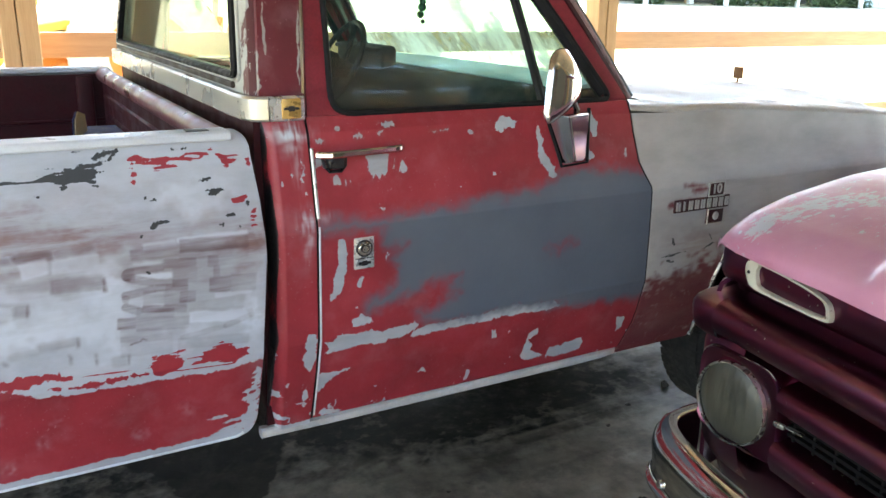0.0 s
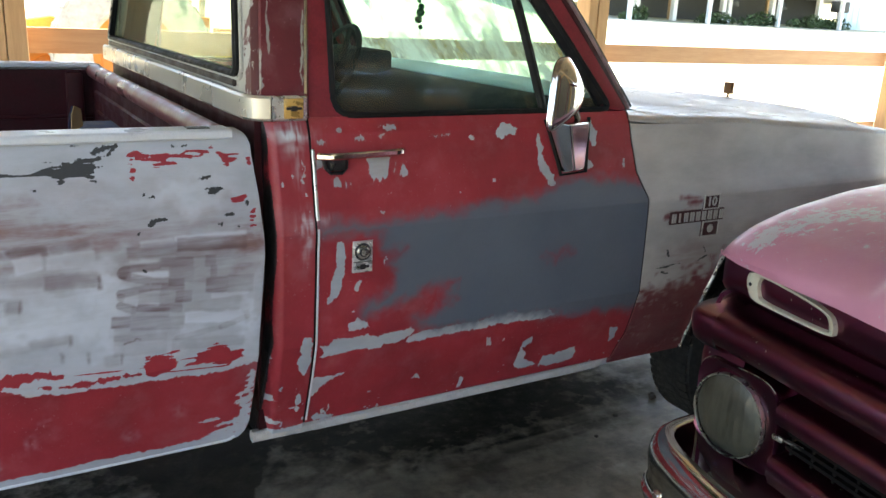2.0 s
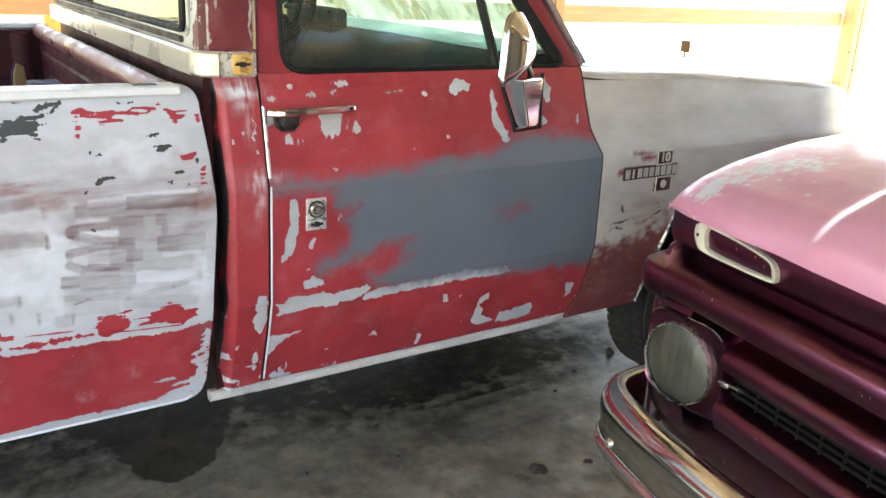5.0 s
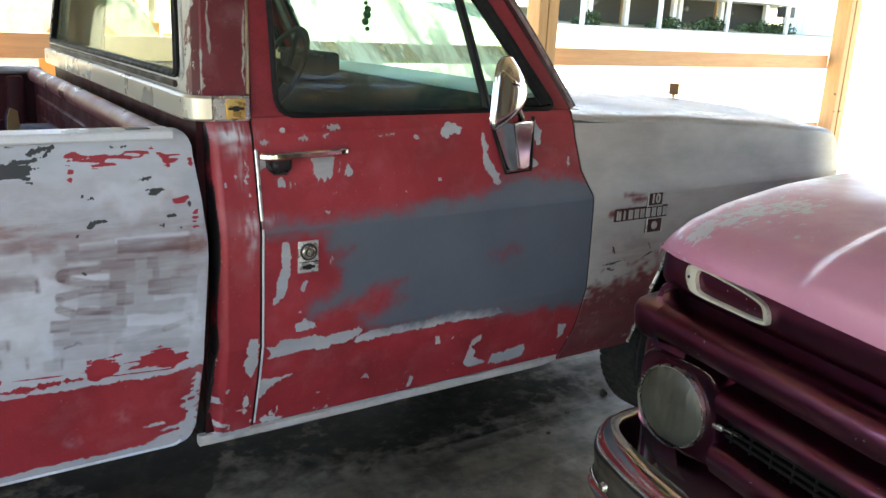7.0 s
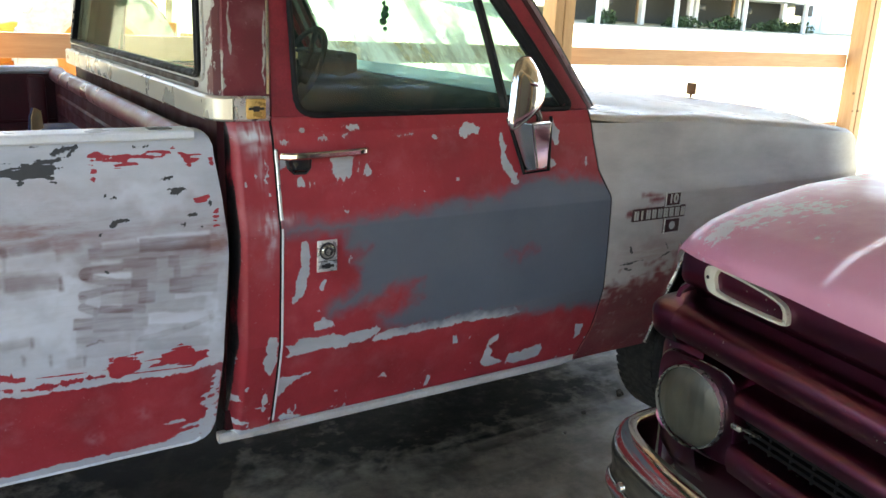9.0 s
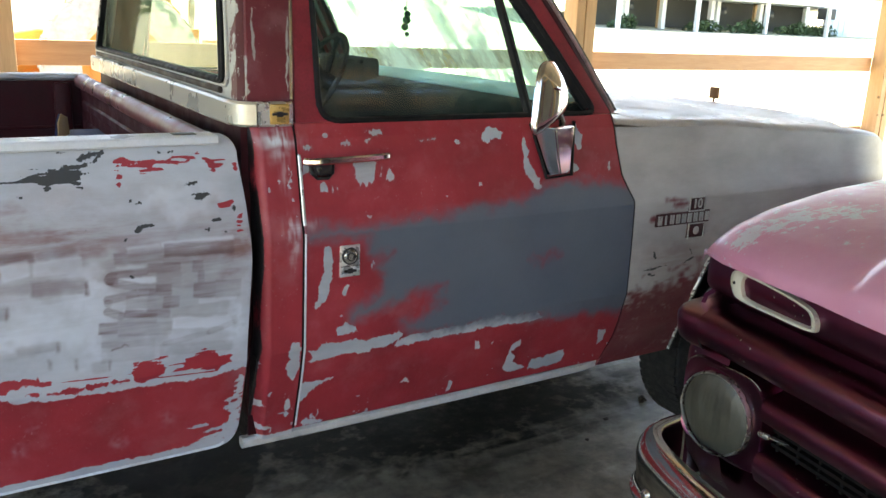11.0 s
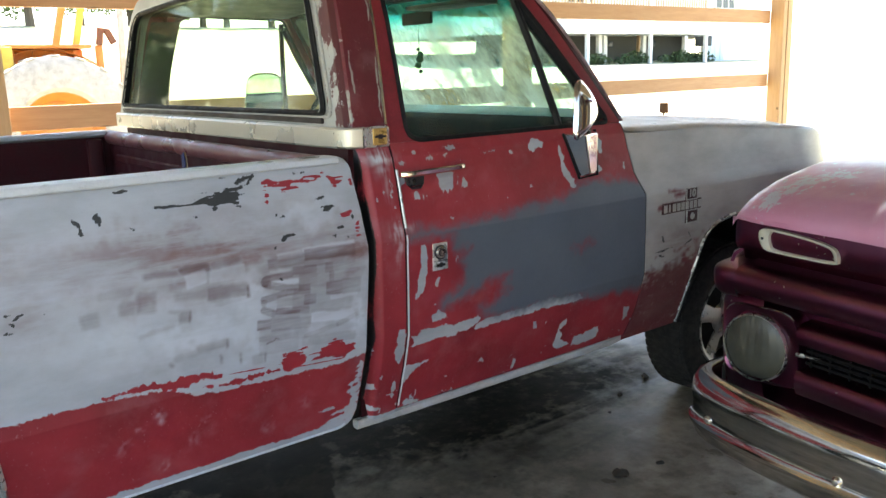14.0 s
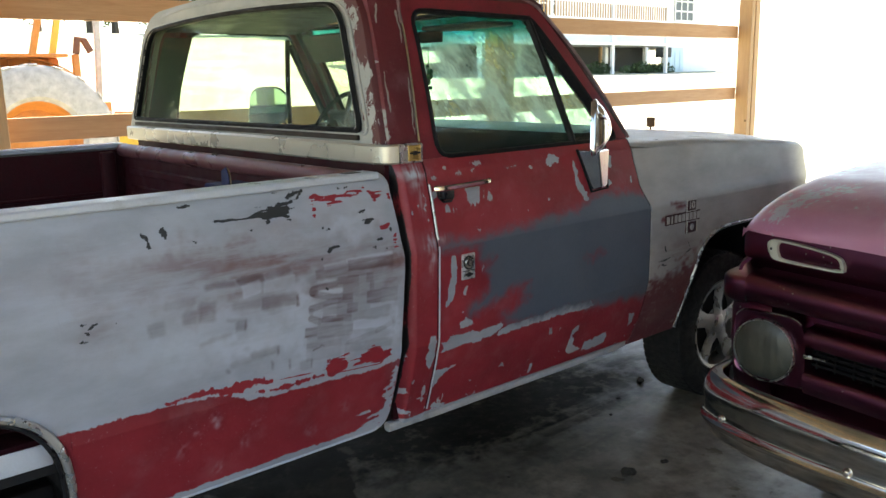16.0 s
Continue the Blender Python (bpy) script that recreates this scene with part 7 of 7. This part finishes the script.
def beam(name, lo, hi, material, label, category, bevel=0.006, kind="structure", group=""):
    bm = bmesh.new()
    box(bm, lo, hi, bevel)
    me = bpy.data.meshes.new(name)
    c = (Vector(lo) + Vector(hi)) / 2
    bmesh.ops.translate(bm, vec=-c, verts=bm.verts)
    bmesh.ops.recalc_face_normals(bm, faces=bm.faces)
    bm.to_mesh(me)
    bm.free()
    me.materials.append(material)
    ob = new(name, me)
    ob.location = c
    return tagged(ob, label, category, group, kind)


EAVE = 2.75
for x in (-4.64, -0.42, 3.72, 7.93):
    for y in (3.40, -3.12):
        for a, b in ((-0.095, -0.012), (-0.008, 0.095)):
            beam("post", (x + a, y + (0.006 if a < -0.05 else 0.0), 0.0), (x + b, y + 0.17, EAVE), PINE_UP, "square pine carport post", "post", 0.006)
for z in (0.60, 1.32, 2.04):
    for x0, x1 in ((-4.9, -0.44), (-0.435, 3.71), (3.715, 7.84)):
        beam("fence_board", (x0, 3.572, z - 0.145), (x1, 3.61, z), PINE, "horizontal pine side board", "board", 0.004)
for y in (3.44, -3.12):
    beam("header_beam", (-5.2, y, EAVE), (8.1, y + 0.09, EAVE + 0.24), PINE if y > 0 else RAFTER, "pine header beam under the rafters", "beam")


GRAY_BOARD = wood("weathered gray boards", (0.12, 0.115, 0.105), (0.21, 0.20, 0.18), (14, 14, 1.2))
BROWN_BOARD = wood("dark brown boards", (0.07, 0.05, 0.035), (0.13, 0.095, 0.065), (14, 14, 1.2))
# unseen boarded wall behind the maroon pickup, added to block side light
wall_bm = bmesh.new()
for i in range(30):
    box(wall_bm, (0.1 + i * 0.19, -3.20, 0.0), (0.1 + i * 0.19 + 0.184, -3.17, EAVE + 0.3), 0.003, 1)
tagged(part("wall_south", wall_bm, GRAY_BOARD), "weathered gray boarded wall, unseen, added to block side light", "wall", kind="structure")


# unseen boards added behind the camera to keep reflections dark
wall_bm = bmesh.new()
for i in range(44):
    box(wall_bm, (-7.6 + i * 0.19, -7.53, -0.12), (-7.6 + i * 0.19 + 0.184, -7.50, 2.6), 0.003, 1)
tagged(part("wall_yard", wall_bm, BROWN_BOARD), "dark brown boards added behind the camera for dark reflections", "wall", kind="structure")


def carport_roof():
    for i in range(22):
        x = -5.1 + i * 0.61
        bm = bmesh.new()
        box(bm, (x - 0.02, -3.3, EAVE + 0.24), (x + 0.02, 4.1, EAVE + 0.40))
        ob = part("rafter", bm, RAFTER)
        tagged(ob, "pine rafter under the roof sheet", "rafter", "rafters", "structure")
    for i in range(8):
        y = -3.2 + i * 1.02
        bm = bmesh.new()
        box(bm, (-5.3, y - 0.045, EAVE + 0.40), (8.2, y + 0.045, EAVE + 0.438))
        tagged(part("purlin", bm, PINE), "pine purlin", "purlin", "purlins", "structure")
    bm = bmesh.new()
    xs = np.arange(-5.4, 8.31, 0.05)
    rows = [[(x, y, EAVE + 0.455 + 0.012 * math.cos(2 * math.pi * i / 4)) for i, x in enumerate(xs)] for y in (-3.4, 4.2)]
    skin(bm, rows, closed=False)
    thicken(bm, 0.004)
    tagged(part("ceiling", bm, ROOF_METAL, None, "", 60), "corrugated metal carport roof", "roof", kind="structure")


carport_roof()


def house():
    hs = thing("house", (34, 27, 1.5), "white raised house with a dark underside and porch railing", "house")
    Y = 27.0
    bm = bmesh.new()
    box(bm, (24.0, Y, 3.05), (46, Y + 8, 6.6))
    part("wall", bm, WHITE_SIDING, hs, "white sided wall")
    bm = bmesh.new()
    for i in range(22):
        box(bm, (24.0, Y - 0.015, 3.08 + i * 0.16), (46, Y + 0.005, 3.225 + i * 0.16))
    part("siding", bm, WHITE_SIDING, hs)
    bm = bmesh.new()
    skin(bm, [[(23, Y - 0.8, 6.5), (23, Y + 4, 8.6), (23, Y + 8.8, 6.5)], [(47, Y - 0.8, 6.5), (47, Y + 4, 8.6), (47, Y + 8.8, 6.5)]], closed=False)
    thicken(bm, 0.12)
    part("roof", bm, ROOF_METAL, hs)
    # dark sheet under the floor: the house's own shade put into its colour
    bm = bmesh.new()
    box(bm, (24.5, Y + 1.2, 1.5), (40.5, Y + 1.4, 3.05))
    part("skirting", bm, SHADE_WALL, hs, "dark sheet for the shade under the house")
    bm = bmesh.new()
    box(bm, (40.5, Y, 1.4), (46, Y + 0.2, 3.05))
    part("skirting", bm, WHITE_SIDING, hs)
    for x in (26.0, 28.3, 31.5, 31.9, 35.0, 38.6, 40.4):
        bm = bmesh.new()
        box(bm, (x - 0.12, Y - 0.1, 1.4), (x + 0.12, Y + 0.12, 3.05), 0.01)
        part("pier", bm, WHITE_SIDING, hs, "white pier")
    for x in (27.2, 33.6, 37.2):
        bm = bmesh.new()
        box(bm, (x - 0.35, Y + 1.15, 2.45), (x + 0.35, Y + 1.19, 2.8), 0.01)
        part("vent", bm, PANE_DARK, hs)
    for x in (30.0, 42.2):
        bm = bmesh.new()
        box(bm, (x - 0.9, Y - 0.06, 4.6), (x + 0.9, Y - 0.02, 6.1))
        w = part("window", bm, PANE_DARK, hs, "white sash window")
        bm = bmesh.new()
        for i in range(4):
            box(bm, (x - 0.95 + i * 0.62, Y - 0.09, 4.55), (x - 0.87 + i * 0.62, Y - 0.06, 6.15))
        for z in (4.5, 5.05, 5.6, 6.1):
            box(bm, (x - 0.95, Y - 0.088, z), (x + 0.97, Y - 0.062, z + 0.08))
        part("sash", bm, WHITE_SIDING, w)
    bm = bmesh.new()
    box(bm, (40.75, Y - 0.05, 1.5), (42.3, Y - 0.01, 3.02), 0.02)
    dr = part("door", bm, PALE_BLUE, hs, "pale blue basement door")
    for x in (41.0, 41.5, 42.0):
        bm = bmesh.new()
        box(bm, (x - 0.12, Y - 0.075, 1.7), (x + 0.12, Y - 0.05, 2.85), 0.01)
        part("panel", bm, PALE_BLUE, dr)
    bm = bmesh.new()
    box(bm, (39.5, Y - 0.55, 2.45), (40.35, Y - 0.02, 3.0), 0.03)
    part("air_conditioner", bm, SHADE_WALL, hs, "dark boxed air conditioner")
    for x in (28.6, 32.2, 35.3):
        bm = bmesh.new()
        box(bm, (x - 0.07, Y + 0.5, 1.45), (x + 0.07, Y + 0.64, 3.05), 0.01)
        part("timber_post", bm, PINE_UP, hs, "yellowish timber post under the house")
    # porch railing
    bm = bmesh.new()
    for z in (4.25, 5.05):
        box(bm, (24.2, Y - 1.6, z), (38.3, Y - 1.5, z + 0.09))
    box(bm, (24.0, Y - 1.7, 3.02), (38.5, Y, 3.14))
    part("porch", bm, WHITE_SIDING, hs, "white porch rail and deck")
    for i in range(70):
        bm = bmesh.new()
        x = 24.4 + i * 0.2
        box(bm, (x - 0.025, Y - 1.57, 4.3), (x + 0.025, Y - 1.53, 5.08))
        part("baluster", bm, SHED, hs)
    for x in (24.2, 28.9, 33.6, 38.3):
        bm = bmesh.new()
        box(bm, (x - 0.08, Y - 1.63, 1.4), (x + 0.08, Y - 1.47, 6.5))
        part("porch_post", bm, WHITE_SIDING, hs)


house()


def leaf_cloud(bm, centre, radii, count, size, rng):
    for _ in range(count):
        while True:
            v = Vector((rng.uniform(-1, 1), rng.uniform(-1, 1), rng.uniform(-1, 1)))
            if 0.25 < v.length < 1:
                break
        p = Vector(centre) + Vector((v.x * radii[0], v.y * radii[1], v.z * radii[2]))
        a = Vector((rng.uniform(-1, 1), rng.uniform(-1, 1), rng.uniform(-1, 1))).normalized()
        b = a.cross(Vector((rng.uniform(-1, 1), rng.uniform(-1, 1), 1))).normalized()
        s = size * rng.uniform(0.6, 1.3)
        q = [bm.verts.new(p + a * s * u + b * s * 0.55 * w) for u, w in ((-1, 0), (0, -1), (1, 0), (0, 1))]
        bm.faces.new(q)


BARK = plain("bark", (0.10, 0.08, 0.06), 0.9, vary=0.4, scale=6, bumpy=0.4)
LEAF = plain("tree leaves", (0.075, 0.13, 0.035), 0.6, vary=0.5, scale=1.2)


def tree(seed):
    rng = random.Random(seed)
    t = thing("tree", (0, 0, 0), "leafy green tree at the yard's edge", "tree", "trees behind the yard")
    bm = bmesh.new()
    hgt = rng.uniform(8, 11)
    skin(bm, [[(0.28 * k * math.cos(a), 0.28 * k * math.sin(a), z) for a in np.linspace(0, 2 * math.pi, 9)[:-1]] for z, k in ((-0.6, 1.3), (1, 1.0), (hgt * 0.5, 0.7), (hgt * 0.9, 0.2))])
    for i in range(7):
        a = rng.uniform(0, 6.28)
        z = rng.uniform(2.5, hgt * 0.8)
        l = rng.uniform(1.2, 2.6)
        tube(bm, [(0, 0, z), (l * 0.5 * math.cos(a), l * 0.5 * math.sin(a), z + 0.5), (l * math.cos(a), l * math.sin(a), z + 1.2)], 0.07, 6)
    part("trunk", bm, BARK, t)
    bm = bmesh.new()
    for i in range(13):
        a = rng.uniform(0, 6.28)
        r = rng.uniform(0.2, 2.4)
        leaf_cloud(bm, (r * math.cos(a), r * math.sin(a), rng.uniform(1.8, hgt)), (rng.uniform(0.9, 1.7), rng.uniform(0.9, 1.7), rng.uniform(0.7, 1.3)), 330, 0.17, rng)
    part("crown", bm, LEAF, t)
    return t


trees = [tree(1), tree(2)]
# the last five trees are unseen, added to darken the rear glass's reflection
spots = [(i * 2.9 - 14 + (i * 37 % 5) * 0.4, 64 + (i * 53 % 9)) for i in range(28)] + [(-9, 15), (-5.5, 17.5), (-13, 17), (-7.5, 20), (-17, 13)]
for i, (x, y) in enumerate(spots):
    m4 = Matrix.Translation((x, y, lie(x, y))) @ Matrix.Rotation(i * 1.3, 4, "Z")
    if i < 2:
        trees[i].matrix_basis = m4
    else:
        copy_thing(trees[i % 2], m4)


def machine():
    """Orange and yellow backhoe tractor in the yard beyond the side boards."""
    t = thing("tractor", (1.4, 8.6, lie(1.4, 8.6)), "orange tractor with big dusty tyres and yellow loader arm", "tractor")
    z0 = lie(1.4, 8.6)

    def big_wheel(c, r, w, rim):
        bm = bmesh.new()
        lathe(bm, [(rim, -w * 0.4), (rim + 0.05, -w / 2), (r - 0.08, -w / 2), (r, -w * 0.38), (r, w * 0.38), (r - 0.08, w / 2), (rim + 0.05, w / 2), (rim, w * 0.4)], c, "y", 40)
        ty = part("wheel", bm, DUSTY_TYRE, t, "big dusty gray lugged tyre")
        for i in range(20):
            a = 2 * math.pi * i / 20
            p = Vector((c[0] + r * math.cos(a), c[1], c[2] + r * math.sin(a)))
            bm = bmesh.new()
            box(bm, p - Vector((0.05, w * 0.44, 0.012)), p + Vector((0.05, w * 0.44, 0.012)), 0.010, 1, Matrix.Rotation(-a + math.pi / 2, 3, "Y"))
            part("lug", bm, DUSTY_TYRE, ty)
        bm = bmesh.new()
        lathe(bm, [(0.0, -0.05), (0.15, -0.06), (rim - 0.1, -0.02), (rim - 0.02, -0.14), (rim + 0.01, -0.17), (rim + 0.01, 0.1), (0.0, 0.1)], c, "y", 32)
        part("rim", bm, ORANGE, ty, "orange wheel rim")

    big_wheel((1.13, 8.4, z0 + 0.86), 0.86, 0.46, 0.46)
    big_wheel((0.26, 8.7, z0 + 0.60), 0.60, 0.30, 0.30)
    bm = bmesh.new()
    box(bm, (0.72, 8.72, 1.30), (1.57, 9.5, 1.84), 0.03)
    for x in (0.80, 1.02, 1.26, 1.46):
        box(bm, (x - 0.014, 8.69, 1.34), (x + 0.014, 8.73, 1.82), 0.004, 1)
    part("body", bm, ORANGE, t, "orange sheet-metal side with upright ribs")
    # mudguard: a bent sheet over the big wheel with a flat flange
    bm = bmesh.new()
    arc = [(1.13 + 0.95 * math.cos(a), z0 + 0.86 + 0.95 * math.sin(a)) for a in np.linspace(radians(38), radians(125), 14)]
    skin(bm, [[(x, 8.62, z) for x, z in arc], [(x, 8.98, z) for x, z in arc]], closed=False)
    thicken(bm, 0.012)
    part("mudguard", bm, ORANGE, t, "bent orange mudguard over the wheel")
    bm = bmesh.new()
    box(bm, (0.66, 8.45, 1.842), (1.60, 9.5, 1.885), 0.012)
    part("flange", bm, ORANGE, t, "flat top flange")
    for i in range(3):
        bm = bmesh.new()
        box(bm, (1.12 + i * 0.07, 8.712, 1.52), (1.16 + i * 0.07, 8.718, 1.60))
        part("mark", bm, INK, t, "dark lettering bars")
    for lo, hi, mat in (((0.58, 8.40, 1.0), (0.74, 8.52, 1.86), YELLOW), ((1.66, 8.5, 1.40), (1.74, 8.58, 1.88), ORANGE), ((1.80, 8.45, 1.12), (2.04, 8.62, 1.32), ORANGE), ((2.1, 8.3, 0.95), (2.45, 8.6, 1.20), ORANGE)):
        bm = bmesh.new()
        box(bm, lo, hi, 0.02)
        part("bracket", bm, mat, t)
    for pts, mat in (([(1.19, 8.4, 1.86), (1.30, 8.4, 2.30), (1.43, 8.4, 2.75)], ORANGE), ([(1.46, 8.6, 1.86), (1.56, 8.6, 2.3), (1.70, 8.6, 2.85)], YELLOW), ([(1.70, 8.5, 1.88), (1.73, 8.5, 2.06), (1.80, 8.5, 2.04), (1.87, 8.5, 1.90)], RUST), ([(0.62, 8.46, 1.8), (0.50, 8.46, 2.2), (0.46, 8.46, 2.6)], ORANGE), ([(2.05, 9.0, 0.8), (2.12, 9.0, 1.9), (2.16, 9.0, 2.9)], DUSTY_TYRE)):
        bm = bmesh.new()
        sweep(bm, pts, rect(0.055, 0.075, 0.01))
        part("lever_arm", bm, mat, t)
    # tank and hoses at the tail
    bm = bmesh.new()
    skin(bm, [[(x + k * dx, y + k * dy, z) for dx, dy in ((-0.10, -0.08), (0.10, -0.08), (0.10, 0.08), (-0.10, 0.08))] for x, y, z, k in ((-0.06, 8.45, 1.36, 0.55), (-0.06, 8.45, 1.44, 0.9), (-0.06, 8.45, 1.68, 1.05), (-0.06, 8.45, 1.70, 0.9))], cap0=True, cap1=True)
    part("tank", bm, YELLOW, t, "yellow tapered tank")
    for i in range(4):
        bm = bmesh.new()
        x = -0.70 + i * 0.055
        tube(bm, spline([(x, 8.5, 1.05), (x - 0.05, 8.42, 1.25), (x + 0.02, 8.4, 1.42 + 0.03 * i), (x + 0.16, 8.5, 1.50), (x + 0.30, 8.6, 1.36)], 5), 0.016, 8)
        part("hose", bm, RUBBER, t, "black hydraulic hose")
    bm = bmesh.new()
    sweep(bm, [(-0.75, 8.6, 0.5), (-0.20, 8.6, 1.10), (0.30, 8.6, 1.20), (0.75, 8.6, 1.15)], rect(0.10, 0.16, 0.02))
    part("drawbar", bm, YELLOW, t, "yellow linkage beam")
    bm = bmesh.new()
    box(bm, (1.7, 8.7, 0.6), (4.4, 9.3, 0.95), 0.04)
    part("chassis", bm, YELLOW, t)

machine()


def bush(x, y, seed):
    rng = random.Random(seed)
    t = thing("bush", (x, y, lie(x, y)), "dark green shrub beside the raised house", "bush", "shrubs at the house")
    bm = bmesh.new()
    z = lie(x, y)
    for i in range(5):
        leaf_cloud(bm, (x + rng.uniform(-0.9, 0.9), y + rng.uniform(-0.3, 0.3), z + rng.uniform(0.1, 0.35)), (0.65, 0.4, rng.uniform(0.2, 0.4)), 110, 0.10, rng)
    part("leaves", bm, GREEN_DARK, t)
    bm = bmesh.new()
    for i in range(4):
        a = rng.uniform(0, 6.28)
        tube(bm, [(x, y, z - 0.1), (x + 0.4 * math.cos(a), y + 0.2 * math.sin(a), z + 0.5)], 0.02, 5)
    part("stems", bm, BARK, t)


for i, (x, y) in enumerate([(25.2, 26.1), (29.8, 26.2), (33.0, 26.0), (36.6, 26.0), (39.2, 26.2)]):
    bush(x, y, 40 + i)


def clod(x, y, s, seed):
    rng = random.Random(seed)
    bm = bmesh.new()
    for i in range(5):
        m = Matrix.Translation((x + rng.uniform(-s, s) * 0.6, y + rng.uniform(-s, s) * 0.6, s * 0.45)) @ Matrix.Diagonal((s * rng.uniform(0.5, 1), s * rng.uniform(0.5, 1), s * rng.uniform(0.4, 0.8), 1))
        bmesh.ops.create_icosphere(bm, subdivisions=2, radius=1, matrix=m)
    for v in bm.verts:
        v.co += Vector((rng.uniform(-1, 1), rng.uniform(-1, 1), rng.uniform(-1, 1))) * s * 0.12
        v.co.z = max(0.001, v.co.z)
    tagged(part("dirt_clod", bm, DIRT), "small dark clod of dirt on the concrete", "dirt", "clods on the floor")


DIRT = plain("dark dirt", (0.035, 0.028, 0.02), 0.9, vary=0.5, scale=60, bumpy=0.4)
for i, (x, y, s) in enumerate([(0.85, -0.10, 0.022), (1.03, -0.13, 0.012), (1.684, 0.46, 0.018), (1.431, 0.40, 0.008), (1.25, 0.30, 0.007), (0.2, 0.25, 0.006), (1.75, -0.1, 0.008), (0.5, 0.2, 0.005)]):
    clod(x, y, s, i)


# papers in the bed
def bed_litter():
    c = thing("carton", (-0.41, 0.45, 0.712), "dark blue carton with an open cardboard flap in the truck bed", "box")
    bm = bmesh.new()
    box(bm, (-0.465, 0.34, 0.712), (-0.355, 0.56, 1.192), 0.004, 1)
    part("body", bm, BLUE, c)
    for name, dx, mat, lab in (("flap", -0.0025, BLUE, "blue printed face"), ("flap_lining", 0.0025, CARD, "bare brown cardboard face")):
        bm = bmesh.new()
        turn = Matrix.Rotation(radians(-17), 4, "Z")
        for p in ((-0.075, 1.185), (0.075, 1.185), (0.06, 1.235), (-0.02, 1.252), (-0.06, 1.235)):
            bm.verts.new(Vector((-0.462, 0.41, p[1])) + turn @ Vector((dx, p[0], 0)))
        bm.faces.new(bm.verts[:])
        thicken(bm, 0.002)
        part(name, bm, mat, c, lab)


CARD = plain("brown cardboard", (0.42, 0.30, 0.17), 0.8, vary=0.15, scale=20)
BLUE = plain("dark blue printed carton", (0.016, 0.022, 0.085), 0.85, vary=0.5, scale=18)
bed_litter()
